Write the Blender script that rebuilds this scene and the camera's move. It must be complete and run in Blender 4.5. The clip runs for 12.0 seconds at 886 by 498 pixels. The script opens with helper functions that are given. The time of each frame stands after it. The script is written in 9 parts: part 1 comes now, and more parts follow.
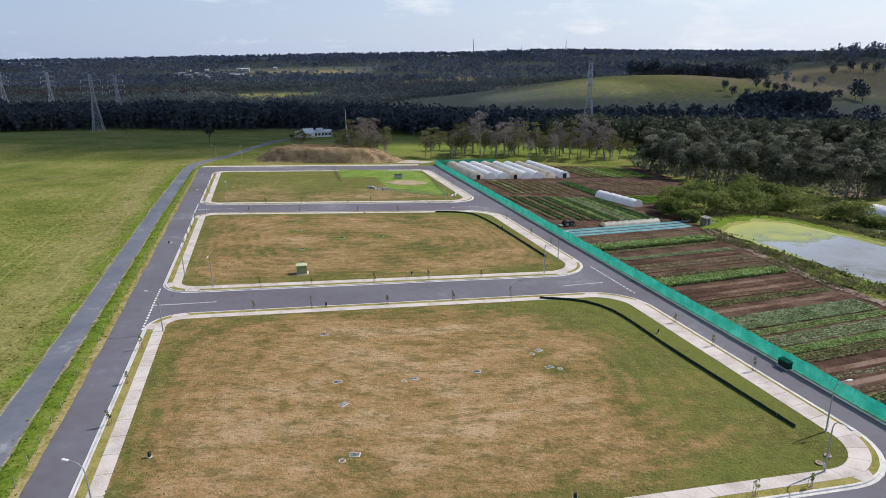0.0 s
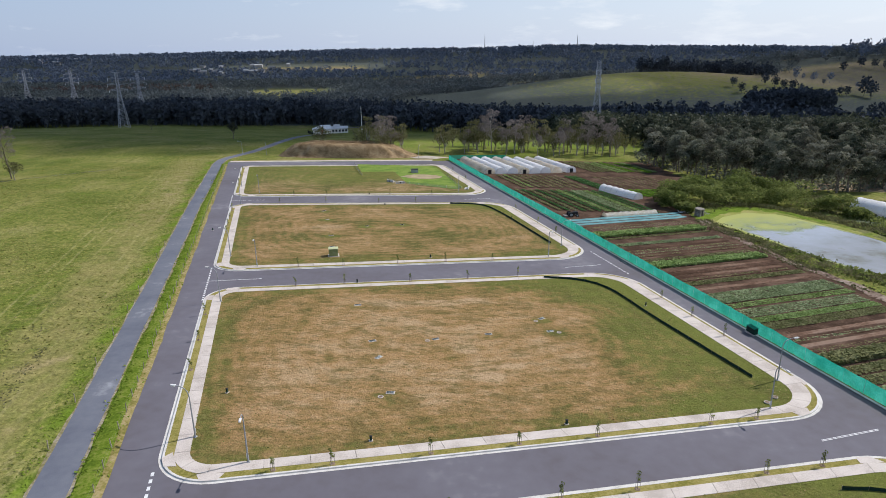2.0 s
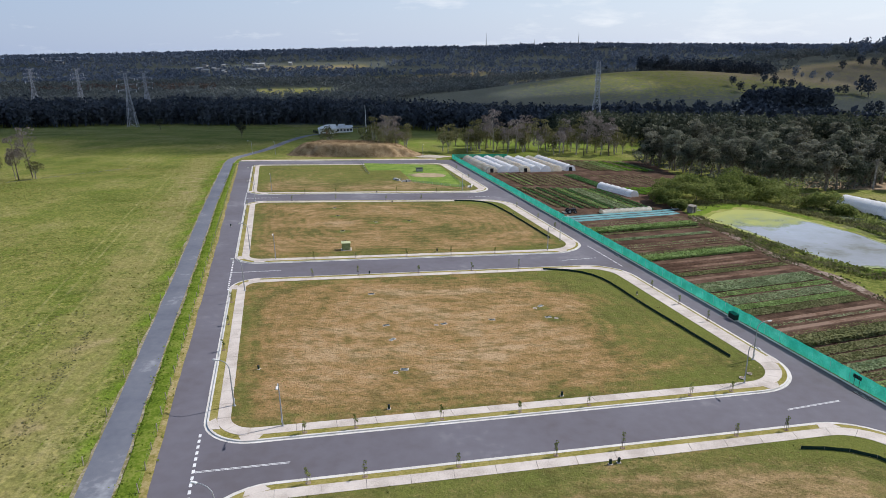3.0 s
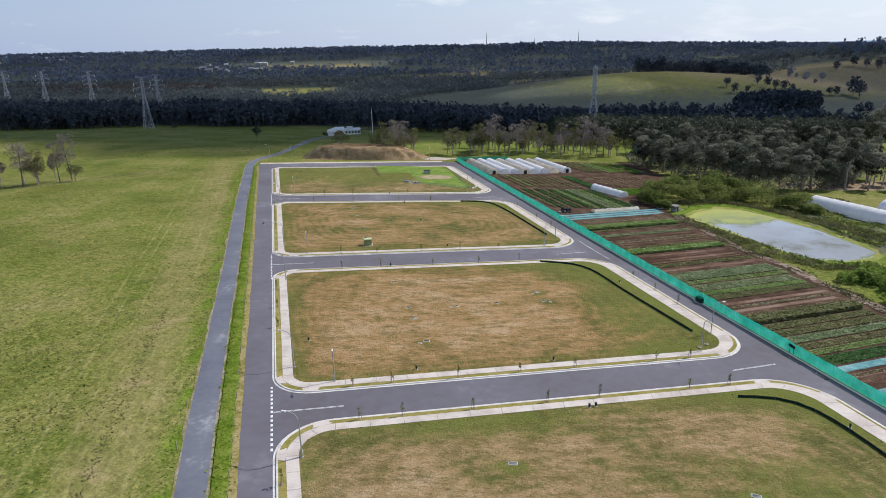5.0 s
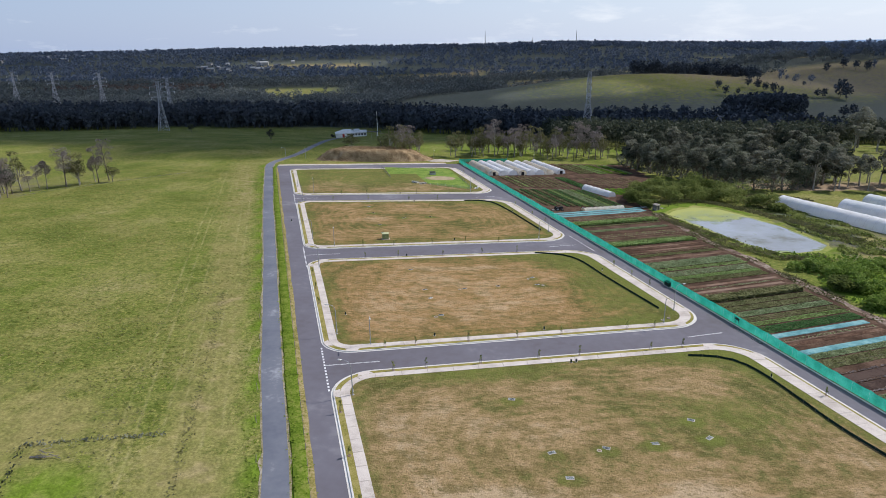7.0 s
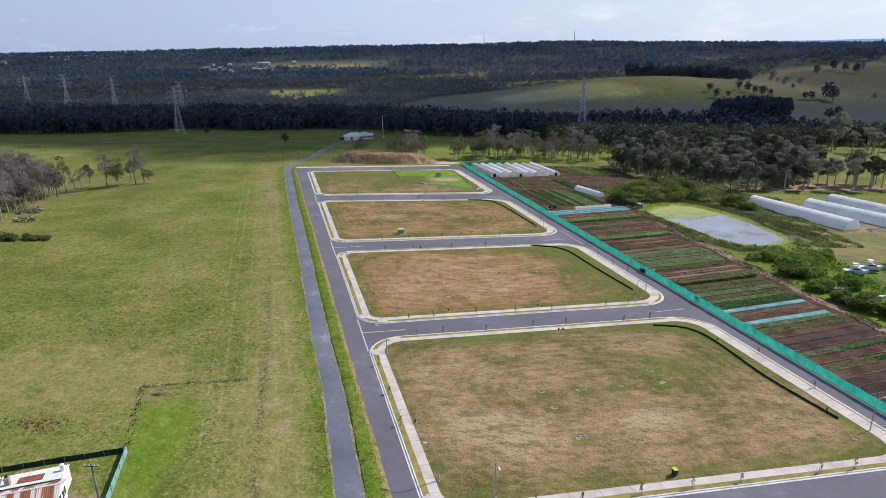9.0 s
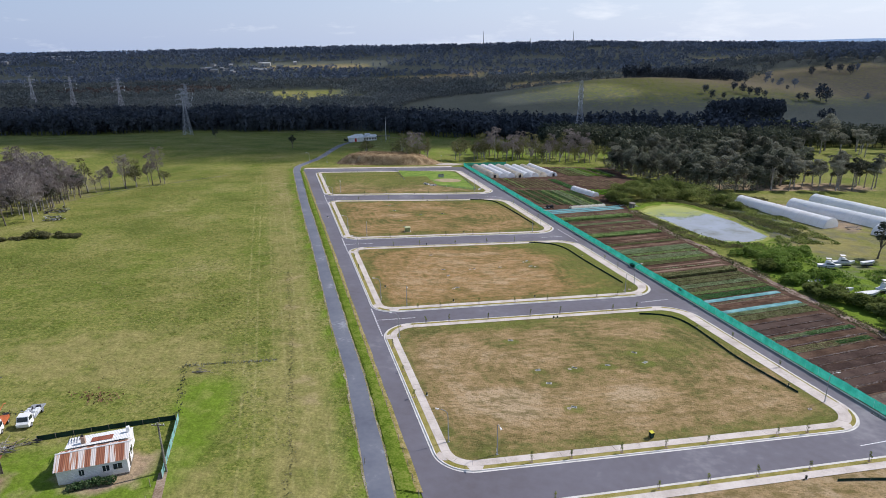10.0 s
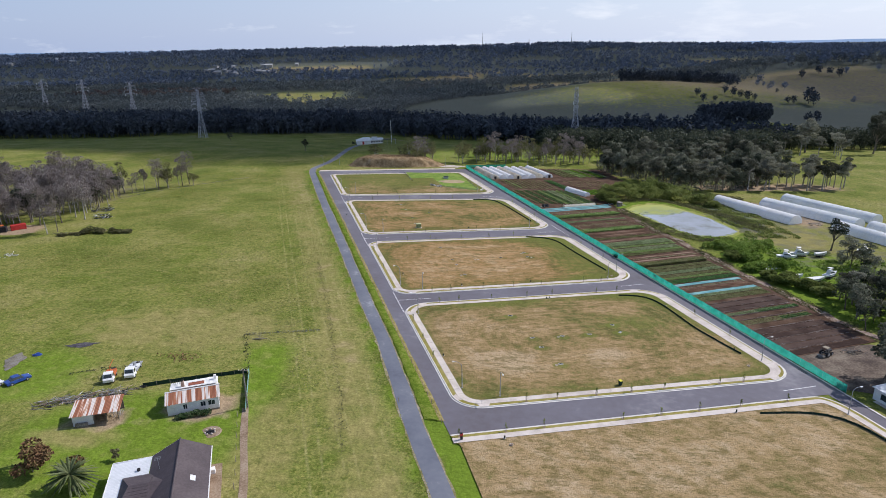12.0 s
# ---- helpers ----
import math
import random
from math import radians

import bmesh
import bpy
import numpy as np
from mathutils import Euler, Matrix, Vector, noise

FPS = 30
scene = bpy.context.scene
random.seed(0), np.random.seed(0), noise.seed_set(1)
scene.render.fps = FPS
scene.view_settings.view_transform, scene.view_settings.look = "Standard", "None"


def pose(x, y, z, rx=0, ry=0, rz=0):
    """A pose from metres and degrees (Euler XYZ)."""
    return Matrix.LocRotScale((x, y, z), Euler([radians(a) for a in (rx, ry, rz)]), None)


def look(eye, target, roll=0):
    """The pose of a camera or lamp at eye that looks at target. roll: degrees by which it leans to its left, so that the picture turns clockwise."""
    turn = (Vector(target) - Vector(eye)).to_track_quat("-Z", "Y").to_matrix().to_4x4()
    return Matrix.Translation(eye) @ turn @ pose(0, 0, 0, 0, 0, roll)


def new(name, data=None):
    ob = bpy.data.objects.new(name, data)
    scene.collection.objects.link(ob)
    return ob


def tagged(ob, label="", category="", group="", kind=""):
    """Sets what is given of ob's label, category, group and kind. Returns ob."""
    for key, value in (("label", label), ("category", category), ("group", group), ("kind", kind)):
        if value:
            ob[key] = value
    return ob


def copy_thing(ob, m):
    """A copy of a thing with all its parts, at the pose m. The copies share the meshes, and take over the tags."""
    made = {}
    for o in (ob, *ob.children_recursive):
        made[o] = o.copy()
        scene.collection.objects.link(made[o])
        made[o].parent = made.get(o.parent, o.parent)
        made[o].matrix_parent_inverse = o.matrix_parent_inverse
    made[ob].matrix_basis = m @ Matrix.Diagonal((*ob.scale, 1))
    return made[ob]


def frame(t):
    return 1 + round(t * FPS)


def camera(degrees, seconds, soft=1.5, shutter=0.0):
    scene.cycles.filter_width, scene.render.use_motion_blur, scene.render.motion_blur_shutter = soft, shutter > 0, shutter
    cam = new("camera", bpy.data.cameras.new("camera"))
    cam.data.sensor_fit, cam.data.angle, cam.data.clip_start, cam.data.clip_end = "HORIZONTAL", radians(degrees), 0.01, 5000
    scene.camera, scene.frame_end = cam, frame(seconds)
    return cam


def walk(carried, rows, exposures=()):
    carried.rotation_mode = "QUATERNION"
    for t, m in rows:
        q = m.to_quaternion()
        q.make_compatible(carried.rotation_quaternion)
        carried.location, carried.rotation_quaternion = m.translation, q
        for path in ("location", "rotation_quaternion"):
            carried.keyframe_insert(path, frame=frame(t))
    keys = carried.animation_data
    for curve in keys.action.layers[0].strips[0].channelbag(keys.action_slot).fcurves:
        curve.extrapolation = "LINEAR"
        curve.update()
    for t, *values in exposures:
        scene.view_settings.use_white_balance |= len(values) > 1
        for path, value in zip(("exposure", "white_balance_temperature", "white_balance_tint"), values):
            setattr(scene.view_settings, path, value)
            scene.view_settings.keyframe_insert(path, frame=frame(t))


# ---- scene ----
cam = camera(69.8, 12.0, soft=0.32)
METRES, EYE, TILT, LEAN, TURN = 132.0, 35.1, -17.2, 0.9, 0.0
ROWS = [
    (0.0, 0.0, 0.0, 0.0, 0.0, 0.0, -0.0),
    (0.5, -0.0009, -0.0199, -0.0055, 0.4, -0.1, -0.09),
    (1.0, -0.0028, -0.0462, -0.0085, 0.66, -0.2, -0.17),
    (1.5, -0.0047, -0.0733, -0.0117, 0.83, -0.3, -0.2),
    (2.0, -0.0073, -0.1053, -0.0149, 0.94, -0.39, -0.21),
    (2.5, -0.0101, -0.1356, -0.0179, 1.01, -0.47, -0.2),
    (3.0, -0.0131, -0.1689, -0.0206, 1.06, -0.56, -0.18),
    (5.0, -0.0274, -0.312, -0.0231, 1.09, -0.78, -0.12),
    (5.5, -0.0309, -0.3491, -0.0242, 1.05, -0.81, -0.11),
    (6.0, -0.0354, -0.3946, -0.0262, 1.0, -0.87, -0.13),
    (6.5, -0.0394, -0.4379, -0.0286, 0.97, -0.91, -0.12),
    (7.0, -0.0438, -0.4852, -0.0306, 0.93, -0.96, -0.15),
    (9.0, -0.0626, -0.6808, -0.0395, 0.82, -1.08, -0.08),
    (9.5, -0.0675, -0.7296, -0.0416, 0.79, -1.1, -0.06),
    (10.0, -0.0724, -0.7847, -0.0439, 0.77, -1.14, -0.05),
    (10.5, -0.0772, -0.8345, -0.046, 0.73, -1.16, -0.04),
    (11.0, -0.0823, -0.8876, -0.0484, 0.7, -1.17, -0.01),
    (11.5, -0.087, -0.938, -0.0507, 0.69, -1.19, 0.0),
    (12.0, -0.0926, -0.9932, -0.056, 0.69, -1.17, 0.01),
]
walk(cam, [(t, pose(0, 0, EYE, TILT, LEAN, TURN) @ pose(METRES * x, METRES * y, METRES * z, 90 + pitch, roll, yaw)) for t, x, y, z, yaw, pitch, roll in ROWS],
     [(0.0, 0.0, 6500, 10), (5.0, 0.0, 6450, 10), (9.0, 0.0, 6320, 12), (12.0, 0.0, 6300, 13)])

# ---- world, sun, exposure ----
SUN_TO = Vector((0.64, 0.32, 0.66)).normalized()
world = bpy.data.worlds.new("sky")
scene.world = world
world.use_nodes = True
wn, wl = world.node_tree.nodes, world.node_tree.links
wn.clear()
w_out = wn.new("ShaderNodeOutputWorld")
w_bg = wn.new("ShaderNodeBackground")
w_sky = wn.new("ShaderNodeTexSky")
w_sky.sky_type = "NISHITA"
w_sky.sun_disc = False
w_sky.sun_elevation = math.asin(SUN_TO.z)
w_sky.sun_rotation = math.atan2(SUN_TO.x, SUN_TO.y)
w_sky.air_density, w_sky.dust_density, w_sky.ozone_density = 1.0, 0.4, 3.0
w_bg.inputs["Strength"].default_value = 0.147
# thin broken cloud drawn over the sky
w_tc = wn.new("ShaderNodeTexCoord")
w_map = wn.new("ShaderNodeMapping")
w_map.inputs["Scale"].default_value = (5.0, 5.0, 20.0)
w_cl = wn.new("ShaderNodeTexNoise")
w_cl.inputs["Scale"].default_value, w_cl.inputs["Detail"].default_value = 1.5, 9.0
w_cl.inputs["Roughness"].default_value = 0.6
w_ramp = wn.new("ShaderNodeValToRGB")
w_ramp.color_ramp.elements[0].position, w_ramp.color_ramp.elements[1].position = 0.53, 0.74
w_ramp.color_ramp.elements[0].color = (0.0, 0.0, 0.0, 1)
w_ramp.color_ramp.elements[1].color = (0.75, 0.75, 0.75, 1)
w_mix = wn.new("ShaderNodeMix")
w_mix.data_type = "RGBA"
w_mix.inputs[7].default_value = (6.1, 6.4, 6.8, 1)
wl.new(w_tc.outputs["Generated"], w_map.inputs["Vector"])
wl.new(w_map.outputs["Vector"], w_cl.inputs["Vector"])
w_more = wn.new("ShaderNodeMath")
w_more.operation = "MULTIPLY_ADD"
w_more.inputs[1].default_value = 0.10
wl.new(w_cl.outputs["Fac"], w_more.inputs[2])
wl.new(w_more.outputs[0], w_ramp.inputs["Fac"])
wl.new(w_ramp.outputs["Color"], w_mix.inputs[0])
# pale haze towards the horizon
w_sep = wn.new("ShaderNodeSeparateXYZ")
w_hz = wn.new("ShaderNodeMapRange")
w_hz.inputs["From Min"].default_value, w_hz.inputs["From Max"].default_value = 0.0, 0.55
w_hz.inputs["To Min"].default_value, w_hz.inputs["To Max"].default_value = 0.92, 0.0
w_haze = wn.new("ShaderNodeMix")
w_haze.data_type = "RGBA"
# the haze is whiter towards the sun
w_side = wn.new("ShaderNodeMapRange")
w_side.inputs["From Min"].default_value, w_side.inputs["From Max"].default_value = -0.65, 0.65
w_tint = wn.new("ShaderNodeMix")
w_tint.data_type = "RGBA"
w_tint.inputs[6].default_value = (2.5, 3.15, 4.6, 1)
w_tint.inputs[7].default_value = (5.0, 5.55, 6.5, 1)
wl.new(w_side.outputs["Result"], w_tint.inputs[0])
wl.new(w_tint.outputs[2], w_haze.inputs[7])
wl.new(w_tc.outputs["Generated"], w_sep.inputs[0])
wl.new(w_sep.outputs["Z"], w_hz.inputs["Value"])
wl.new(w_sep.outputs["X"], w_side.inputs["Value"])
wl.new(w_sep.outputs["X"], w_more.inputs[0])
wl.new(w_hz.outputs["Result"], w_haze.inputs[0])
wl.new(w_sky.outputs["Color"], w_haze.inputs[6])
wl.new(w_haze.outputs[2], w_mix.inputs[6])
wl.new(w_mix.outputs[2], w_bg.inputs["Color"])
wl.new(w_bg.outputs["Background"], w_out.inputs["Surface"])

sun_data = bpy.data.lights.new("sun", "SUN")
sun_data.energy, sun_data.angle, sun_data.color = 4.5, radians(0.6), (1.0, 0.96, 0.935)
sun = new("sun", sun_data)
sun.matrix_world = look((120, 60, 160), Vector((120, 60, 160)) - SUN_TO)

# ---- materials ----


def ramp_stops(node, stops):
    els = node.color_ramp.elements
    while len(els) < len(stops):
        els.new(0.5)
    for e, (p, c) in zip(els, stops):
        e.position, e.color = p, (*c, 1)


def mat(name, stops, scale=0.3, fine=6.0, fine_mix=0.35, rough=0.9, metal=0.0, bump=0.0, bump_scale=8.0, stretch=None,
        vary=0.0, alpha=None, spec=0.3, low=0.38, high=0.62, object_space=False, through_light=0.0):
    """A surface with blotches (scale, per metre) and grain (fine), its colours running through the stops."""
    m = bpy.data.materials.new(name)
    m.use_nodes = True
    n, l = m.node_tree.nodes, m.node_tree.links
    b = n["Principled BSDF"]
    if object_space:
        src = n.new("ShaderNodeTexCoord").outputs["Object"]
    else:
        src = n.new("ShaderNodeNewGeometry").outputs["Position"]
    if stretch:
        mp = n.new("ShaderNodeMapping")
        mp.inputs["Rotation"].default_value = (0, 0, stretch[3])
        mp.inputs["Scale"].default_value = stretch[:3]
        l.new(src, mp.inputs["Vector"])
        src = mp.outputs["Vector"]
    big = n.new("ShaderNodeTexNoise")
    big.inputs["Scale"].default_value, big.inputs["Detail"].default_value = scale, 6.0
    small = n.new("ShaderNodeTexNoise")
    small.inputs["Scale"].default_value, small.inputs["Detail"].default_value = fine, 3.0
    for t in (big, small):
        l.new(src, t.inputs["Vector"])
    mx = n.new("ShaderNodeMix")
    mx.inputs[0].default_value = fine_mix
    l.new(big.outputs["Fac"], mx.inputs[2])
    l.new(small.outputs["Fac"], mx.inputs[3])
    fac = mx.outputs[0]
    if vary:
        oi = n.new("ShaderNodeObjectInfo")
        ma = n.new("ShaderNodeMath")
        ma.operation = "MULTIPLY_ADD"
        ma.inputs[1].default_value, ma.inputs[2].default_value = vary, -vary / 2
        l.new(oi.outputs["Random"], ma.inputs[0])
        ad = n.new("ShaderNodeMath")
        l.new(ma.outputs[0], ad.inputs[0])
        l.new(fac, ad.inputs[1])
        fac = ad.outputs[0]
    r = n.new("ShaderNodeValToRGB")
    k = len(stops)
    ramp_stops(r, [(low + (high - low) * i / max(k - 1, 1), c) for i, c in enumerate(stops)])
    l.new(fac, r.inputs["Fac"])
    l.new(r.outputs["Color"], b.inputs["Base Color"])
    b.inputs["Roughness"].default_value, b.inputs["Metallic"].default_value = rough, metal
    b.inputs["Specular IOR Level"].default_value = spec
    if alpha is not None:
        b.inputs["Alpha"].default_value = alpha
    if bump:
        bs = n.new("ShaderNodeTexNoise")
        bs.inputs["Scale"].default_value, bs.inputs["Detail"].default_value = bump_scale, 4.0
        l.new(src, bs.inputs["Vector"])
        bp = n.new("ShaderNodeBump")
        bp.inputs["Strength"].default_value, bp.inputs["Distance"].default_value = 0.6, bump
        l.new(bs.outputs["Fac"], bp.inputs["Height"])
        l.new(bp.outputs["Normal"], b.inputs["Normal"])
    if through_light:
        tr = n.new("ShaderNodeBsdfTranslucent")
        ms = n.new("ShaderNodeMixShader")
        ms.inputs[0].default_value = through_light
        l.new(r.outputs["Color"], tr.inputs["Color"])
        l.new(b.outputs[0], ms.inputs[1])
        l.new(tr.outputs[0], ms.inputs[2])
        l.new(ms.outputs[0], n["Material Output"].inputs["Surface"])
    return m


M_ASPHALT = mat("asphalt", [(0.112, 0.100, 0.109), (0.129, 0.119, 0.136), (0.144, 0.136, 0.156), (0.215, 0.206, 0.220)], 0.05, 0.7, 0.26, 0.85, bump=0.01, bump_scale=20, low=0.34, high=0.67)
M_LANE = mat("worn_asphalt", [(0.104, 0.112, 0.140), (0.130, 0.139, 0.168), (0.154, 0.162, 0.188), (0.32, 0.33, 0.35)], 0.13, 1.2, 0.28, 0.9, bump=0.02, bump_scale=9, low=0.33, high=0.74)
M_CONCRETE = mat("concrete", [(0.43, 0.37, 0.32), (0.55, 0.485, 0.43), (0.61, 0.545, 0.485)], 0.5, 8.0, 0.4, 0.85, bump=0.004, bump_scale=30, vary=0.10)
M_KERB = mat("kerb_concrete", [(0.48, 0.455, 0.415), (0.60, 0.575, 0.53), (0.66, 0.635, 0.59)], 0.8, 9.0, 0.4, 0.85)
M_PAINT = mat("road_paint", [(0.6, 0.6, 0.6), (0.78, 0.78, 0.77)], 1.2, 12.0, 0.5, 0.7)
M_VERGE = mat("verge_turf", [(0.17, 0.16, 0.035), (0.27, 0.23, 0.07), (0.32, 0.27, 0.10)], 0.6, 5.0, 0.5, 0.95, bump=0.04, bump_scale=12, spec=0.06)
M_LUSH = mat("rank_grass", [(0.105, 0.165, 0.016), (0.165, 0.235, 0.026), (0.26, 0.29, 0.06)], 0.5, 3.0, 0.5, 0.95, bump=0.1, bump_scale=3, through_light=0.25, spec=0.06)
M_SOIL = mat("tilled_soil", [(0.048, 0.028, 0.018), (0.086, 0.052, 0.034), (0.145, 0.092, 0.064)], 0.25, 3.0, 0.4, 0.95, bump=0.12, bump_scale=4, spec=0.06)
M_SOIL_BED = mat("bed_soil", [(0.058, 0.032, 0.020), (0.106, 0.061, 0.040), (0.166, 0.103, 0.070), (0.235, 0.160, 0.118)], 0.12, 2.5, 0.35, 0.95, bump=0.1, bump_scale=4, vary=0.30, spec=0.06)
M_DIRT = mat("bare_earth", [(0.17, 0.115, 0.075), (0.26, 0.19, 0.13), (0.33, 0.26, 0.19)], 0.3, 3.5, 0.45, 0.95, bump=0.06, bump_scale=5, spec=0.06)
M_NET = mat("green_net", [(0.016, 0.26, 0.195), (0.026, 0.33, 0.255), (0.050, 0.41, 0.33)], 0.6, 6.0, 0.4, 0.8, spec=0.05, through_light=0.7, alpha=0.64)
M_SILT = mat("silt_cloth", [(0.008, 0.028, 0.018), (0.014, 0.045, 0.03)], 0.8, 6.0, 0.4, 0.8)
M_STEEL = mat("galvanised_steel", [(0.30, 0.31, 0.32), (0.42, 0.43, 0.44)], 1.5, 9.0, 0.5, 0.5, metal=0.3)
M_PYLON = mat("dull_steel", [(0.33, 0.34, 0.37), (0.46, 0.47, 0.50)], 0.8, 6.0, 0.5, 0.7, spec=0.15)
M_BARK = mat("bark", [(0.07, 0.055, 0.04), (0.16, 0.13, 0.10), (0.28, 0.25, 0.21)], 1.5, 8.0, 0.5, 0.95)
M_PALEBARK = mat("pale_bark", [(0.18, 0.155, 0.13), (0.32, 0.29, 0.25), (0.46, 0.43, 0.39)], 1.0, 6.0, 0.5, 0.9)
M_LEAF = mat("gum_leaves", [(0.040, 0.050, 0.034), (0.112, 0.124, 0.086), (0.255, 0.262, 0.190)], 0.35, 2.0, 0.5, 0.65, vary=0.3, through_light=0.34, spec=0.06)
M_LEAF_GREY = mat("greygum_leaves", [(0.058, 0.062, 0.044), (0.150, 0.152, 0.112), (0.300, 0.296, 0.222)], 0.35, 2.0, 0.5, 0.65, vary=0.3, through_light=0.36, spec=0.06)
# far and plain leaves are blued and lifted: distance haze painted in
M_LEAF_HAZED = mat("hazed_leaves", [(0.086, 0.114, 0.164), (0.122, 0.152, 0.208), (0.156, 0.184, 0.236), (0.178, 0.188, 0.216)], 0.006, 0.25, 0.4, 0.8, through_light=0.2, low=0.36, high=0.68, spec=0.06)
M_LEAF_PLAIN_HAZED = mat("hazed_scrub_leaves", [(0.084, 0.100, 0.104), (0.128, 0.144, 0.144), (0.176, 0.188, 0.178), (0.196, 0.170, 0.152)], 0.006, 0.3, 0.4, 0.8, through_light=0.25, low=0.34, high=0.68, spec=0.06)
M_LEAF_RUST = mat("rust_scrub_leaves", [(0.098, 0.084, 0.076), (0.150, 0.116, 0.098), (0.180, 0.142, 0.118)], 0.02, 0.3, 0.4, 0.85, through_light=0.2, spec=0.06)
# dark foliage with thin haze painted in as a blue lift
M_LEAF_DARK = mat("hazed_casuarina_leaves", [(0.044, 0.052, 0.064), (0.066, 0.076, 0.090), (0.094, 0.106, 0.118)], 0.03, 0.4, 0.5, 0.9, spec=0.04)
M_LEAF_BRIGHT = mat("bright_leaves", [(0.105, 0.175, 0.028), (0.180, 0.265, 0.048), (0.26, 0.335, 0.088)], 0.3, 2.0, 0.5, 0.7, vary=0.1, through_light=0.4, spec=0.06)
M_LEAF_MID = mat("shrub_leaves", [(0.072, 0.100, 0.024), (0.170, 0.206, 0.056), (0.290, 0.322, 0.110)], 0.3, 2.0, 0.5, 0.7, vary=0.1, through_light=0.5, spec=0.06)
M_LEAF_DRY = mat("dry_twigs", [(0.135, 0.112, 0.104), (0.220, 0.188, 0.175), (0.325, 0.285, 0.265)], 0.3, 2.0, 0.5, 0.9, vary=0.12, through_light=0.2, spec=0.06)
M_LEAF_OLIVE = mat("olive_leaves", [(0.085, 0.090, 0.040), (0.150, 0.148, 0.068), (0.225, 0.210, 0.110)], 0.3, 2.0, 0.5, 0.8, vary=0.12, through_light=0.45, spec=0.06)
M_LEAF_RED = mat("red_leaves", [(0.09, 0.05, 0.026), (0.17, 0.095, 0.05), (0.17, 0.15, 0.06)], 0.8, 3.0, 0.5, 0.8, spec=0.06)
M_WHITE = mat("white_paint", [(0.68, 0.67, 0.64), (0.80, 0.79, 0.77)], 0.7, 5.0, 0.4, 0.6)
M_FILM = mat("poly_film", [(0.88, 0.88, 0.87), (0.95, 0.95, 0.95), (0.97, 0.97, 0.97)], 0.4, 2.5, 0.4, 0.4, bump=0.05, bump_scale=2, spec=0.5, through_light=0.36)
M_FILM_OLD = mat("weathered_film", [(0.78, 0.81, 0.84), (0.89, 0.91, 0.93), (0.94, 0.95, 0.96)], 0.15, 2.0, 0.35, 0.3, bump=0.05, bump_scale=2, spec=0.5, through_light=0.36)
M_BLUE_FILM = mat("blue_mulch_film", [(0.075, 0.20, 0.21), (0.13, 0.29, 0.30), (0.22, 0.39, 0.39)], 0.4, 3.0, 0.4, 0.8, spec=0.1)
M_DARK = mat("dark_void", [(0.012, 0.012, 0.014), (0.03, 0.03, 0.034)], 1.0, 8.0, 0.4, 0.6)
M_WOOD = mat("weathered_timber", [(0.10, 0.085, 0.07), (0.20, 0.18, 0.15), (0.32, 0.29, 0.26)], 0.8, 6.0, 0.5, 0.9)
M_WIRE = mat("fence_timber", [(0.22, 0.19, 0.14), (0.36, 0.31, 0.23)], 1.2, 6.0, 0.5, 0.9)
M_RUBBER = mat("rubber", [(0.015, 0.015, 0.016), (0.04, 0.04, 0.04)], 2.0, 9.0, 0.4, 0.8)
M_GLASS = mat("dark_glass", [(0.02, 0.03, 0.035), (0.04, 0.05, 0.055)], 0.8, 3.0, 0.4, 0.08, spec=0.6)
M_KIOSK = mat("kiosk_green", [(0.20, 0.23, 0.09), (0.30, 0.33, 0.15)], 0.9, 6.0, 0.4, 0.6)
M_TILE = mat("roof_tile", [(0.064, 0.050, 0.053), (0.080, 0.063, 0.066), (0.100, 0.080, 0.082)], 0.3, 3.0, 0.45, 0.7)
M_BRICK = mat("brick", [(0.26, 0.16, 0.11), (0.36, 0.25, 0.18), (0.42, 0.32, 0.25)], 0.8, 6.0, 0.5, 0.9)
M_PALEROOF = mat("pale_sheet_roof", [(0.55, 0.57, 0.58), (0.68, 0.69, 0.70)], 0.4, 4.0, 0.4, 0.5)
M_BLUE = mat("blue_paint", [(0.02, 0.05, 0.22), (0.03, 0.08, 0.30)], 1.0, 5.0, 0.4, 0.3, spec=0.5)
M_ORANGE = mat("orange_paint", [(0.42, 0.10, 0.03), (0.55, 0.16, 0.05)], 0.8, 4.0, 0.4, 0.6)
M_RED = mat("red_paint", [(0.42, 0.03, 0.025), (0.55, 0.06, 0.05)], 0.8, 4.0, 0.4, 0.6)
M_BINLID = mat("bin_lid", [(0.55, 0.50, 0.03), (0.68, 0.62, 0.06)], 1.0, 5.0, 0.4, 0.5)
M_LID = mat("cast_lid", [(0.26, 0.33, 0.31), (0.42, 0.48, 0.46), (0.62, 0.67, 0.64)], 1.5, 8.0, 0.5, 0.7)
M_RUBBLE = mat("mound_scrub", [(0.15, 0.100, 0.052), (0.27, 0.185, 0.102), (0.39, 0.29, 0.17)], 0.4, 3.0, 0.5, 0.95, bump=0.3, bump_scale=2, spec=0.06)


def crop_material(name, a, b, c):
    return mat(name, [a, b, c], 0.5, 4.0, 0.6, 0.8, through_light=0.25, spec=0.1)


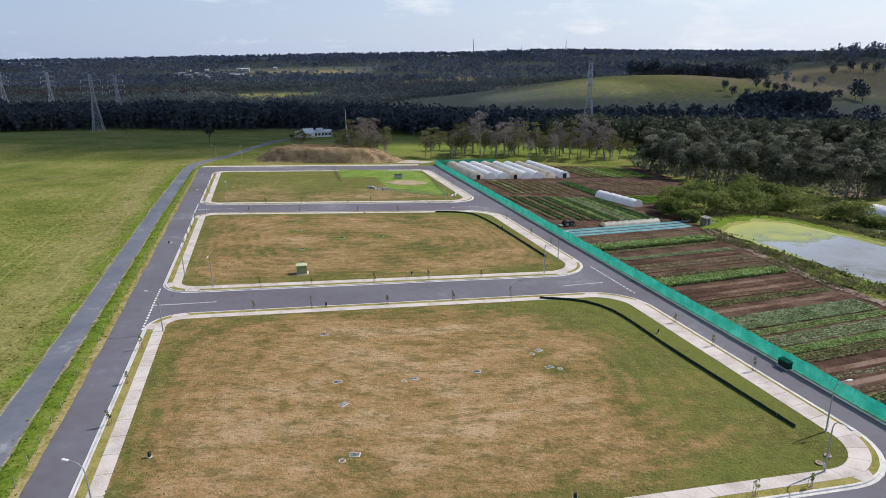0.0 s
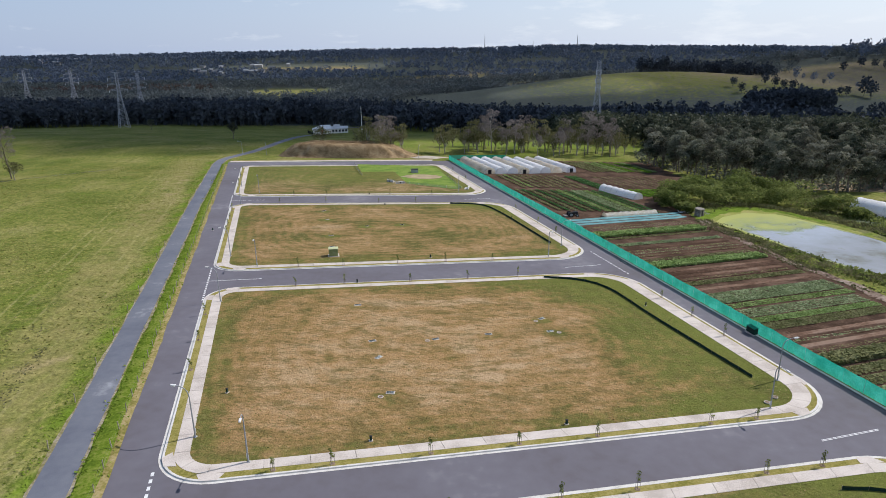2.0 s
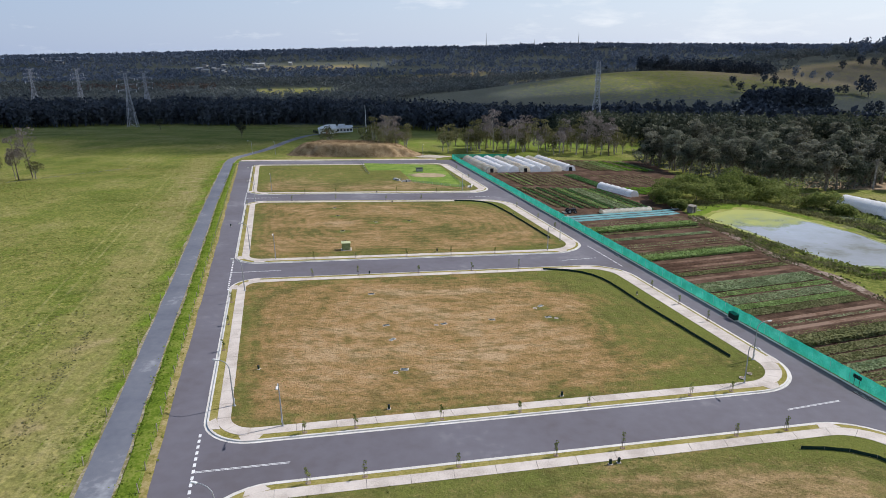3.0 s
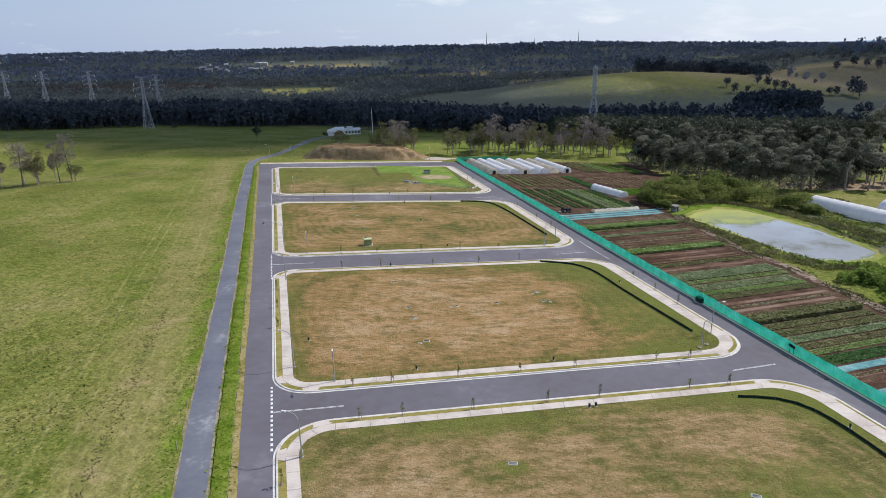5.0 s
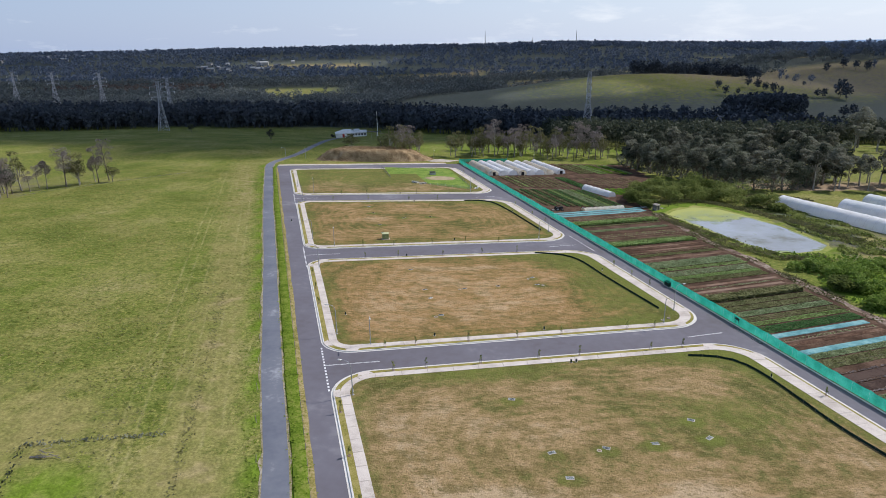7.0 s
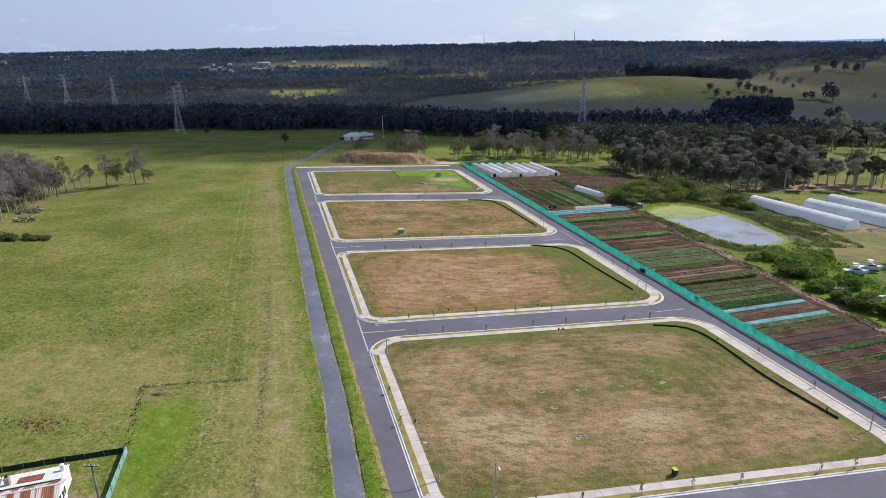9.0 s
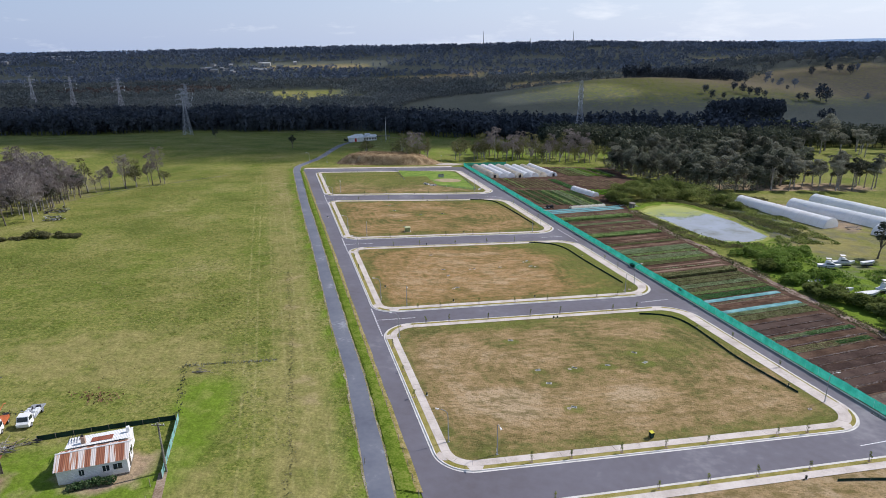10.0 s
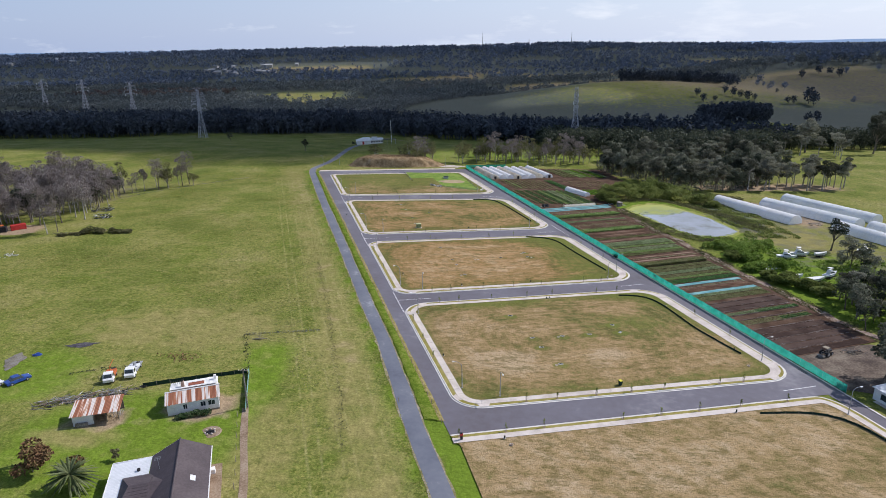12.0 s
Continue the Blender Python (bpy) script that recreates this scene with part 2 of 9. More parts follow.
M_CROPS = [
    crop_material("young_crop", (0.15, 0.23, 0.055), (0.25, 0.35, 0.11), (0.35, 0.45, 0.18)),
    crop_material("silver_crop", (0.17, 0.22, 0.10), (0.27, 0.33, 0.16), (0.38, 0.44, 0.25)),
    crop_material("dark_crop", (0.045, 0.115, 0.03), (0.075, 0.17, 0.05), (0.12, 0.23, 0.08)),
    crop_material("olive_crop", (0.14, 0.155, 0.055), (0.21, 0.215, 0.09), (0.30, 0.29, 0.14)),
    crop_material("bright_crop", (0.08, 0.19, 0.012), (0.14, 0.28, 0.02), (0.20, 0.34, 0.04)),
]


def lot_material():
    """Dry cut grass over clay: broad green and brown areas, crisp speckle, scraped pale patches and faint mower lines."""
    m = bpy.data.materials.new("dry_lot_grass")
    m.use_nodes = True
    n, l = m.node_tree.nodes, m.node_tree.links
    b = n["Principled BSDF"]
    b.inputs["Roughness"].default_value, b.inputs["Specular IOR Level"].default_value = 0.95, 0.06
    pos = n.new("ShaderNodeNewGeometry").outputs["Position"]

    def noise_of(scale, detail, rough, mapping=None):
        t = n.new("ShaderNodeTexNoise")
        t.inputs["Scale"].default_value, t.inputs["Detail"].default_value, t.inputs["Roughness"].default_value = scale, detail, rough
        src = pos
        if mapping:
            mp = n.new("ShaderNodeMapping")
            mp.inputs["Rotation"].default_value = (0, 0, mapping[2])
            mp.inputs["Scale"].default_value = (mapping[0], mapping[1], 1)
            l.new(pos, mp.inputs["Vector"])
            src = mp.outputs["Vector"]
        l.new(src, t.inputs["Vector"])
        return t.outputs["Fac"]

    def add(a, b_, w):
        q = n.new("ShaderNodeMath")
        q.operation = "MULTIPLY_ADD"
        q.inputs[1].default_value = w
        l.new(a, q.inputs[0])
        if b_ is None:
            q.inputs[2].default_value = 0.0
        else:
            l.new(b_, q.inputs[2])
        return q.outputs[0]

    f = add(noise_of(0.07, 6.0, 0.66), None, 0.40)
    f = add(noise_of(0.26, 9.0, 0.72, (0.9, 1.1, 0.2)), f, 0.36)
    f = add(noise_of(1.7, 7.0, 0.8), f, 0.19)
    f = add(noise_of(1.0, 6.0, 0.66, (0.10, 0.55, 0.21)), f, 0.09)
    f = add(noise_of(1.0, 4.0, 0.6, (0.7, 0.06, 0.27)), f, 0.07)
    at = n.new("ShaderNodeAttribute")
    at.attribute_name = "green"
    f = add(at.outputs["Fac"], f, -0.12)
    # rounds of the mower, following the kerbs
    mow = n.new("ShaderNodeAttribute")
    mow.attribute_name = "mow"
    turn = add(noise_of(0.12, 4.0, 0.6), add(mow.outputs["Fac"], None, 3.3), 14.0)
    wave = n.new("ShaderNodeMath")
    wave.operation = "SINE"
    l.new(turn, wave.inputs[0])
    f = add(wave.outputs[0], f, 0.020)
    r = n.new("ShaderNodeValToRGB")
    ramp_stops(r, [(0.42, (0.076, 0.084, 0.020)), (0.478, (0.142, 0.122, 0.036)), (0.522, (0.254, 0.158, 0.058)), (0.580, (0.338, 0.202, 0.088)), (0.68, (0.43, 0.290, 0.160))])
    l.new(f, r.inputs["Fac"])
    # red clay shows through in some blocks, pale straw in the others
    r2 = n.new("ShaderNodeValToRGB")
    ramp_stops(r2, [(0.42, (0.088, 0.094, 0.028)), (0.478, (0.160, 0.148, 0.054)), (0.522, (0.252, 0.200, 0.098)), (0.580, (0.326, 0.248, 0.136)), (0.68, (0.42, 0.335, 0.218))])
    l.new(f, r2.inputs["Fac"])
    clay = n.new("ShaderNodeAttribute")
    clay.attribute_name = "clay"
    mix = n.new("ShaderNodeMix")
    mix.data_type = "RGBA"
    l.new(clay.outputs["Fac"], mix.inputs[0])
    l.new(r2.outputs["Color"], mix.inputs[6])
    l.new(r.outputs["Color"], mix.inputs[7])
    col = mix.outputs[2]
    # small green patches, then strokes of bleached straw
    for src, lo, hi, tint, amount in ((noise_of(0.45, 9.0, 0.74, (0.6, 1.3, 0.21)), 0.49, 0.59, (0.128, 0.102, 0.034), 0.66), (noise_of(1.6, 8.0, 0.76, (0.7, 1.3, 0.21)), 0.52, 0.60, (0.100, 0.088, 0.028), 0.6), (noise_of(1.5, 6.0, 0.7, (0.8, 1.2, 0.35)), 0.55, 0.63, (0.44, 0.32, 0.165), 0.3)):
        k = n.new("ShaderNodeMapRange")
        k.inputs["From Min"].default_value, k.inputs["From Max"].default_value, k.inputs["To Max"].default_value = lo, hi, amount
        l.new(src, k.inputs["Value"])
        q = n.new("ShaderNodeMix")
        q.data_type = "RGBA"
        q.inputs[7].default_value = (*tint, 1)
        l.new(k.outputs["Result"], q.inputs[0])
        l.new(col, q.inputs[6])
        col = q.outputs[2]
    # living turf
    k = n.new("ShaderNodeMapRange")
    k.inputs["From Min"].default_value, k.inputs["From Max"].default_value, k.inputs["To Max"].default_value = 0.63, 0.98, 0.9
    l.new(add(noise_of(0.5, 8.0, 0.78), add(at.outputs["Fac"], None, 0.48), 0.95), k.inputs["Value"])
    q = n.new("ShaderNodeMix")
    q.data_type = "RGBA"
    q.inputs[7].default_value = (0.145, 0.160, 0.036, 1)
    l.new(k.outputs["Result"], q.inputs[0])
    l.new(col, q.inputs[6])
    # blade by blade grain
    g = n.new("ShaderNodeMapRange")
    g.inputs["From Min"].default_value, g.inputs["From Max"].default_value = 0.30, 0.70
    g.inputs["To Min"].default_value, g.inputs["To Max"].default_value = 0.66, 1.36
    l.new(noise_of(4.5, 6.0, 0.85), g.inputs["Value"])
    gm = n.new("ShaderNodeMix")
    gm.data_type, gm.blend_type = "RGBA", "MULTIPLY"
    gm.inputs[0].default_value = 1.0
    l.new(q.outputs[2], gm.inputs[6])
    l.new(g.outputs["Result"], gm.inputs[7])
    l.new(gm.outputs[2], b.inputs["Base Color"])
    bp = n.new("ShaderNodeBump")
    bp.inputs["Strength"].default_value, bp.inputs["Distance"].default_value = 0.9, 0.22
    l.new(noise_of(2.4, 6.0, 0.7), bp.inputs["Height"])
    l.new(bp.outputs["Normal"], b.inputs["Normal"])
    return m


M_LOT = lot_material()


def rusty_roof():
    """Corrugated sheets, part painted white and part gone to rust, sheet by sheet."""
    m = bpy.data.materials.new("rusty_roof_sheet")
    m.use_nodes = True
    n, l = m.node_tree.nodes, m.node_tree.links
    b = n["Principled BSDF"]
    tc = n.new("ShaderNodeTexCoord")
    mp = n.new("ShaderNodeMapping")
    mp.inputs["Scale"].default_value = (2.3, 0.10, 0.10)
    tx = n.new("ShaderNodeTexNoise")
    tx.inputs["Scale"].default_value, tx.inputs["Detail"].default_value = 1.0, 2.0
    rr = n.new("ShaderNodeValToRGB")
    ramp_stops(rr, [(0.43, (0.60, 0.54, 0.49)), (0.46, (0.48, 0.30, 0.21)), (0.50, (0.30, 0.11, 0.05)), (0.7, (0.21, 0.07, 0.035))])
    l.new(tc.outputs["Object"], mp.inputs["Vector"])
    l.new(mp.outputs["Vector"], tx.inputs["Vector"])
    l.new(tx.outputs["Fac"], rr.inputs["Fac"])
    l.new(rr.outputs["Color"], b.inputs["Base Color"])
    b.inputs["Roughness"].default_value = 0.8
    return m


M_RUST = rusty_roof()


def pond_material():
    """Still brown-grey water with painted sky reflections, matted with yellow-green weed at one end."""
    m = bpy.data.materials.new("pond_water")
    m.use_nodes = True
    n, l = m.node_tree.nodes, m.node_tree.links
    b = n["Principled BSDF"]
    at = n.new("ShaderNodeAttribute")
    at.attribute_name = "weed"
    geo = n.new("ShaderNodeNewGeometry")
    tx = n.new("ShaderNodeTexNoise")
    tx.inputs["Scale"].default_value, tx.inputs["Detail"].default_value, tx.inputs["Roughness"].default_value = 0.12, 9.0, 0.62
    ad = n.new("ShaderNodeMath")
    l.new(geo.outputs["Position"], tx.inputs["Vector"])
    l.new(tx.outputs["Fac"], ad.inputs[0])
    l.new(at.outputs["Fac"], ad.inputs[1])
    rr = n.new("ShaderNodeValToRGB")
    # pale blue-grey stops stand for reflected sky, the brown one for the bank
    ramp_stops(rr, [(0.36, (0.20, 0.20, 0.17)), (0.48, (0.29, 0.305, 0.315)), (0.66, (0.33, 0.35, 0.38)), (0.74, (0.22, 0.25, 0.13)), (0.86, (0.30, 0.33, 0.11)), (1.0, (0.36, 0.37, 0.10))])
    ro = n.new("ShaderNodeValToRGB")
    ramp_stops(ro, [(0.72, (0.06, 0.06, 0.06)), (0.86, (0.7, 0.7, 0.7))])
    l.new(ad.outputs[0], rr.inputs["Fac"])
    l.new(ad.outputs[0], ro.inputs["Fac"])
    l.new(rr.outputs["Color"], b.inputs["Base Color"])
    l.new(ro.outputs["Color"], b.inputs["Roughness"])
    b.inputs["IOR"].default_value = 1.33
    return m


M_POND = pond_material()


def ground_material():
    """Pasture: yellow-green sward, streaked along the lane, lusher or barer where the cover says so."""
    m = mat("pasture", [(0.092, 0.120, 0.022), (0.154, 0.174, 0.038), (0.216, 0.210, 0.062), (0.276, 0.242, 0.102)],
            0.055, 1.3, 0.36, 0.95, bump=0.5, bump_scale=1.1, low=0.36, high=0.66, spec=0.06)
    n, l = m.node_tree.nodes, m.node_tree.links
    b = n["Principled BSDF"]
    col = b.inputs["Base Color"].links[0].from_socket
    geo = n.new("ShaderNodeNewGeometry")
    wob = n.new("ShaderNodeTexNoise")
    wob.inputs["Scale"].default_value, wob.inputs["Detail"].default_value = 0.25, 6.0
    l.new(geo.outputs["Position"], wob.inputs["Vector"])
    # mower and wheel lines
    mp = n.new("ShaderNodeMapping")
    mp.inputs["Rotation"].default_value = (0, 0, -0.27)
    mp.inputs["Scale"].default_value = (0.8, 0.22, 1)
    tx = n.new("ShaderNodeTexNoise")
    tx.inputs["Scale"].default_value, tx.inputs["Detail"].default_value = 0.9, 8.0
    rr = n.new("ShaderNodeValToRGB")
    ramp_stops(rr, [(0.36, (0.66, 0.74, 0.60)), (0.64, (1.16, 1.10, 1.10))])
    mx = n.new("ShaderNodeMix")
    mx.data_type, mx.blend_type = "RGBA", "MULTIPLY"
    mx.inputs[0].default_value = 0.3
    l.new(geo.outputs["Position"], mp.inputs["Vector"])
    l.new(mp.outputs["Vector"], tx.inputs["Vector"])
    l.new(tx.outputs["Fac"], rr.inputs["Fac"])
    l.new(col, mx.inputs[6])
    l.new(rr.outputs["Color"], mx.inputs[7])
    col = mx.outputs[2]
    # dark specks that paint in tussocks and their small shadows, and pale seed heads
    for scale, lo, hi, tint, amount in ((0.09, 0.50, 0.62, (0.118, 0.162, 0.020), 0.5), (0.6, 0.51, 0.60, (0.070, 0.092, 0.012), 0.62), (1.4, 0.53, 0.64, (0.35, 0.31, 0.09), 0.5), (2.1, 0.54, 0.60, (0.062, 0.078, 0.014), 0.62)):
        tn = n.new("ShaderNodeTexNoise")
        tn.inputs["Scale"].default_value, tn.inputs["Detail"].default_value, tn.inputs["Roughness"].default_value = scale, 7.0, 0.7
        l.new(geo.outputs["Position"], tn.inputs["Vector"])
        k = n.new("ShaderNodeMapRange")
        k.inputs["From Min"].default_value, k.inputs["From Max"].default_value, k.inputs["To Max"].default_value = lo, hi, amount
        l.new(tn.outputs["Fac"], k.inputs["Value"])
        q = n.new("ShaderNodeMix")
        q.data_type = "RGBA"
        q.inputs[7].default_value = (*tint, 1)
        l.new(k.outputs["Result"], q.inputs[0])
        l.new(col, q.inputs[6])
        col = q.outputs[2]
    # wheel lines left beside the lane: u runs across it
    across = n.new("ShaderNodeVectorMath")
    across.operation = "DOT_PRODUCT"
    across.inputs[1].default_value = (0.9623, 0.2723, 0)
    l.new(geo.outputs["Position"], across.inputs[0])
    wide = n.new("ShaderNodeMapRange")
    wide.inputs["From Min"].default_value, wide.inputs["From Max"].default_value = -50.0, -26.0
    l.new(across.outputs["Value"], wide.inputs["Value"])
    lines = n.new("ShaderNodeValToRGB")
    stops = [(0.0, (0, 0, 0))]
    for d, half, amount in ((19.5, 0.35, 0.4), (17.3, 0.35, 0.4), (14.0, 0.3, 0.45), (12.0, 0.3, 0.5), (8.8, 0.38, 0.55), (6.6, 0.38, 0.5)):
        c = (23.7 - d) / 24.0
        stops += [(c - half / 24, (0.12,) * 3 if d < 10 else (0, 0, 0)), (c, (amount,) * 3), (c + half / 24, (0.12,) * 3 if d < 10 else (0, 0, 0))]
    ramp_stops(lines, stops + [(1.0, (0, 0, 0))])
    l.new(wide.outputs["Result"], lines.inputs["Fac"])
    gap = n.new("ShaderNodeMapRange")
    gap.inputs["From Min"].default_value, gap.inputs["From Max"].default_value, gap.inputs["To Max"].default_value = 0.40, 0.62, 0.9
    l.new(tx.outputs["Fac"], gap.inputs["Value"])
    both = n.new("ShaderNodeMath")
    both.operation = "MULTIPLY"
    l.new(lines.outputs["Color"], both.inputs[0])
    l.new(gap.outputs["Result"], both.inputs[1])
    sep = n.new("ShaderNodeSeparateXYZ")
    l.new(geo.outputs["Position"], sep.inputs[0])
    fade = n.new("ShaderNodeMapRange")
    fade.inputs["From Min"].default_value, fade.inputs["From Max"].default_value = 218.0, 185.0
    l.new(sep.outputs["Y"], fade.inputs["Value"])
    done = n.new("ShaderNodeMath")
    done.operation = "MULTIPLY"
    l.new(both.outputs[0], done.inputs[0])
    l.new(fade.outputs["Result"], done.inputs[1])
    q = n.new("ShaderNodeMix")
    q.data_type = "RGBA"
    q.inputs[7].default_value = (0.43, 0.37, 0.18, 1)
    l.new(done.outputs[0], q.inputs[0])
    l.new(col, q.inputs[6])
    col = q.outputs[2]
    # scrub tint is blued: it carries far haze as well as forest floor
    for name, tint in (("lush", (0.122, 0.186, 0.018)), ("dry", (0.235, 0.205, 0.075)), ("bare", (0.30, 0.215, 0.145)), ("scrub", (0.068, 0.078, 0.078))):
        at = n.new("ShaderNodeAttribute")
        at.attribute_name = name
        ma = n.new("ShaderNodeMath")
        ma.operation = "MULTIPLY_ADD"
        ma.inputs[1].default_value = 1.0
        l.new(at.outputs["Fac"], ma.inputs[0])
        l.new(wob.outputs["Fac"], ma.inputs[2])
        r2 = n.new("ShaderNodeValToRGB")
        ramp_stops(r2, [(0.60, (0, 0, 0)), (1.0, (0.9, 0.9, 0.9))])
        l.new(ma.outputs[0], r2.inputs["Fac"])
        cut = n.new("ShaderNodeMath")
        cut.operation = "MULTIPLY"
        l.new(r2.outputs["Color"], cut.inputs[0])
        gate = n.new("ShaderNodeMath")
        gate.operation = "GREATER_THAN"
        gate.inputs[1].default_value = 0.02
        l.new(at.outputs["Fac"], gate.inputs[0])
        l.new(gate.outputs[0], cut.inputs[1])
        m2 = n.new("ShaderNodeMix")
        m2.data_type = "RGBA"
        l.new(cut.outputs[0], m2.inputs[0])
        l.new(col, m2.inputs[6])
        shade = n.new("ShaderNodeMix")
        shade.data_type = "RGBA"
        shade.inputs[6].default_value = (*[c * 0.42 for c in tint], 1)
        shade.inputs[7].default_value = (*[c * 1.65 for c in tint], 1)
        fine = n.new("ShaderNodeTexNoise")
        fine.inputs["Scale"].default_value, fine.inputs["Detail"].default_value, fine.inputs["Roughness"].default_value = 0.5, 9.0, 0.7
        l.new(geo.outputs["Position"], fine.inputs["Vector"])
        l.new(fine.outputs["Fac"], shade.inputs[0])
        l.new(shade.outputs[2], m2.inputs[7])
        col = m2.outputs[2]
    grain = n.new("ShaderNodeTexNoise")
    grain.inputs["Scale"].default_value, grain.inputs["Detail"].default_value, grain.inputs["Roughness"].default_value = 2.6, 7.0, 0.85
    l.new(geo.outputs["Position"], grain.inputs["Vector"])
    g = n.new("ShaderNodeMapRange")
    g.inputs["From Min"].default_value, g.inputs["From Max"].default_value = 0.30, 0.70
    g.inputs["To Min"].default_value, g.inputs["To Max"].default_value = 0.62, 1.40
    l.new(grain.outputs["Fac"], g.inputs["Value"])
    gm = n.new("ShaderNodeMix")
    gm.data_type, gm.blend_type = "RGBA", "MULTIPLY"
    gm.inputs[0].default_value = 1.0
    l.new(col, gm.inputs[6])
    l.new(g.outputs["Result"], gm.inputs[7])
    l.new(gm.outputs[2], b.inputs["Base Color"])
    return m


M_GROUND = ground_material()

# ---- building helpers ----


def ss(a, b, x):
    t = np.clip((np.asarray(x, float) - a) / (b - a), 0, 1)
    return t * t * (3 - 2 * t)


POND = [(62.7, 140.9), (67, 146.8), (75, 151.4), (83, 149), (88, 141), (91, 134), (94, 126.5), (96.5, 117), (98, 106), (94, 101.5), (86, 99.5), (80, 100), (76.5, 105), (73.5, 113), (70, 124), (66, 134)]
POND_LEVEL = -5.5


def pond_reach(x, y):
    """Distance from the pond's middle, 1 at its shore."""
    q = np.array(POND)
    c = q.mean(axis=0)
    pa = np.arctan2(q[:, 1] - c[1], q[:, 0] - c[0])
    o = np.argsort(pa)
    rim = np.interp(np.arctan2(y - c[1], x - c[0]), pa[o], np.hypot(*(q - c).T)[o], period=2 * math.pi)
    return np.hypot(x - c[0], y - c[1]) / rim


def land(x, y):
    """Height of the natural ground, metres: a gentle fall east and north, a valley, then wooded hills."""
    x, y = np.asarray(x, float), np.asarray(y, float)
    far = ss(560, 950, y)
    z = 1.06 - 0.0362 * 275 * np.tanh(x / 275) * (1 - far) - 0.0304 * np.clip(y, -275, 253) - 21.5 * ss(253, 550, y)
    z = z - 3.2 * np.exp(-((x + 185) / 38) ** 2 - ((y - 195) / 60) ** 2) + 2.0 * np.exp(-((x + 230) / 70) ** 2 - ((y - 420) / 60) ** 2)
    z = z + 17 * np.exp(-((x - 262) / 110) ** 2 - ((y - 505) / 62) ** 2)
    z = z + 39 * np.exp(-((x - 235) / 230) ** 2 - ((y - 745) / 140) ** 2)
    z = z + 45 * np.exp(-((x - 720) / 330) ** 2 - ((y - 1080) / 280) ** 2)
    crest = 20 + 3 * np.exp(-((x + 460) / 500) ** 2) - 6 * ss(-200, 300, x) + 12 * np.exp(-((x - 430) / 330) ** 2) - 18 * ss(900, 1900, x)
    z = z + (crest + 28) * ss(1500, 2800, y) * (1 - 0.55 * ss(3000, 4600, y))
    # the bank that holds the pond
    rel = pond_reach(x, y)
    return z + np.maximum(0, POND_LEVEL + 0.3 - z) * (1 - ss(1.12, 1.5, rel)) * (rel < 1.5)


# open paddocks on the plain and hills: x, y, half sizes
FIELDS = [(-60, 1440, 170, 110), (330, 1520, 190, 100), (250, 1130, 240, 90), (720, 1330, 260, 90), (-450, 2010, 290, 130), (80, 1750, 240, 60), (460, 860, 300, 180), (1100, 1900, 400, 120), (-640, 2280, 130, 30)]


def field_at(x, y, soft=1.0):
    """1 inside the open paddocks, 0 in the woods between them."""
    r = np.zeros(np.shape(x))
    for a, b, p, q in FIELDS:
        r = np.maximum(r, 1 - ss(0.85, 0.85 + 0.3 * soft, np.hypot((x - a) / p, (y - b) / q)))
    return r


def clearing(x, y):
    """The bright grassy gap in the woods beyond the creek, with a ragged edge."""
    return np.exp(-((x + 262 + 0.27 * (y - 1010) + 26 * np.sin(y * 0.025)) / 88) ** 2 - ((y - 1010 + 25 * np.sin(x * 0.04)) / 170) ** 2)


def zt(x, y):
    return float(land(x, y))


def mesh_np(name, v, f, material, smooth=False, attrs=()):
    """A mesh from arrays: corners (n, 3) and faces (m, 3 or 4)."""
    v, f = np.asarray(v, np.float32), np.asarray(f, np.int32)
    me = bpy.data.meshes.new(name)
    k = f.shape[1]
    me.vertices.add(len(v))
    me.vertices.foreach_set("co", v.ravel())
    me.loops.add(f.size)
    me.loops.foreach_set("vertex_index", f.ravel())
    me.polygons.add(len(f))
    me.polygons.foreach_set("loop_start", np.arange(0, f.size, k, dtype=np.int32))
    me.polygons.foreach_set("loop_total", np.full(len(f), k, np.int32))
    me.polygons.foreach_set("use_smooth", np.full(len(f), smooth, bool))
    for an, values in attrs:
        a = me.attributes.new(an, "FLOAT", "POINT")
        a.data.foreach_set("value", np.asarray(values, np.float32).ravel())
    me.update(calc_edges=True)
    me.materials.append(material)
    return me


def thing(name, label, category, at=None, group="", kind="", turn=0.0):
    """An Empty at the base of a thing, which carries its parts."""
    e = new(name)
    e.empty_display_size = 0.2
    if at is not None:
        e.matrix_world = pose(*at, 0, 0, turn)
    return tagged(e, label, category, group, kind)


def part(name, bm, material, parent, label="", smooth=False):
    me = bpy.data.meshes.new(name)
    bm.normal_update()
    bm.to_mesh(me)
    bm.free()
    if smooth:
        me.polygons.foreach_set("use_smooth", [True] * len(me.polygons))
    me.materials.append(material)
    ob = new(name, me)
    ob.parent = parent
    if label:
        ob["label"] = label
    return ob


def part_me(name, me, parent, label=""):
    ob = new(name, me)
    ob.parent = parent
    if label:
        ob["label"] = label
    return ob


def box(x0, x1, y0, y1, z0, z1, bm=None, bevel=0.0):
    bm = bm or bmesh.new()
    vs = [bm.verts.new((x, y, z)) for z in (z0, z1) for y in (y0, y1) for x in (x0, x1)]
    fs = [(0, 2, 3, 1), (4, 5, 7, 6), (0, 1, 5, 4), (2, 6, 7, 3), (0, 4, 6, 2), (1, 3, 7, 5)]
    made = [bm.faces.new([vs[i] for i in q]) for q in fs]
    if bevel:
        edges = list({e for q in made for e in q.edges})
        bmesh.ops.bevel(bm, geom=edges, offset=bevel, segments=1, affect="EDGES")
    return bm


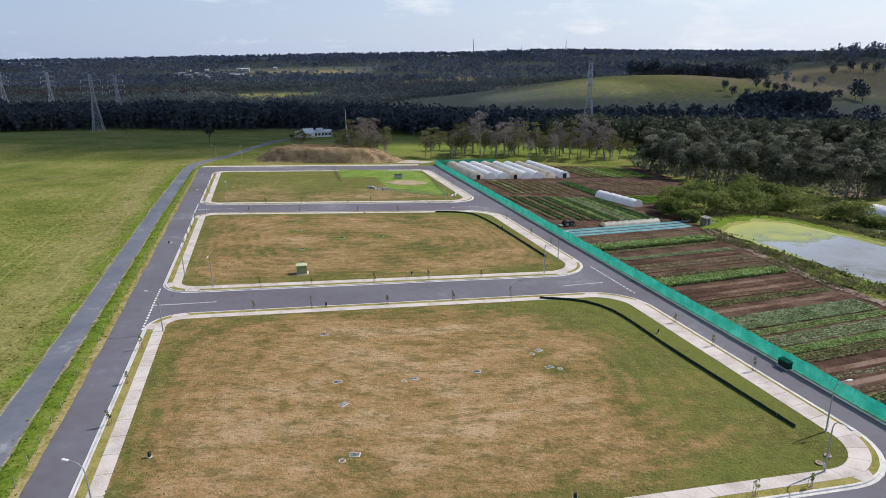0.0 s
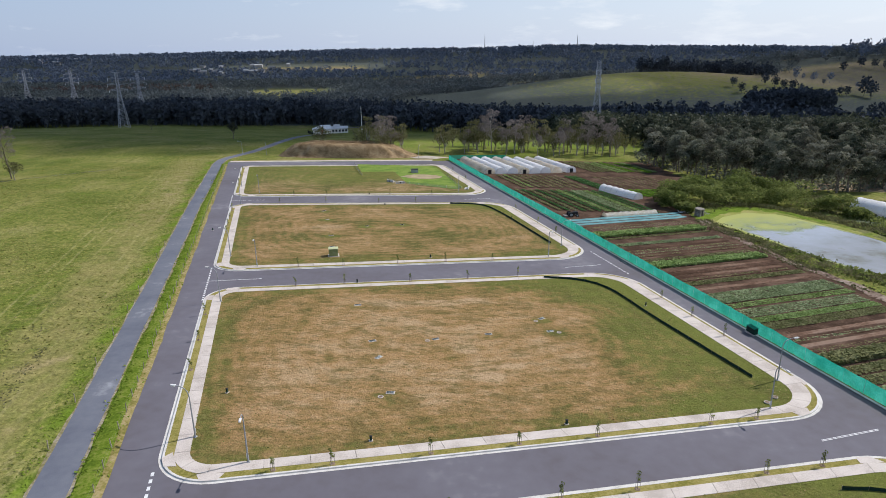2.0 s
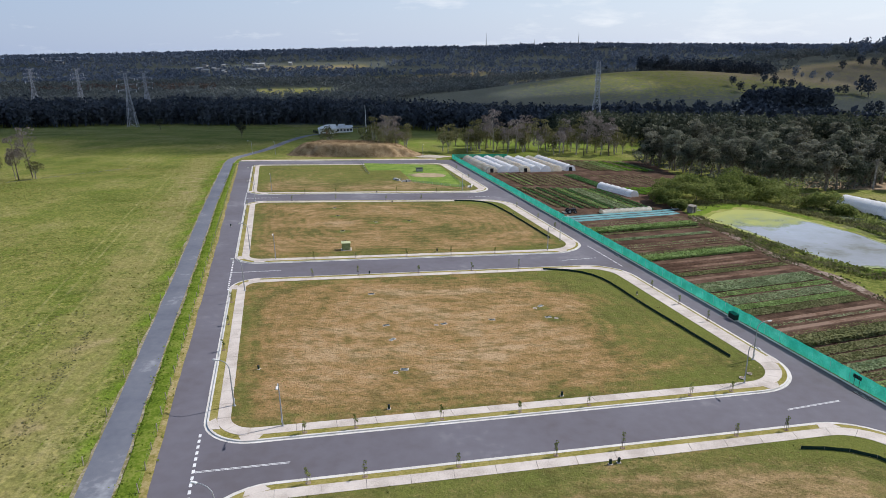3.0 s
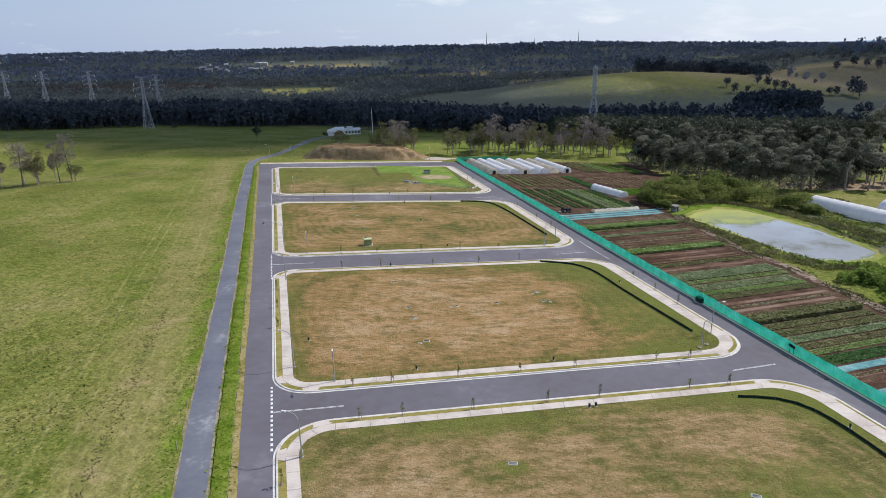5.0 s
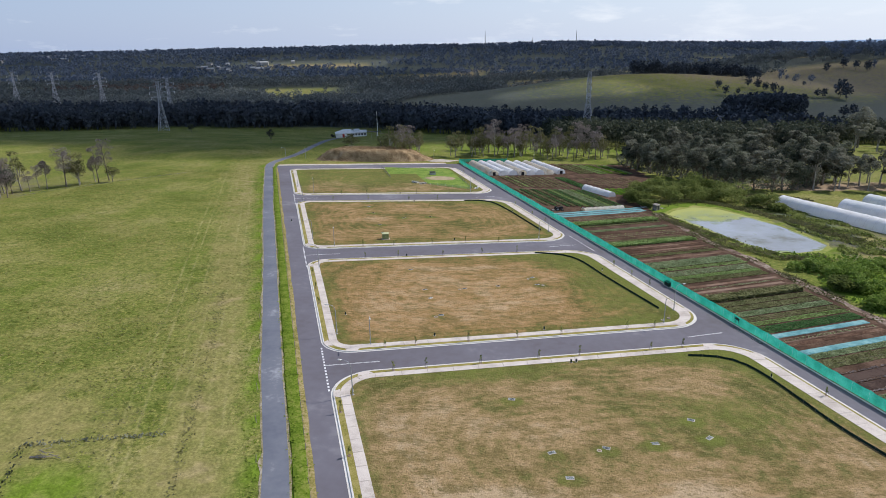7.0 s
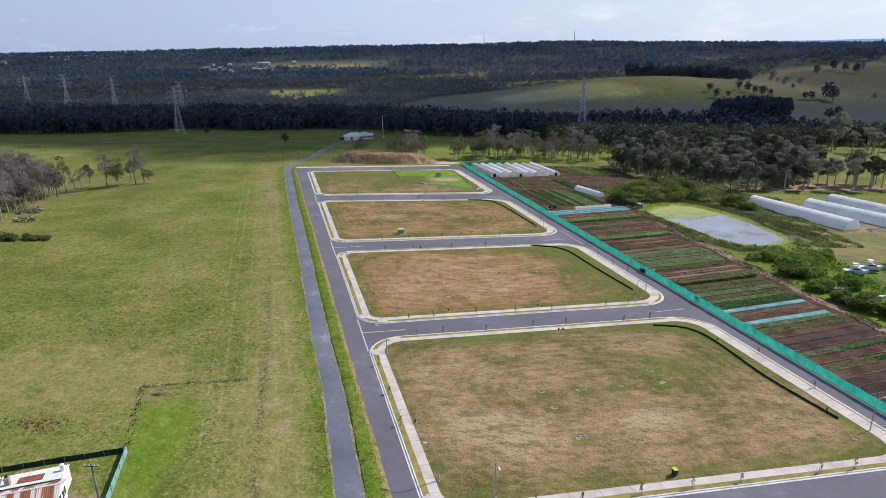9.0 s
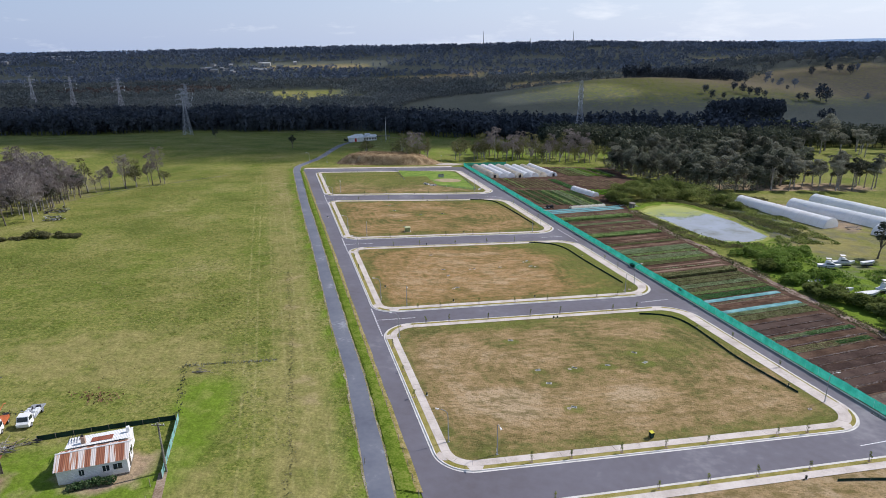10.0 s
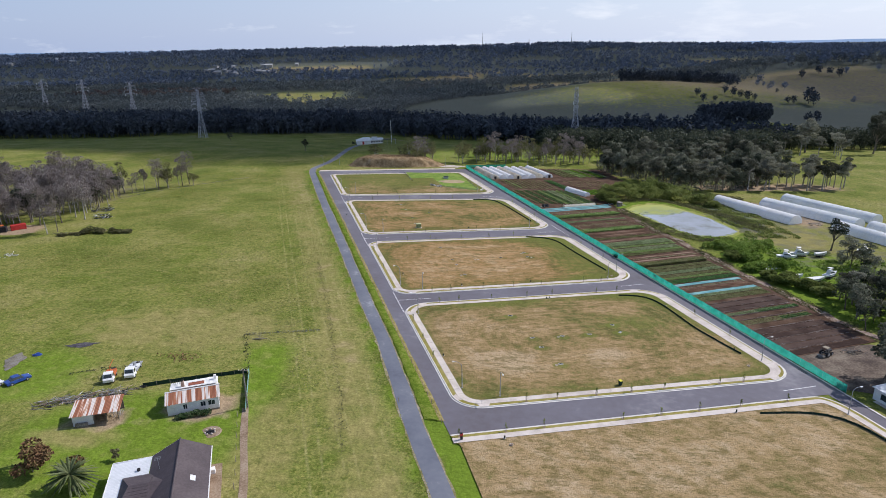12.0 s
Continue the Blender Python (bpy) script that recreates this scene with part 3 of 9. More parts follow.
def tube(points, radii, sides=6, bm=None, cap=True):
    """A round bar through the points, with a radius at each."""
    bm = bm or bmesh.new()
    pts = [Vector(p) for p in points]
    rings = []
    for i, p in enumerate(pts):
        d = (pts[min(i + 1, len(pts) - 1)] - pts[max(i - 1, 0)]).normalized()
        a = d.cross(Vector((0.3, 0.9, 0.2)) if abs(d.z) > 0.8 else Vector((0, 0, 1))).normalized()
        b = d.cross(a)
        rings.append([bm.verts.new(p + radii[i] * (a * math.cos(2 * math.pi * k / sides) + b * math.sin(2 * math.pi * k / sides))) for k in range(sides)])
    for r0, r1 in zip(rings, rings[1:]):
        for k in range(sides):
            bm.faces.new((r0[k], r0[(k + 1) % sides], r1[(k + 1) % sides], r1[k]))
    if cap:
        bm.faces.new(rings[0][::-1])
        bm.faces.new(rings[-1])
    return bm


def strip_mesh(name, left, right, material, lift, across=1, smooth=True, crown=0.0):
    """A draped band between two lines of the same number of points."""
    left, right = np.asarray(left, float), np.asarray(right, float)
    u = np.linspace(0, 1, across + 1)
    p = left[:, None, :] * (1 - u)[None, :, None] + right[:, None, :] * u[None, :, None]
    z = land(p[..., 0], p[..., 1]) + lift + crown * (1 - (2 * u - 1) ** 2)[None, :]
    v = np.concatenate([p, z[..., None]], axis=2).reshape(-1, 3)
    n, k = len(left), across + 1
    i = (np.arange(n - 1)[:, None] * k + np.arange(across)[None, :]).ravel()
    f = np.stack([i, i + 1, i + k + 1, i + k], axis=1)
    return mesh_np(name, v, f, material, smooth)


def along(points, step=2.0):
    """Points at even steps along a polyline, as an array."""
    p = np.asarray(points, float)
    d = np.r_[0, np.cumsum(np.hypot(*np.diff(p, axis=0).T))]
    n = max(2, int(d[-1] / step) + 1)
    s = np.linspace(0, d[-1], n)
    return np.stack([np.interp(s, d, p[:, 0]), np.interp(s, d, p[:, 1])], axis=1)


def smooth_line(points, step=2.0):
    p = along(points, step)
    for _ in range(12):
        p[1:-1] = (p[:-2] + 2 * p[1:-1] + p[2:]) / 4
    return p


def offset_line(p, d):
    """The line moved d metres to its left."""
    t = np.gradient(p, axis=0)
    t /= np.hypot(t[:, 0], t[:, 1])[:, None] + 1e-9
    return p + d * np.stack([-t[:, 1], t[:, 0]], axis=1)


def inside(poly, x, y):
    """Which of the points lie inside the polygon."""
    x, y = np.asarray(x, float), np.asarray(y, float)
    r = np.zeros(x.shape, bool)
    for (ax, ay), (bx, by) in zip(poly, list(poly[1:]) + [poly[0]]):
        hit = ((ay > y) != (by > y)) & (x < (bx - ax) * (y - ay) / (by - ay + 1e-12) + ax)
        r ^= hit
    return r


def leaf_cloud(centres, size, rng, flat=0.0, aspect=0.7):
    """Small four-cornered leaf sprays, turned at random, one at each centre."""
    c = np.asarray(centres, float)
    n = len(c)
    a = rng.normal(size=(n, 3))
    a[:, 2] *= 1 - flat
    a /= np.linalg.norm(a, axis=1)[:, None]
    b = rng.normal(size=(n, 3))
    b[:, 2] *= 1 - max(flat, 0)
    b -= a * (a * b).sum(1)[:, None]
    b /= np.linalg.norm(b, axis=1)[:, None]
    s = size * rng.uniform(0.6, 1.4, n)[:, None]
    a, b = a * s, b * s * aspect
    v = np.stack([c - a, c + b * 0.9, c + a, c - b], axis=1).reshape(-1, 3)
    f = np.arange(4 * n).reshape(-1, 4)
    return v, f


def crown_points(rng, blobs, per):
    """Points in the outer shell of several lumps (x, y, z, radius, squash), upper sides denser."""
    out = []
    for x, y, z, r, q in blobs:
        d = rng.normal(size=(per, 3))
        d /= np.linalg.norm(d, axis=1)[:, None]
        d[:, 2] = np.where(rng.uniform(size=per) < 0.45, np.abs(d[:, 2]), d[:, 2])
        rad = r * rng.uniform(0.45, 1.08, per) ** 0.6
        out.append(np.array([x, y, z]) + d * rad[:, None] * np.array([1, 1, q]))
    return np.concatenate(out)


# ---- broken cumulus above the valley, unseen, placed for the shade it casts ----
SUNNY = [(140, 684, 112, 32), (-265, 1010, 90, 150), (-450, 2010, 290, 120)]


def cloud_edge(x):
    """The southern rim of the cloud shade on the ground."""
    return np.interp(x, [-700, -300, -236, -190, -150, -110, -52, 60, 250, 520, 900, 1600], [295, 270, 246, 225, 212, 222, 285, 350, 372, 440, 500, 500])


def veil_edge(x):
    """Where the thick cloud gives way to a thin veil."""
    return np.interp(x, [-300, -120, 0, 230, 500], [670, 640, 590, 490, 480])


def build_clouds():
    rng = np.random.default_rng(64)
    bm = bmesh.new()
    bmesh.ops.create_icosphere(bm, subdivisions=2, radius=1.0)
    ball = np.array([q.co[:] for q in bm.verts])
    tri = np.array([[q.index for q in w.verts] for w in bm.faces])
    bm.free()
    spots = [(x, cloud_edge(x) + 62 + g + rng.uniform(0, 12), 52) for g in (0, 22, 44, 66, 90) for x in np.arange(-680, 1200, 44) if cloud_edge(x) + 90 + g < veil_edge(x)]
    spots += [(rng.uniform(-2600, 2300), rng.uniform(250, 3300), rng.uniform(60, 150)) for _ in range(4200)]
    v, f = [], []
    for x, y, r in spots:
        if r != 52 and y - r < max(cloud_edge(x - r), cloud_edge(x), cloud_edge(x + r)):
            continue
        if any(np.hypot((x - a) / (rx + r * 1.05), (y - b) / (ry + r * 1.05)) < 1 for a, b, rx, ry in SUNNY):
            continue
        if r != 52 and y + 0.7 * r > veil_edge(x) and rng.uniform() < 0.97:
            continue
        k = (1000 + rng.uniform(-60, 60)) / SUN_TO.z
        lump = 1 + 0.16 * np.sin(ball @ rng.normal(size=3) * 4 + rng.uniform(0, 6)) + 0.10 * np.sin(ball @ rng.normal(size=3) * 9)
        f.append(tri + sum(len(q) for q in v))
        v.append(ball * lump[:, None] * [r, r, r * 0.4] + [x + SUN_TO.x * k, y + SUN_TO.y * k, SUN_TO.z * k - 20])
    # an unseen thin even veil of high cloud, added to dim hills and plain, with gaps
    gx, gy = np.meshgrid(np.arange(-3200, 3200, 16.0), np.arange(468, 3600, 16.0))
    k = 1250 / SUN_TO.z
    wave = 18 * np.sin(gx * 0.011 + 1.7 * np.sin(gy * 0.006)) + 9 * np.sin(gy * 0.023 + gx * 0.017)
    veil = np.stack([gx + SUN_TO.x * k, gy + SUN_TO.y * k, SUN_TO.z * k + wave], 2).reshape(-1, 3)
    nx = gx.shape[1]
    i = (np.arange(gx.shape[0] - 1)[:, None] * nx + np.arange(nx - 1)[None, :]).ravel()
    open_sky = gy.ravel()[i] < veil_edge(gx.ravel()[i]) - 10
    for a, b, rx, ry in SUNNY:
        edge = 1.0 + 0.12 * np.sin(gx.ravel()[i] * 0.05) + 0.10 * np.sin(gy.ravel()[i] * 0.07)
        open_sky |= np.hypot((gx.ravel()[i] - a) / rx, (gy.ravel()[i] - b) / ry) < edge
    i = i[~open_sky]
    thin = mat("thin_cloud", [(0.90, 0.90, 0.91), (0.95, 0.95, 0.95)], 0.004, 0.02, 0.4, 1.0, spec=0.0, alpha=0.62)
    tagged(new("high_cloud", mesh_np("high_cloud", veil, np.stack([i, i + 1, i + nx + 1, i + nx], 1), thin, True)), "thin even veil of high white cloud, unseen, dimming the hills", "cloud", kind="stuff")
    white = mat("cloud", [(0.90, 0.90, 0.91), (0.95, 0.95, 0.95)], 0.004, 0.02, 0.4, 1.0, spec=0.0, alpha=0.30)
    tagged(new("cumulus_cloud", mesh_np("cumulus_cloud", np.concatenate(v), np.concatenate(f), white, True)), "broken white cumulus out of view, set to shade the valley", "cloud", kind="stuff")


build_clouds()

# ---- plan: the lines of kerbs and edges (x from y, or y from x) ----


def left_kerb(y):
    return -18.9 - 0.280 * y


def left_edge(y):
    return -22.75 - 0.287 * y


def right_kerb(y):
    return 56.4 - 0.2705 * y


def right_edge(y):
    return 59.7 - 0.262 * y


# south and north kerbs of the cross streets: y = a + m x
STREET = {
    "s4": (-31.5, 0.2245), "n4": (-24.2, 0.211), "s3": (31.3, 0.228), "n3": (38.25, 0.23), "s2": (92.2, 0.205),
    "n2": (101.0, 0.2), "s1": (158.6, 0.14), "n1": (168.8, 0.155), "s0": (231.0, 0.19), "n0": (241.5, 0.2),
}
LANE = [(34, -215), (16, -150), (3, -108), (-7.5, -75), (-10.5, -62), (-14.7, -46.5), (-16.9, -39.3), (-19.2, -31), (-21.5, -21.3), (-23.9, -12.3), (-28.15, 4), (-32.6, 18.4), (-38.1, 37.8), (-52.3, 87.8), (-60.4, 115.7),
        (-71.7, 155), (-89, 217), (-92.5, 232), (-90, 245), (-86, 265), (-85.5, 292), (-86, 340), (-84, 368)]


def meet(street, line):
    """Where a cross street's kerb meets a kerb that runs north."""
    a, m = STREET[street]
    y = a
    for _ in range(20):
        y = a + m * line(y)
    return (line(y), y)


def fillet_ring(lines, radii, d, arc=9, edge=14):
    """The outline of a block, its sides moved d inwards and its corners rounded. Counter-clockwise."""
    n = len(lines)
    moved = []
    deep = [d] * n if np.isscalar(d) else list(d)
    for (p, q), e in zip(lines, deep):
        p, q = np.array(p, float), np.array(q, float)
        t = (q - p) / np.hypot(*(q - p))
        moved.append((p + e * np.array([-t[1], t[0]]), t))
    corners = []
    for i in range(n):
        (p, t), (q, s) = moved[i - 1], moved[i]
        k = np.linalg.solve(np.array([t, -s]).T, q - p)
        corners.append(p + k[0] * t)
    arcs = []
    for i in range(n):
        t, s = moved[i - 1][1], moved[i][1]
        turn = math.atan2(t[0] * s[1] - t[1] * s[0], t @ s)
        r = max(radii[i] - (deep[i - 1] + deep[i]) / 2, 0.4)
        cut = r * math.tan(turn / 2)
        c = corners[i] - t * cut + r * np.array([-t[1], t[0]])
        a0 = math.atan2(-t[0], t[1])
        arcs.append([c + r * np.array([math.cos(a0 + turn * k / arc), math.sin(a0 + turn * k / arc)]) for k in range(arc + 1)])
    out = []
    for i in range(n):
        out += arcs[i]
        a, b = arcs[i][-1], arcs[(i + 1) % n][0]
        out += [a + (b - a) * k / edge for k in range(1, edge)]
    return np.array(out)


def ring_band(name, outer, inner, lift0, lift1, material, parent, label=""):
    """A closed draped band between two outlines of a block."""
    v = np.concatenate([np.c_[outer, land(outer[:, 0], outer[:, 1]) + lift0], np.c_[inner, land(inner[:, 0], inner[:, 1]) + lift1]])
    n = len(outer)
    i = np.arange(n)
    f = np.stack([i, (i + 1) % n, n + (i + 1) % n, n + i], axis=1)
    return part_me(name, mesh_np(name, v, f, material), parent, label)


def fan_patch(name, outline, lift, material, rings=14, bulge=0.0, attrs=()):
    """A draped sheet that fills an outline, in shrinking rings about its middle."""
    o = np.asarray(outline, float)
    c = o.mean(axis=0)
    vs, n = [], len(o)
    for k in range(rings + 1):
        s = 1 - k / rings
        p = c + (o - c) * max(s, 0.002)
        vs.append(np.c_[p, land(p[:, 0], p[:, 1]) + lift + bulge * (1 - s * s)])
    v = np.concatenate(vs)
    i = (np.arange(rings)[:, None] * n + np.arange(n)[None, :])
    j = (np.arange(rings)[:, None] * n + (np.arange(n)[None, :] + 1) % n)
    f = np.stack([i.ravel(), j.ravel(), (j + n).ravel(), (i + n).ravel()], axis=1)
    return mesh_np(name, v, f, material, True, [(an, fn(v[:, 0], v[:, 1])) for an, fn in attrs])


# ---- ground ----


def axis(lo, hi, step, limit, grow=1.16):
    mid = list(np.arange(lo, hi + 0.1, step))
    a, s = [lo], step
    while a[-1] > -limit:
        s *= grow
        a.append(a[-1] - s)
    b, s = [hi], step
    while b[-1] < limit:
        s *= grow
        b.append(b[-1] + s)
    return np.array(a[:0:-1] + mid + b[1:])




def build_ground():
    ax, ay = axis(-180, 190, 3.0, 4900), axis(-120, 330, 3.0, 4900)
    x, y = np.meshgrid(ax, ay)
    z = land(x, y)
    r = np.hypot(x - 0, y - 60)
    z = z + 0.03 * np.sin(x * 0.21 + 1.3 * np.sin(y * 0.11)) * np.sin(y * 0.17) * ((x < left_edge(y) - 12) | (x > 100)) * (r < 600)
    # the bed of the pond
    rel = pond_reach(x, y)
    z = np.where(rel < 1.1, z + (POND_LEVEL - 0.9 - z) * (1 - ss(0.86, 1.05, rel)), z)
    lush = 0.7 * (1 - ss(1.05, 1.35, rel))
    dry = np.zeros_like(x)
    bare = np.zeros_like(x)
    scrub = np.zeros_like(x)
    lane = smooth_line(LANE)
    lx = np.interp(y, lane[:, 1][np.argsort(lane[:, 1])], lane[:, 0][np.argsort(lane[:, 1])])
    off = x - lx
    near = (y > -70) & (y < 228)
    lush += 0.55 * near * (off < -1.5) * (1 - ss(2.4, 4.5, -off))
    lush += 0.95 * near * (off > 1.2) * (x < left_edge(y) + 1)
    dry += 0.33 * near * ss(4.0, 6.5, -off) * (1 - ss(12, 18, -off))
    bare += 0.08 * near * ss(5.0, 7.5, -off) * (1 - ss(10, 15, -off)) * (0.5 + 0.5 * np.sin(y * 0.045 + 0.6))
    # the farmhouse lawn and the green strip beside its fence
    lush += 0.55 * (1 - ss(0.75, 1.15, np.hypot((x + 66) / 22, (y + 38) / 17)))
    beside = x + 55.6 + 0.3 * (y + 5)
    broad = np.clip(3.2 + 0.32 * (y + 25), 2.5, 12)
    lush += 0.85 * ss(-1.5, 0.3, beside) * (1 - ss(0.25, 1.3, beside / broad)) * (1 - ss(-5, 4, y)) * ss(-34, -22, y)
    lush += 0.5 * (1 - ss(0.5, 1.1, np.hypot((x + 96) / 14, (y + 16) / 14)))
    dry += 0.34 * (1 - ss(0.5, 1.1, np.hypot((x + 74) / 28, (y - 8) / 15)))
    dry += 0.25 * (1 - ss(0.5, 1.1, np.hypot((x + 44) / 8, (y + 40) / 22)))
    dry += 0.35 * (1 - ss(0.5, 1.1, np.hypot((x + 76) / 9, (y + 37) / 4)))
    dry += 0.08 * (1 - ss(30, 110, y)) * (x < lx - 3) * ss(-160, -120, x)
    # worn yard, woodland floor, market garden margins
    bare += 0.8 * (1 - ss(0.6, 1.1, np.hypot((x + 172) / 11, (y - 93) / 9)))
    bare += 0.6 * (1 - ss(0.6, 1.1, np.hypot((x - 122) / 10, (y - 146) / 22)))
    # eastern hill greyed: its cloud-dulled look is put into the cover
    scrub += 0.30 * np.exp(-((x - 560) / 260) ** 2 - ((y - 790) / 220) ** 2)
    bare += 0.5 * (1 - ss(0.5, 1.1, np.hypot((x - 170) / 28, (y - 199) / 13)))
    bare += 0.7 * (1 - ss(0.5, 1.1, np.hypot((x - 134) / 30, (y - 196) / 9)))
    scrub += 0.18 * (1 - ss(0.7, 1.1, np.hypot((x + 205) / 48, (y - 155) / 62)))
    dry += 0.35 * (1 - ss(0.7, 1.1, np.hypot((x + 205) / 48, (y - 155) / 62)))
    scrub += 0.35 * (1 - ss(0.7, 1.1, np.hypot((x - 138) / 34, (y - 232) / 28)))
    lush += 0.8 * (1 - ss(0.8, 1.15, np.hypot((x - 114) / 32, (y - 40) / 36)))
    lush += 0.75 * (1 - ss(0.7, 1.15, np.hypot((x - 98) / 22, (y - 66) / 26)))
    dry += 0.45 * (1 - ss(0.7, 1.1, np.hypot((x - 112) / 12, (y - 96) / 12)))
    bare += 0.75 * (1 - ss(0.7, 1.1, np.hypot((x + 58.5) / 6.5, (y + 26.5) / 5.5)))
    bare += 0.75 * (1 - ss(0.7, 1.1, np.hypot((x + 74) / 5.5, (y + 31.5) / 3.6)))
    bare += 0.6 * (1 - ss(0.5, 1.1, np.hypot((x + 106) / 7, (y + 33) / 6)))
    lush += 0.5 * (1 - ss(0.7, 1.1, np.hypot((x - 106) / 10, (y - 128) / 30)))
    scrub += 0.30 * (1 - ss(0.7, 1.1, np.hypot((x - 105) / 9, (y - 130) / 28)))
    dry += 0.5 * (1 - ss(0.7, 1.1, np.hypot((x - 112) / 12, (y - 104) / 14)))
    bare += 0.62 * (1 - ss(0.6, 1.1, np.hypot((x - 132) / 8, (y - 128) / 16)))
    dry += 0.30 * (1 - ss(0.6, 1.1, np.hypot((x - 128) / 48, (y - 118) / 70)))
    scrub += 0.18 * (1 - ss(0.6, 1.1, np.hypot((x - 122) / 36, (y - 96) / 80)))
    clear = clearing(x, y)
    bare += 0.22 * clear
    dry += 0.18 * clear
    scrub += 1.0 * ss(505, 560, y) * (1 - np.exp(-((x - 300) / 300) ** 2 - ((y - 715) / 125) ** 2)) * (1 - np.clip(2 * clear, 0, 1)) * (1 - field_at(x, y))
    bare += 0.40 * field_at(x, y)
    dry += 0.40 * np.exp(-((x - 330) / 270) ** 2 - ((y - 745) / 120) ** 2)
    lush += 0.35 * np.exp(-((x - 30) / 90) ** 2 - ((y - 300) / 40) ** 2)
    k = len(ax)
    i = (np.arange(len(ay) - 1)[:, None] * k + np.arange(k - 1)[None, :]).ravel()
    f = np.stack([i, i + 1, i + k + 1, i + k], axis=1)
    me = mesh_np("ground", np.stack([x, y, z], axis=2).reshape(-1, 3), f, M_GROUND, True,
                 (("lush", np.clip(lush, 0, 1)), ("dry", np.clip(dry, 0, 1)), ("bare", np.clip(bare, 0, 1)), ("scrub", np.clip(scrub, 0, 1))))
    tagged(new("ground", me), "yellow-green grazed pasture falling away to a wooded valley", "ground", kind="structure")


build_ground()


def far_ridge():
    """A backdrop rim of country beyond the last hills, its blue haze painted and glowing."""
    x = np.linspace(-4800, 4800, 160)
    top = 11 - 0.0033 * x + 2.5 * np.sin(x * 0.0021 + 1.0) + 1.2 * np.sin(x * 0.009)
    v = np.concatenate([np.c_[x, np.full(160, 4700.0), np.full(160, -60.0)], np.c_[x, np.full(160, 4740.0), top]])
    i = np.arange(159)
    blue = mat("hazed_far_country", [(0.20, 0.27, 0.38), (0.25, 0.32, 0.43)], 0.0015, 0.01, 0.4, 1.0, spec=0.0)
    # emission adds the haze glow; no lamp stands there
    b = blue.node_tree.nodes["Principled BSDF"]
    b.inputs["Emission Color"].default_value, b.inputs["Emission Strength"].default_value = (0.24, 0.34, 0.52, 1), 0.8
    tagged(new("backdrop", mesh_np("backdrop", v, np.stack([i, i + 1, i + 161, i + 160], 1), blue, True)), "backdrop rim of far country, painted haze blue and faintly glowing", "backdrop", kind="structure")


far_ridge()

# ---- roads ----


def build_roads():
    corners = [meet("s4", left_edge), meet("s4", right_edge), meet("n0", right_edge), meet("n0", left_edge)]
    a, b, c, d = [np.array(q) for q in corners]
    left = np.array([a + (d - a) * k / 90 for k in range(91)])
    right = np.array([b + (c - b) * k / 90 for k in range(91)])
    tagged(new("road", strip_mesh("road", left, right, M_ASPHALT, 0.07, 34)), "smooth new grey asphalt estate street with faint tyre marks", "road", kind="structure")
    ys = np.linspace(-210, b[1], 50)
    tagged(new("road", strip_mesh("road", np.stack([right_kerb(ys) - 0.3, ys], 1), np.stack([right_edge(ys), ys], 1), M_ASPHALT, 0.066, 3)),
           "grey asphalt street beside the green fence", "road", kind="structure")
    p = smooth_line(LANE, 2.0)
    rng = np.random.default_rng(3)
    w = 1.52 + 0.08 * np.convolve(rng.normal(size=len(p)), np.ones(5) / 4, "same")
    w = w + 0.35 * (1 - ss(-30, 0, p[:, 1]))
    l, r = offset_line(p, 1.0), offset_line(p, -1.0)
    l, r = p + (l - p) * w[:, None], p + (r - p) * w[::-1][:, None]
    tagged(new("lane", strip_mesh("lane", l, r, M_LANE, 0.06, 4, crown=0.05)), "old narrow blue-grey asphalt lane with crumbling edges", "road", kind="structure")
    edge = mat("lane_margin", [(0.17, 0.155, 0.06), (0.26, 0.22, 0.13), (0.36, 0.32, 0.25)], 0.5, 3.0, 0.5, 0.95, spec=0.06)
    for q in (l, r):
        u = 0.14 + 0.26 * np.abs(np.convolve(rng.normal(size=len(p)), np.ones(3) / 2, "same"))
        d = (q - p) / np.hypot(*(q - p).T)[:, None]
        tagged(new("lane_margin", strip_mesh("lane_margin", q - d * 0.12, q + d * u[:, None], edge, 0.045, 1)), "pale crumbled gravel margin of the old lane", "gravel", kind="structure")
    # the concrete edge of the street by the fence
    ys = np.linspace(-210, 236, 190)
    v0 = np.stack([right_edge(ys) - 0.12, ys], 1)
    v1 = np.stack([right_edge(ys) + 0.32, ys], 1)
    tagged(new("kerb", strip_mesh("kerb", v0, v1, M_KERB, 0.16, 1)), "pale concrete edge strip along the fence side", "kerb", kind="structure")
    # far kerb of the end street, with its verge
    a, m = STREET["n0"]
    xs = np.linspace(left_edge(223), right_edge(240) - 7, 60)
    e0 = np.stack([xs, a + m * xs], 1)
    for name, d0, d1, lift, mt in (("kerb", 0.0, 0.55, 0.17, M_KERB), ("footpath", 0.62, 2.9, 0.18, M_CONCRETE), ("verge", 2.95, 5.4, 0.15, M_VERGE)):
        me = strip_mesh(name, e0 + [0, d0], e0 + [0, d1], mt, lift, 1)
        tagged(new(name, me), {"kerb": "pale concrete kerb of the end street", "footpath": "concrete footpath along the end street", "verge": "thin turf verge behind the end kerb"}[name], name, kind="structure")


build_roads()


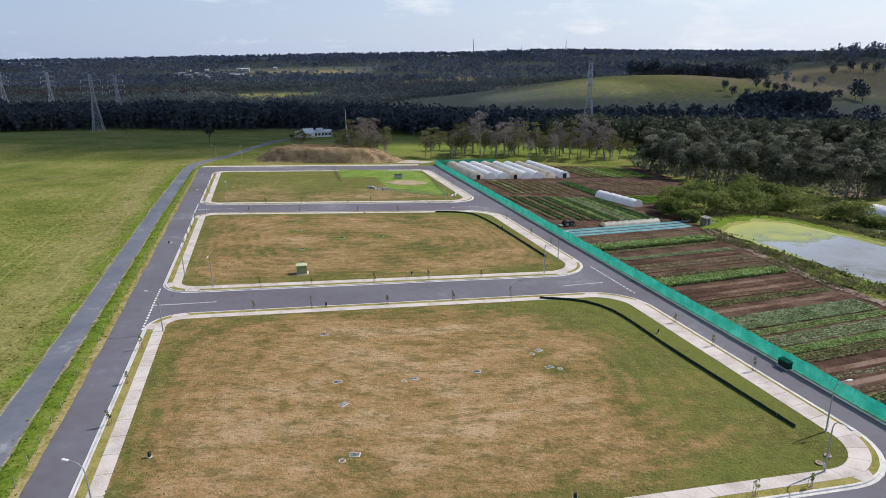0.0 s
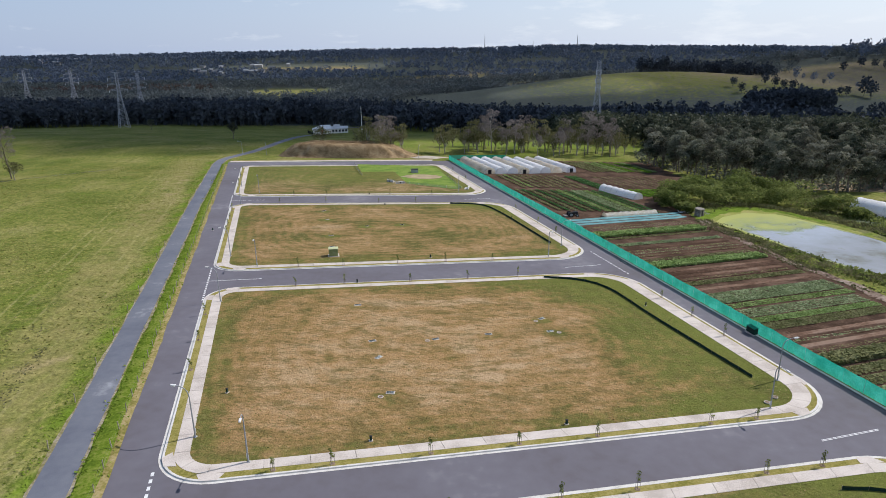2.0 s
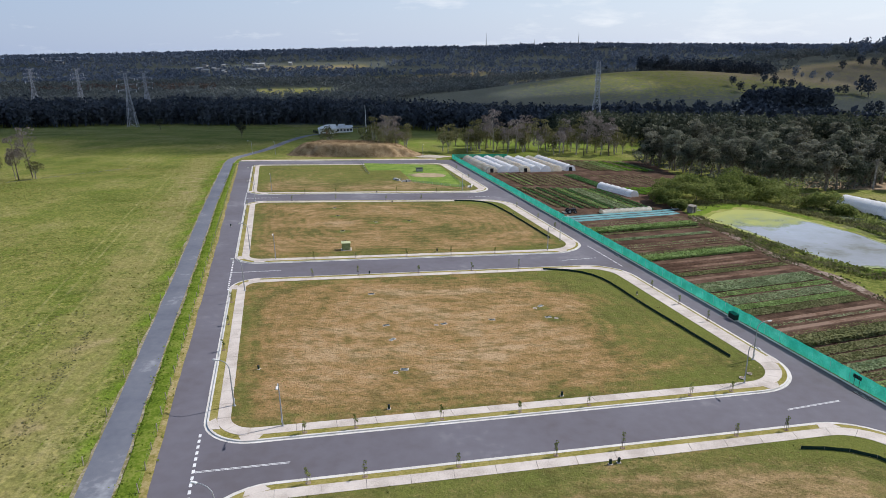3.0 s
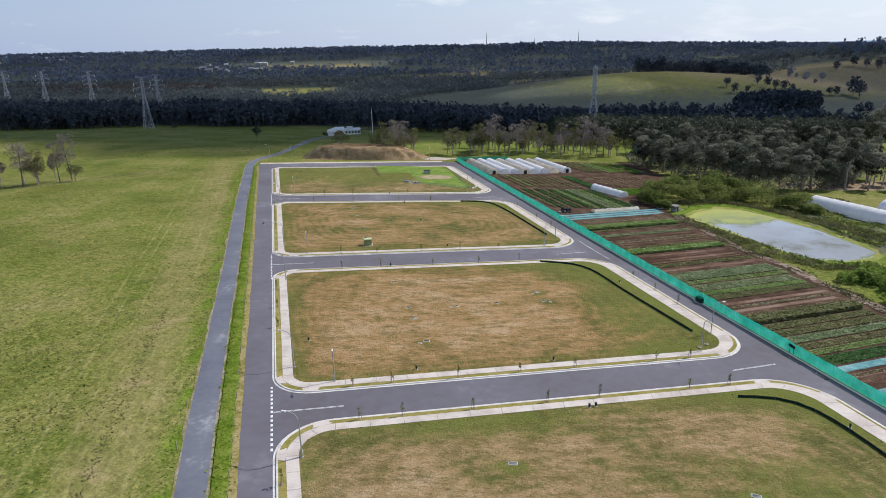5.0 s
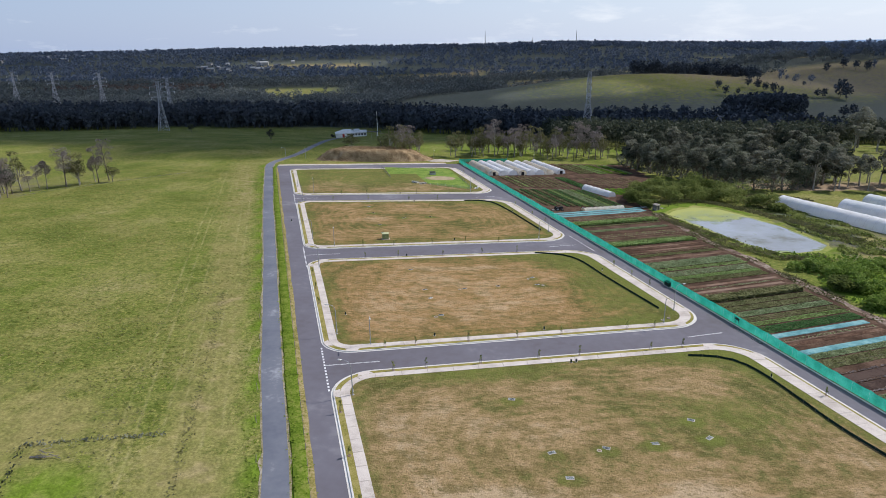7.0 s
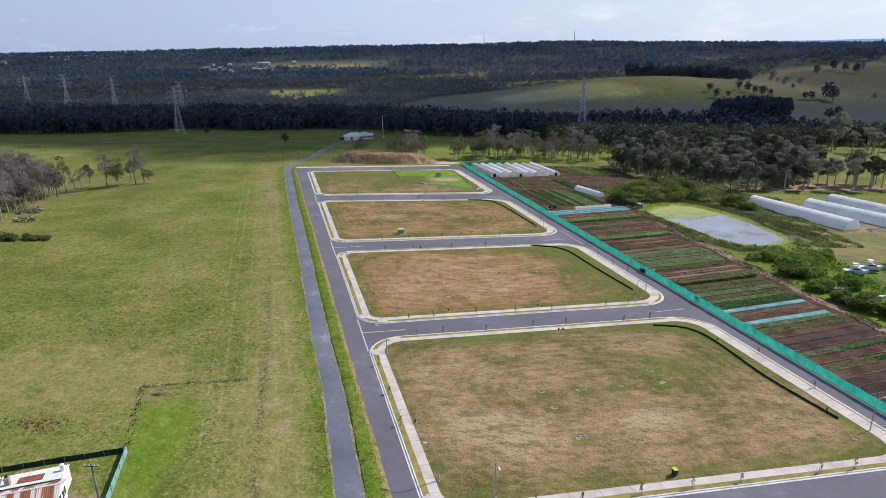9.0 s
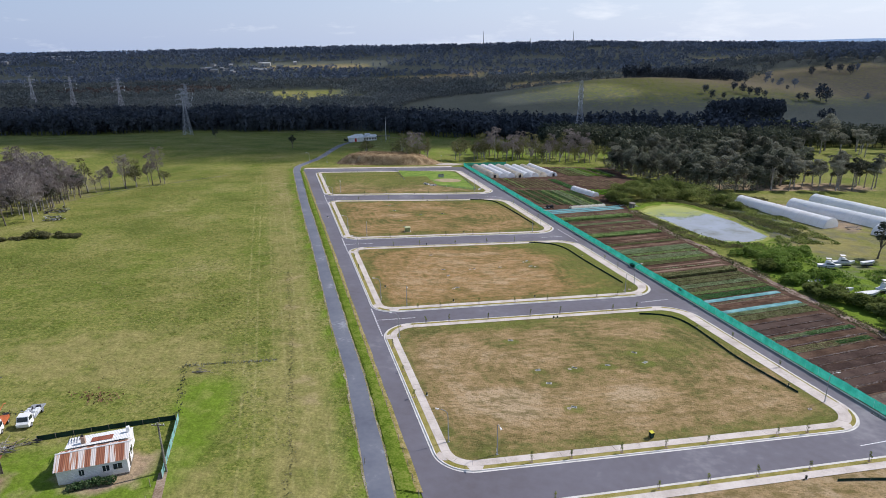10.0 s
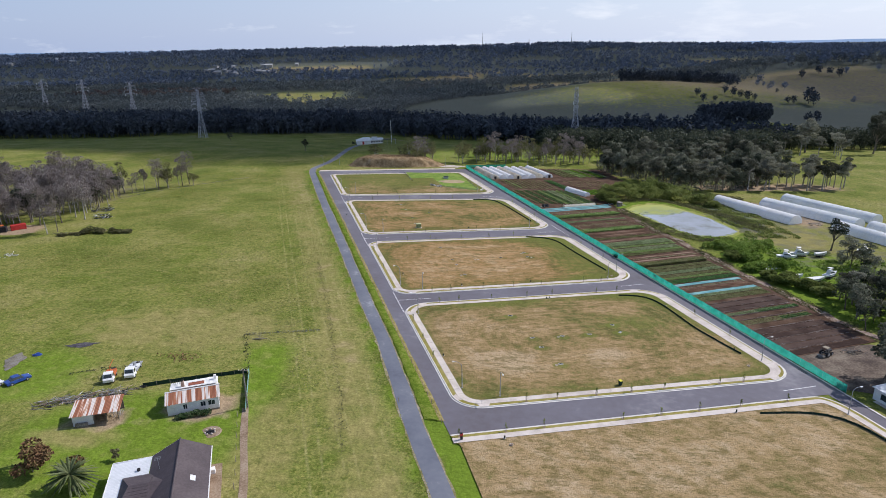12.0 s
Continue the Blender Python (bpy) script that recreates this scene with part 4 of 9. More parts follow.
def gravel_apron():
    """Pale trodden gravel where the far corner meets the garden gate."""
    rim = [(-13 + 8.5 * math.cos(q) * (1 + 0.2 * math.sin(3 * q)), 249.5 + 4.2 * math.sin(q) * (1 + 0.15 * math.sin(5 * q))) for q in np.arange(0, 6.2, 0.2)]
    pale = mat("pale_gravel", [(0.34, 0.29, 0.23), (0.46, 0.40, 0.33), (0.54, 0.49, 0.42)], 0.5, 4.0, 0.5, 0.95, spec=0.06)
    tagged(new("gravel_apron", fan_patch("gravel_apron", rim, 0.12, pale, 5)), "pale gravel apron at the far street corner", "gravel", kind="structure")


gravel_apron()


def road_mark(p, q, width, lift=0.085):
    pts = along([p, q], 1.5)
    l, r = offset_line(pts, width / 2), offset_line(pts, -width / 2)
    tagged(new("road_marking", strip_mesh("road_marking", l, r, M_PAINT, lift, 1)), "white painted line on asphalt", "road marking", kind="structure")


def street_y(s, x):
    return STREET[s][0] + STREET[s][1] * x


def build_marks():
    for s, n in (("s1", "n1"), ("s2", "n2"), ("s3", "n3")):
        # give-way dashes across the west mouth and a short centre line
        y0, y1 = meet(s, left_kerb)[1] - 5.5, meet(n, left_kerb)[1] + 2.5
        y = y0
        while y < y1:
            road_mark((left_kerb(y) - 0.1, y), (left_kerb(y + 0.55) - 0.1, y + 0.55), 0.28)
            y += 1.0
        y0, y1 = y0 + 6.5, y1 - 3.5
        xm = left_kerb((y0 + y1) / 2)
        for d in (0.09, -0.09):
            road_mark((xm + 0.1, (y0 + y1) / 2 + d - 0.6), (xm + 8.7, (y0 + y1) / 2 + 1.4 + d), 0.08)
        xr = right_kerb((street_y(s, 20) + street_y(n, 20)) / 2)
        ym = (street_y(s, xr) + street_y(n, xr)) / 2
        for d in (0.09, -0.09):
            road_mark((xr - 9.7, ym - 2.7 + d), (xr - 2.4, ym - 0.3 + d), 0.08)
    y0, y1 = meet("s2", right_kerb)[1] - 1.5, meet("n2", right_kerb)[1] + 4.5
    y = y0
    while y < y1:
        road_mark((right_kerb(y) + 0.5, y), (right_kerb(y + 0.55) + 0.5, y + 0.55), 0.26)
        y += 1.0
    xr = right_kerb(-16)
    road_mark((52.8, -16.7), (60.4, -14.5), 0.16)


build_marks()

# ---- the five grassed blocks with kerb, verge and path ----
KERB_W, VERGE_W, PATH_W = 0.55, 1.35, 2.75
# service pits in the lots
PITS = [(-16.3, 77.1), (-12.4, 63.8), (-11.0, 58.8), (-8.6, 49.8), (-3.9, 64.9), (3.4, 67.0), (11.6, 73.3), (12.2, 68.6), (2.2, 18.5), (6.1, 5.5), (7.5, 0.5), (13.2, 6.8), (10.5, -7.5), (19.8, 8.1), (26.5, 14.0), (27.4, 9.7), (-34.6, 142.9), (-32, 133.7), (-28.2, 118.6), (-26.4, 109.8), (-21.7, 127.8), (-13.7, 129.9)]
# scraped places in the lots, and greener ones (minus): x, y, half sizes, strength
SCRAPES = [(-4, -5, 13, 7, 0.45), (4, 10, 14, 5, 0.3), (46, 3, 7, 12, 0.3), (-14, 8, 6, 10, 0.25), (0, 16, 7, 5, -0.3), (33, 17, 10, 6, -0.25), (-7, 68, 10, 8, 0.2), (-20, 62, 8, 14, 0.15), (-6, 62, 26, 30, 0.32), (27, 66, 13, 24, -0.55), (10, 60, 14, 10, 0.25), (-8, -6, 13, 9, 0.6), (24, -6, 16, 8, 0.35), (27, 14, 24, 12, -0.3), (2, 25, 18, 6, -0.3), (15, -8, 14, 5, -0.25), (-44, 200, 46, 34, -0.75), (-18, 128, 34, 28, -0.25), (12, 4, 36, 30, -0.08), (14, 84, 16, 8, -0.35), (-12, 78, 5, 2.2, 0.9), (-4.5, 78.6, 6, 2.4, 1.1), (2, 80, 4, 1.6, 1.2), (1.5, 82, 3, 1.2, 0.7), (0.2, 61.8, 2.2, 1.5, 1.5), (2.7, 54.2, 2.4, 1.5, 1.6), (6, 57.3, 2.4, 1.2, 1.0), (-14, 62, 7, 5, 0.3), (3, -10, 8, 5, 0.4), (-5, 14, 6, 4, 0.5), (22, -2, 7, 4, 0.4), (10, 22, 6, 3, 0.5), (-30, 125, 8, 5, 0.4), (-15, 140, 7, 4, 0.5)]


def path_slabs(outer, inner, parent):
    """The footpath, cast bay by bay with open joints between."""
    n = len(outer)
    bays, start = [], 0
    for i in range(n):
        a, b = outer[start], outer[(i + 1) % n]
        if np.hypot(*(b - a)) > 2.4 or i == n - 1:
            bays.append((start, i + 1))
            start = i + 1
    for i0, i1 in bays:
        k = np.arange(i0, i1 + 1) % n
        o, q = outer[k].copy(), inner[k].copy()
        for side in (o, q):
            d0, d1 = side[1] - side[0], side[-2] - side[-1]
            side[0] += d0 / (np.hypot(*d0) + 1e-9) * 0.02
            side[-1] += d1 / (np.hypot(*d1) + 1e-9) * 0.02
        m = len(k)
        top = np.concatenate([np.c_[o, land(o[:, 0], o[:, 1]) + 0.225], np.c_[q, land(q[:, 0], q[:, 1]) + 0.235]])
        v = np.concatenate([top, top - [0, 0, 0.09]])
        j = np.arange(m - 1)
        f = [(a, a + 1, m + a + 1, m + a) for a in j] + [(a + 1, a, 2 * m + a, 2 * m + a + 1) for a in j] + [(m + a, m + a + 1, 3 * m + a + 1, 3 * m + a) for a in j]
        f += [(0, m, 3 * m, 2 * m), (2 * m - 1, m - 1, 3 * m - 1, 4 * m - 1)]
        part_me("footpath_slab", mesh_np("footpath_slab", v, f, M_CONCRETE), parent)


def build_block(name, s, n, radii, label):
    sw, se = meet(s, left_kerb), meet(s, right_kerb)
    ne, nw = meet(n, right_kerb), meet(n, left_kerb)
    lines = [(sw, se), (se, ne), (ne, nw), (nw, sw)]
    # south, east, north and west sides: the path is broader along the fence street
    deep = {VERGE_W: (VERGE_W, 0.95, VERGE_W, 1.4), 2.6: (2.6, 3.2, 2.6, 2.65), PATH_W: (PATH_W, 3.35, PATH_W, 2.8)}
    rings = {d: fillet_ring(lines, radii, deep.get(d, d)) for d in (0.0, 0.3, 0.34, KERB_W, VERGE_W, 2.6, PATH_W)}
    block = thing(name, label, "street block", kind="structure")
    corner = np.array(ne)

    def sward(x, y):
        """Greener along the kerbs and in the north-east corner, scraped bare in places."""
        edge = np.minimum(np.minimum(x - left_kerb(y), right_kerb(y) - x), np.minimum(y - street_y(s, x), street_y(n, x) - y)) - PATH_W
        wide = (x - left_kerb(y)) / (right_kerb(y) - left_kerb(y))
        g = 0.55 * (1 - ss(0.5, 7.0, edge)) + 0.66 * (1 - ss(4, 24, np.hypot(x - corner[0], y - corner[1]))) + 0.20 * ss(0.5, 0.95, wide)
        for px, py, rx, ry, k in SCRAPES:
            g = g - k * (1 - ss(0.3, 1.1, np.hypot((x - px) / rx, (y - py) / ry)))
        for px, py in PITS:
            g = g + 0.55 * (1 - ss(0.5, 1.0, np.hypot((x - px) / 2.6, (y - py + 0.6) / 1.7)))
        return g

    def rounds(x, y):
        """Metres from the kerb, rounded at the corners."""
        e = np.stack([x - left_kerb(y), right_kerb(y) - x, y - street_y(s, x), street_y(n, x) - y])
        return -np.log(np.exp(-e / 5.0).sum(axis=0)) * 5.0

    ring_band("gutter", rings[0.0], rings[0.3], 0.085, 0.075, M_KERB, block)
    ring_band("kerb", rings[0.3], rings[0.34], 0.075, 0.20, M_KERB, block)
    ring_band("kerb_top", rings[0.34], rings[KERB_W], 0.20, 0.205, M_KERB, block)
    ring_band("verge", rings[KERB_W], rings[VERGE_W], 0.19, 0.20, M_VERGE, block, "strip of yellowing turf")
    path_slabs(rings[VERGE_W], rings[PATH_W], block)
    part_me("lot", fan_patch("lot", along(np.r_[rings[2.6], rings[2.6][:1]], 0.9)[:-1], 0.205, M_LOT, 46, 0.12, (("green", sward), ("mow", rounds), ("clay", lambda x, y: np.interp(y, [30, 40, 90, 105, 160, 175], [0.45, 0.85, 0.85, 0.75, 0.75, 0.4])))), block, "dry cut grass over clay")
    # pram ramps across the verge where the corner curves begin and end
    per = 9 + 14
    for k in range(4):
        for i in (k * per + 1, k * per + 8):
            o0, o1 = rings[0.34][i], rings[0.34][i + 1]
            a0, a1 = rings[VERGE_W][i], rings[VERGE_W][i + 1]
            mid_o, mid_a = (o0 + o1) / 2, (a0 + a1) / 2
            t_ = (o1 - o0) / (np.hypot(*(o1 - o0)) + 1e-9)
            q = [mid_o - t_ * 0.75, mid_o + t_ * 0.75, mid_a + t_ * 1.25, mid_a - t_ * 1.25]
            bm = bmesh.new()
            bm.faces.new([bm.verts.new((x, y, zt(x, y) + (0.215 if j < 2 else 0.232))) for j, (x, y) in enumerate(q)])
            part("kerb_ramp", bm, M_CONCRETE, block)
    return rings


BLOCKS = {
    "far": build_block("block_1", "n1", "s0", (6.0, 8.0, 5.0, 4.0), "green-brown vacant lots ringed by a concrete footpath"),
    "hut": build_block("block_2", "n2", "s1", (5.5, 8.5, 9.0, 5.0), "dry brown vacant lots ringed by a concrete footpath"),
    "mid": build_block("block_3", "n3", "s2", (5.5, 8.0, 8.0, 5.0), "large dry brown vacant lots with pale scraped patches"),
    "near": build_block("block_4", "n4", "s3", (6.0, 7.0, 8.0, 7.0), "large vacant lots of dry mown grass over clay"),
}


def build_south_block():
    block = thing("block_5", "bare dusty vacant lots south of the last street", "street block", kind="structure")
    a, m = STREET["s4"]
    xs = np.linspace(-12.8, right_kerb(-19) - 4.6, 60)
    line = [(x, a + m * x) for x in xs]
    # the corner swings round into the street by the fence
    c0, c1 = np.array(line[-1]), np.array((right_kerb(-26.5), -26.5))
    mid = np.array(meet("s4", right_kerb))
    arc = [tuple((1 - t) ** 2 * c0 + 2 * t * (1 - t) * mid + t * t * c1) for t in np.linspace(0.08, 1, 14)]
    line = np.array(line + arc + [(right_kerb(y), y) for y in np.linspace(-28, -210, 90)])
    for name, d0, d1, l0, l1, mt in (("gutter", 0, 0.3, 0.085, 0.08, M_KERB), ("kerb", 0.3, KERB_W, 0.2, 0.205, M_KERB),
                                     ("verge", KERB_W, VERGE_W, 0.195, 0.2, M_VERGE), ("footpath", VERGE_W, PATH_W, 0.215, 0.22, M_CONCRETE)):
        part_me(name, strip_mesh(name, offset_line(line, -d0), offset_line(line, -d1), mt, l1, 1, False), block)
    inner = offset_line(line, -PATH_W)
    west = np.stack([np.zeros(len(inner)), np.linspace(inner[0, 1], -210, len(inner))], axis=1)
    west[:, 0] = np.interp(west[:, 1], [-210, -110, -75, -34], [29.0, 3.6, -2.4, -11.9])
    me = strip_mesh("lot", west, inner, M_LOT, 0.16, 60)
    co = np.empty(3 * len(me.vertices), np.float32)
    me.vertices.foreach_get("co", co)
    x, y = co.reshape(-1, 3)[:, 0], co.reshape(-1, 3)[:, 1]
    bare = 0.5 * (1 - ss(0.4, 1.2, np.hypot((x + 3) / 13, (y + 38) / 6))) + 0.6 * (1 - ss(0.4, 1.2, np.hypot((x - 50) / 10, (y + 34) / 5))) + 0.3 * (1 - ss(0.4, 1.2, np.hypot((x - 18) / 22, (y + 44) / 10)))
    for an, values in (("clay", np.full(len(x), 0.35)), ("green", 0.2 * (1 - ss(-36, -26, y)) - bare - 0.2), ("mow", 0.3 * y + 0.4 * x)):
        me.attributes.new(an, "FLOAT", "POINT").data.foreach_set("value", np.asarray(values, np.float32))
    part_me("lot", me, block, "scraped clay and thin dry grass")


build_south_block()


def build_basin():
    """The lush fenced drainage basin in the far block."""
    b = thing("drainage_basin", "sunken basin of bright green grass with a bare sandy floor", "basin", kind="structure")
    rim = [(-38, 224.5), (-34.5, 209), (-31.5, 197), (-24, 190), (-12, 183), (-1, 177), (1.5, 181), (-1.5, 192), (-4.5, 204), (-7, 216), (-9.5, 224.5), (-24, 224.5)]
    rim = along(rim + [rim[0]], 2.5)[:-1]
    part_me("grass_bank", fan_patch("grass_bank", rim, 0.30, mat("basin_grass", [(0.085, 0.155, 0.014), (0.140, 0.220, 0.024), (0.22, 0.275, 0.05)], 0.25, 2.0, 0.45, 0.95, bump=0.1, bump_scale=2), 10), b, "rank bright green grass")
    c = np.array([-12, 199])
    floor = [(c[0] + 6.5 * math.cos(k * 0.3) * (1 + 0.2 * math.sin(3 * k)), c[1] + 4.6 * math.sin(k * 0.3)) for k in range(21)]
    part_me("sand_floor", fan_patch("sand_floor", floor, 0.36, mat("sand", [(0.30, 0.23, 0.13), (0.42, 0.33, 0.2)], 0.4, 3.0), 6), b, "pale bare sand")


build_basin()


def build_lane_strip():
    """Rank grass between the lane and the new street."""
    p = smooth_line(LANE, 2.0)
    p = p[(p[:, 1] > -30.5) & (p[:, 1] < 219)]
    l = offset_line(p, -2.0)
    r = np.stack([left_edge(p[:, 1]) - 0.35, p[:, 1]], 1)
    rng = np.random.default_rng(8)
    me = strip_mesh("grass_strip", l, r, M_LUSH, 0.14, 5, crown=0.12)
    tagged(new("grass_strip", me), "rank bright green grass strip between lane and street", "grass", kind="structure")
    dry = mat("dry_margin", [(0.16, 0.15, 0.035), (0.27, 0.22, 0.08), (0.36, 0.29, 0.15)], 0.6, 3.0, 0.5, 0.95, bump=0.05, bump_scale=8, spec=0.06)
    wob = 0.16 * np.convolve(rng.normal(size=len(p)), np.ones(3) / 2, "same")
    me = strip_mesh("dry_margin", np.stack([left_edge(p[:, 1]) - 0.75 + wob, p[:, 1]], 1), np.stack([left_edge(p[:, 1]) + 0.28 + wob[::-1] * 0.5, p[:, 1]], 1), dry, 0.155, 2, crown=0.05)
    tagged(new("dry_margin", me), "bleached dry grass along the street edge", "grass", kind="structure")
    # tussocks
    t = rng.integers(0, len(p), 5200)
    u = rng.beta(1.5, 1.8, 5200)
    q = l[t] * (1 - u)[:, None] + r[t] * u[:, None] + rng.normal(size=(5200, 2)) * 0.4
    c = np.c_[q, land(q[:, 0], q[:, 1]) + 0.22]
    v, f = leaf_cloud(c, 0.15, rng, flat=0.7)
    tagged(new("grass_tussocks", mesh_np("grass_tussocks", v, f, M_LUSH)), "tufts of rank green grass", "grass", kind="stuff")
    q = offset_line(smooth_line(LANE, 0.12), 1.0)
    q = q[(q[:, 1] > -75) & (q[:, 1] < 222)]
    q = q + (rng.gamma(2.0, 0.55, len(q)) + 0.9)[:, None] * np.array([-0.96, -0.28]) + rng.normal(size=q.shape) * 0.15
    c = np.c_[q, land(q[:, 0], q[:, 1]) + 0.09]
    v, f = leaf_cloud(c, 0.13, rng, flat=0.75)
    tagged(new("grass_tussocks", mesh_np("grass_tussocks", v, f, M_LUSH)), "tufts of green grass at the lane edge", "grass", kind="stuff")
    # the uncut line along the old furrow, and loose tussocks over the paddock
    y = rng.uniform(-40, 60, 900)
    x = np.interp(y, [-40, -22, 27, 60], [-30.6, -33.6, -45.4, -54.4]) + rng.normal(size=900) * 0.45
    y2 = rng.uniform(-34, 75, 5200)
    x2 = np.interp(y2, [-40, -22, 27, 75], [-31, -34, -46, -59]) - rng.gamma(1.4, 16, 5200)
    clump = np.sin(x2 * 0.23 + 2 * np.sin(y2 * 0.13)) + np.sin(y2 * 0.31 + 1.5 * np.sin(x2 * 0.17))
    free = (clump > 0.1) & ((y2 > -4) | (x2 > -50 + 0.3 * (-13 - y2) + 4))
    q = np.r_[np.c_[x, y], np.c_[x2, y2][free]]
    c = np.c_[q, land(q[:, 0], q[:, 1]) + 0.05]
    v, f = leaf_cloud(c, 0.14, rng, flat=0.7)
    tagged(new("pasture_tussocks", mesh_np("pasture_tussocks", v, f, M_LEAF_OLIVE)), "uncut olive tussocks dotted over the paddock", "grass", kind="stuff")


build_lane_strip()

# ---- trees ----
HILL_TREES = [(287, 668, 14), (288, 649, 14), (302, 651, 10), (327, 684, 14), (334, 677, 15), (340, 670, 14), (346, 663, 16), (356, 666, 11), (351, 731, 22), (410, 723, 8), (394, 662, 13), (403, 665, 14), (425, 672, 26), (427, 663, 22), (539, 911, 18), (576, 933, 20), (582, 913, 18), (590, 898, 20), (401, 1590, 10), (437, 1490, 14), (375, 1640, 14), (448, 1394, 13), (387, 581, 18), (374, 574, 16)]
COPSE = [(222, 478), (300, 505), (304, 532), (228, 505)]


def gum_tree(name, label, seed, height, spread, leaves, leaf_mat, bark_mat, lumps=9, size=0.45, low=0.42, group=""):
    """Trunk with forking limbs and a broken, lumpy crown of small leaf sprays."""
    rng = np.random.default_rng(seed)
    t = thing(name, label, "tree", group=group)
    h0 = height * low
    lean = rng.normal(size=2) * 0.05 * height
    fork = Vector((lean[0] * 0.5, lean[1] * 0.5, h0))
    r0 = 0.022 * height
    part("trunk", tube([(0, 0, -0.3), (lean[0] * 0.2, lean[1] * 0.2, h0 * 0.5), fork], [r0, r0 * 0.75, r0 * 0.6], 7), bark_mat, t)
    blobs = []
    for k in range(lumps):
        a = 2 * math.pi * (k + rng.uniform(-0.3, 0.3)) / lumps * 2.6
        rr = spread * math.sqrt(rng.uniform(0.02, 1.0)) * 0.72
        zz = height * (low + 0.12 + (0.78 - low) * rng.uniform(0.0, 1.0) * (1 - 0.35 * rr / spread))
        r = spread * rng.uniform(0.30, 0.48)
        x, y = rr * math.cos(a) + lean[0], rr * math.sin(a) + lean[1]
        blobs.append((x, y, min(zz, height - r * 0.6), r, rng.uniform(0.55, 0.8)))
    limbs = bmesh.new()
    for x, y, z, r, q in blobs[: max(4, lumps - 2)]:
        mid = fork.lerp(Vector((x, y, z)), 0.5) + Vector(rng.normal(size=3) * 0.04 * height)
        tube([fork, mid, (x, y, z)], [r0 * 0.45, r0 * 0.28, r0 * 0.08], 5, limbs, False)
    part("limb", limbs, bark_mat, t)
    v, f = leaf_cloud(crown_points(rng, blobs, leaves // lumps), size, rng, 0.35)
    part_me("crown", mesh_np("crown", v, f, leaf_mat), t)
    return t


def bare_tree(name, label, seed, height, bark_mat, twigs=260, group=""):
    """A nearly leafless tree: trunk, limbs and a haze of twigs."""
    rng = np.random.default_rng(seed)
    t = thing(name, label, "tree", group=group)
    r0 = 0.016 * height
    top = Vector((rng.normal() * 0.06 * height, rng.normal() * 0.06 * height, height * 0.9))
    mid = top * 0.5 + Vector((rng.normal() * 0.2, rng.normal() * 0.2, 0))
    part("trunk", tube([(0, 0, -0.3), mid, top], [r0, r0 * 0.7, r0 * 0.15], 6), bark_mat, t)
    limbs, ends = bmesh.new(), []
    for k in range(14):
        u = rng.uniform(0.35, 0.95)
        s = mid.lerp(top, (u - 0.5) * 2) if u > 0.5 else (mid * (u * 2))
        a = rng.uniform(0, 6.28)
        ln = height * rng.uniform(0.14, 0.3) * (1.25 - u * 0.6)
        e = s + Vector((math.cos(a) * ln * 0.75, math.sin(a) * ln * 0.75, ln * rng.uniform(0.4, 0.95)))
        tube([s, s.lerp(e, 0.5) + Vector((0, 0, 0.05 * ln)), e], [r0 * 0.42, r0 * 0.28, r0 * 0.08], 4, limbs, False)
        ends.append((e.x, e.y, e.z, ln * 0.5, 0.8))
    part("limb", limbs, bark_mat, t)
    v, f = leaf_cloud(crown_points(rng, ends, twigs // 14 + 1), 0.25, rng, aspect=0.22)
    part_me("crown", mesh_np("crown", v, f, M_LEAF_DRY), t)
    return t


def plant(proto, spots, seed, lo=0.8, hi=1.2, first=True):
    """Stand copies of a few trees on the given spots, turned and sized at random."""
    rng = np.random.default_rng(seed)
    for k, (x, y) in enumerate(spots):
        p = proto[k % len(proto)]
        s = rng.uniform(lo, hi)
        q = copy_thing(p, pose(x, y, zt(x, y), 0, 0, rng.uniform(0, 360)))
        q.scale = (s, s, s * rng.uniform(0.9, 1.12))


def drop_prototypes(protos):
    for p in protos:
        for o in (*p.children_recursive, p):
            bpy.data.objects.remove(o)


def far_wood(name, label, spots, heights, material, seed, sprays=26, width=0.36, spray=0.13):
    """Distant woodland as one mesh: every tree a stem and a ragged crown of leaf sprays."""
    rng = np.random.default_rng(seed)
    n = len(spots)
    x, y = np.asarray(spots).T
    z = land(x, y)
    h = np.asarray(heights)
    i = np.repeat(np.arange(n), sprays)
    d = rng.normal(size=(n * sprays, 3))
    d /= np.linalg.norm(d, axis=1)[:, None]
    d *= rng.uniform(0.35, 1.05, n * sprays)[:, None]
    c = np.stack([x[i] + d[:, 0] * h[i] * width, y[i] + d[:, 1] * h[i] * width, z[i] + h[i] * (0.58 + 0.42 * d[:, 2])], axis=1)
    v, f = leaf_cloud(c, 1.0, rng)
    size = (h[i] * spray)[:, None, None]
    v = (c[:, None, :] + (v.reshape(-1, 4, 3) - c[:, None, :]) * size).reshape(-1, 3)
    # stems
    r = h * 0.018
    s = np.stack([np.stack([x - r, y, z - 0.5], 1), np.stack([x + r, y, z - 0.5], 1), np.stack([x + r * 0.6, y + r, z + h * 0.6], 1), np.stack([x - r * 0.6, y + r, z + h * 0.6], 1)], axis=1).reshape(-1, 3)
    f2 = np.arange(4 * n).reshape(-1, 4) + len(v)
    tagged(new(name, mesh_np(name, np.concatenate([v, s]), np.concatenate([f, f2]), material)), label, "woodland", kind="stuff")


def scatter(rng, n, poly):
    p = np.array(poly, float)
    lo, hi = p.min(0), p.max(0)
    out = []
    while len(out) < n:
        q = rng.uniform(lo, hi, size=(n, 2))
        out += list(q[inside(poly, q[:, 0], q[:, 1])])
    return np.array(out[:n])


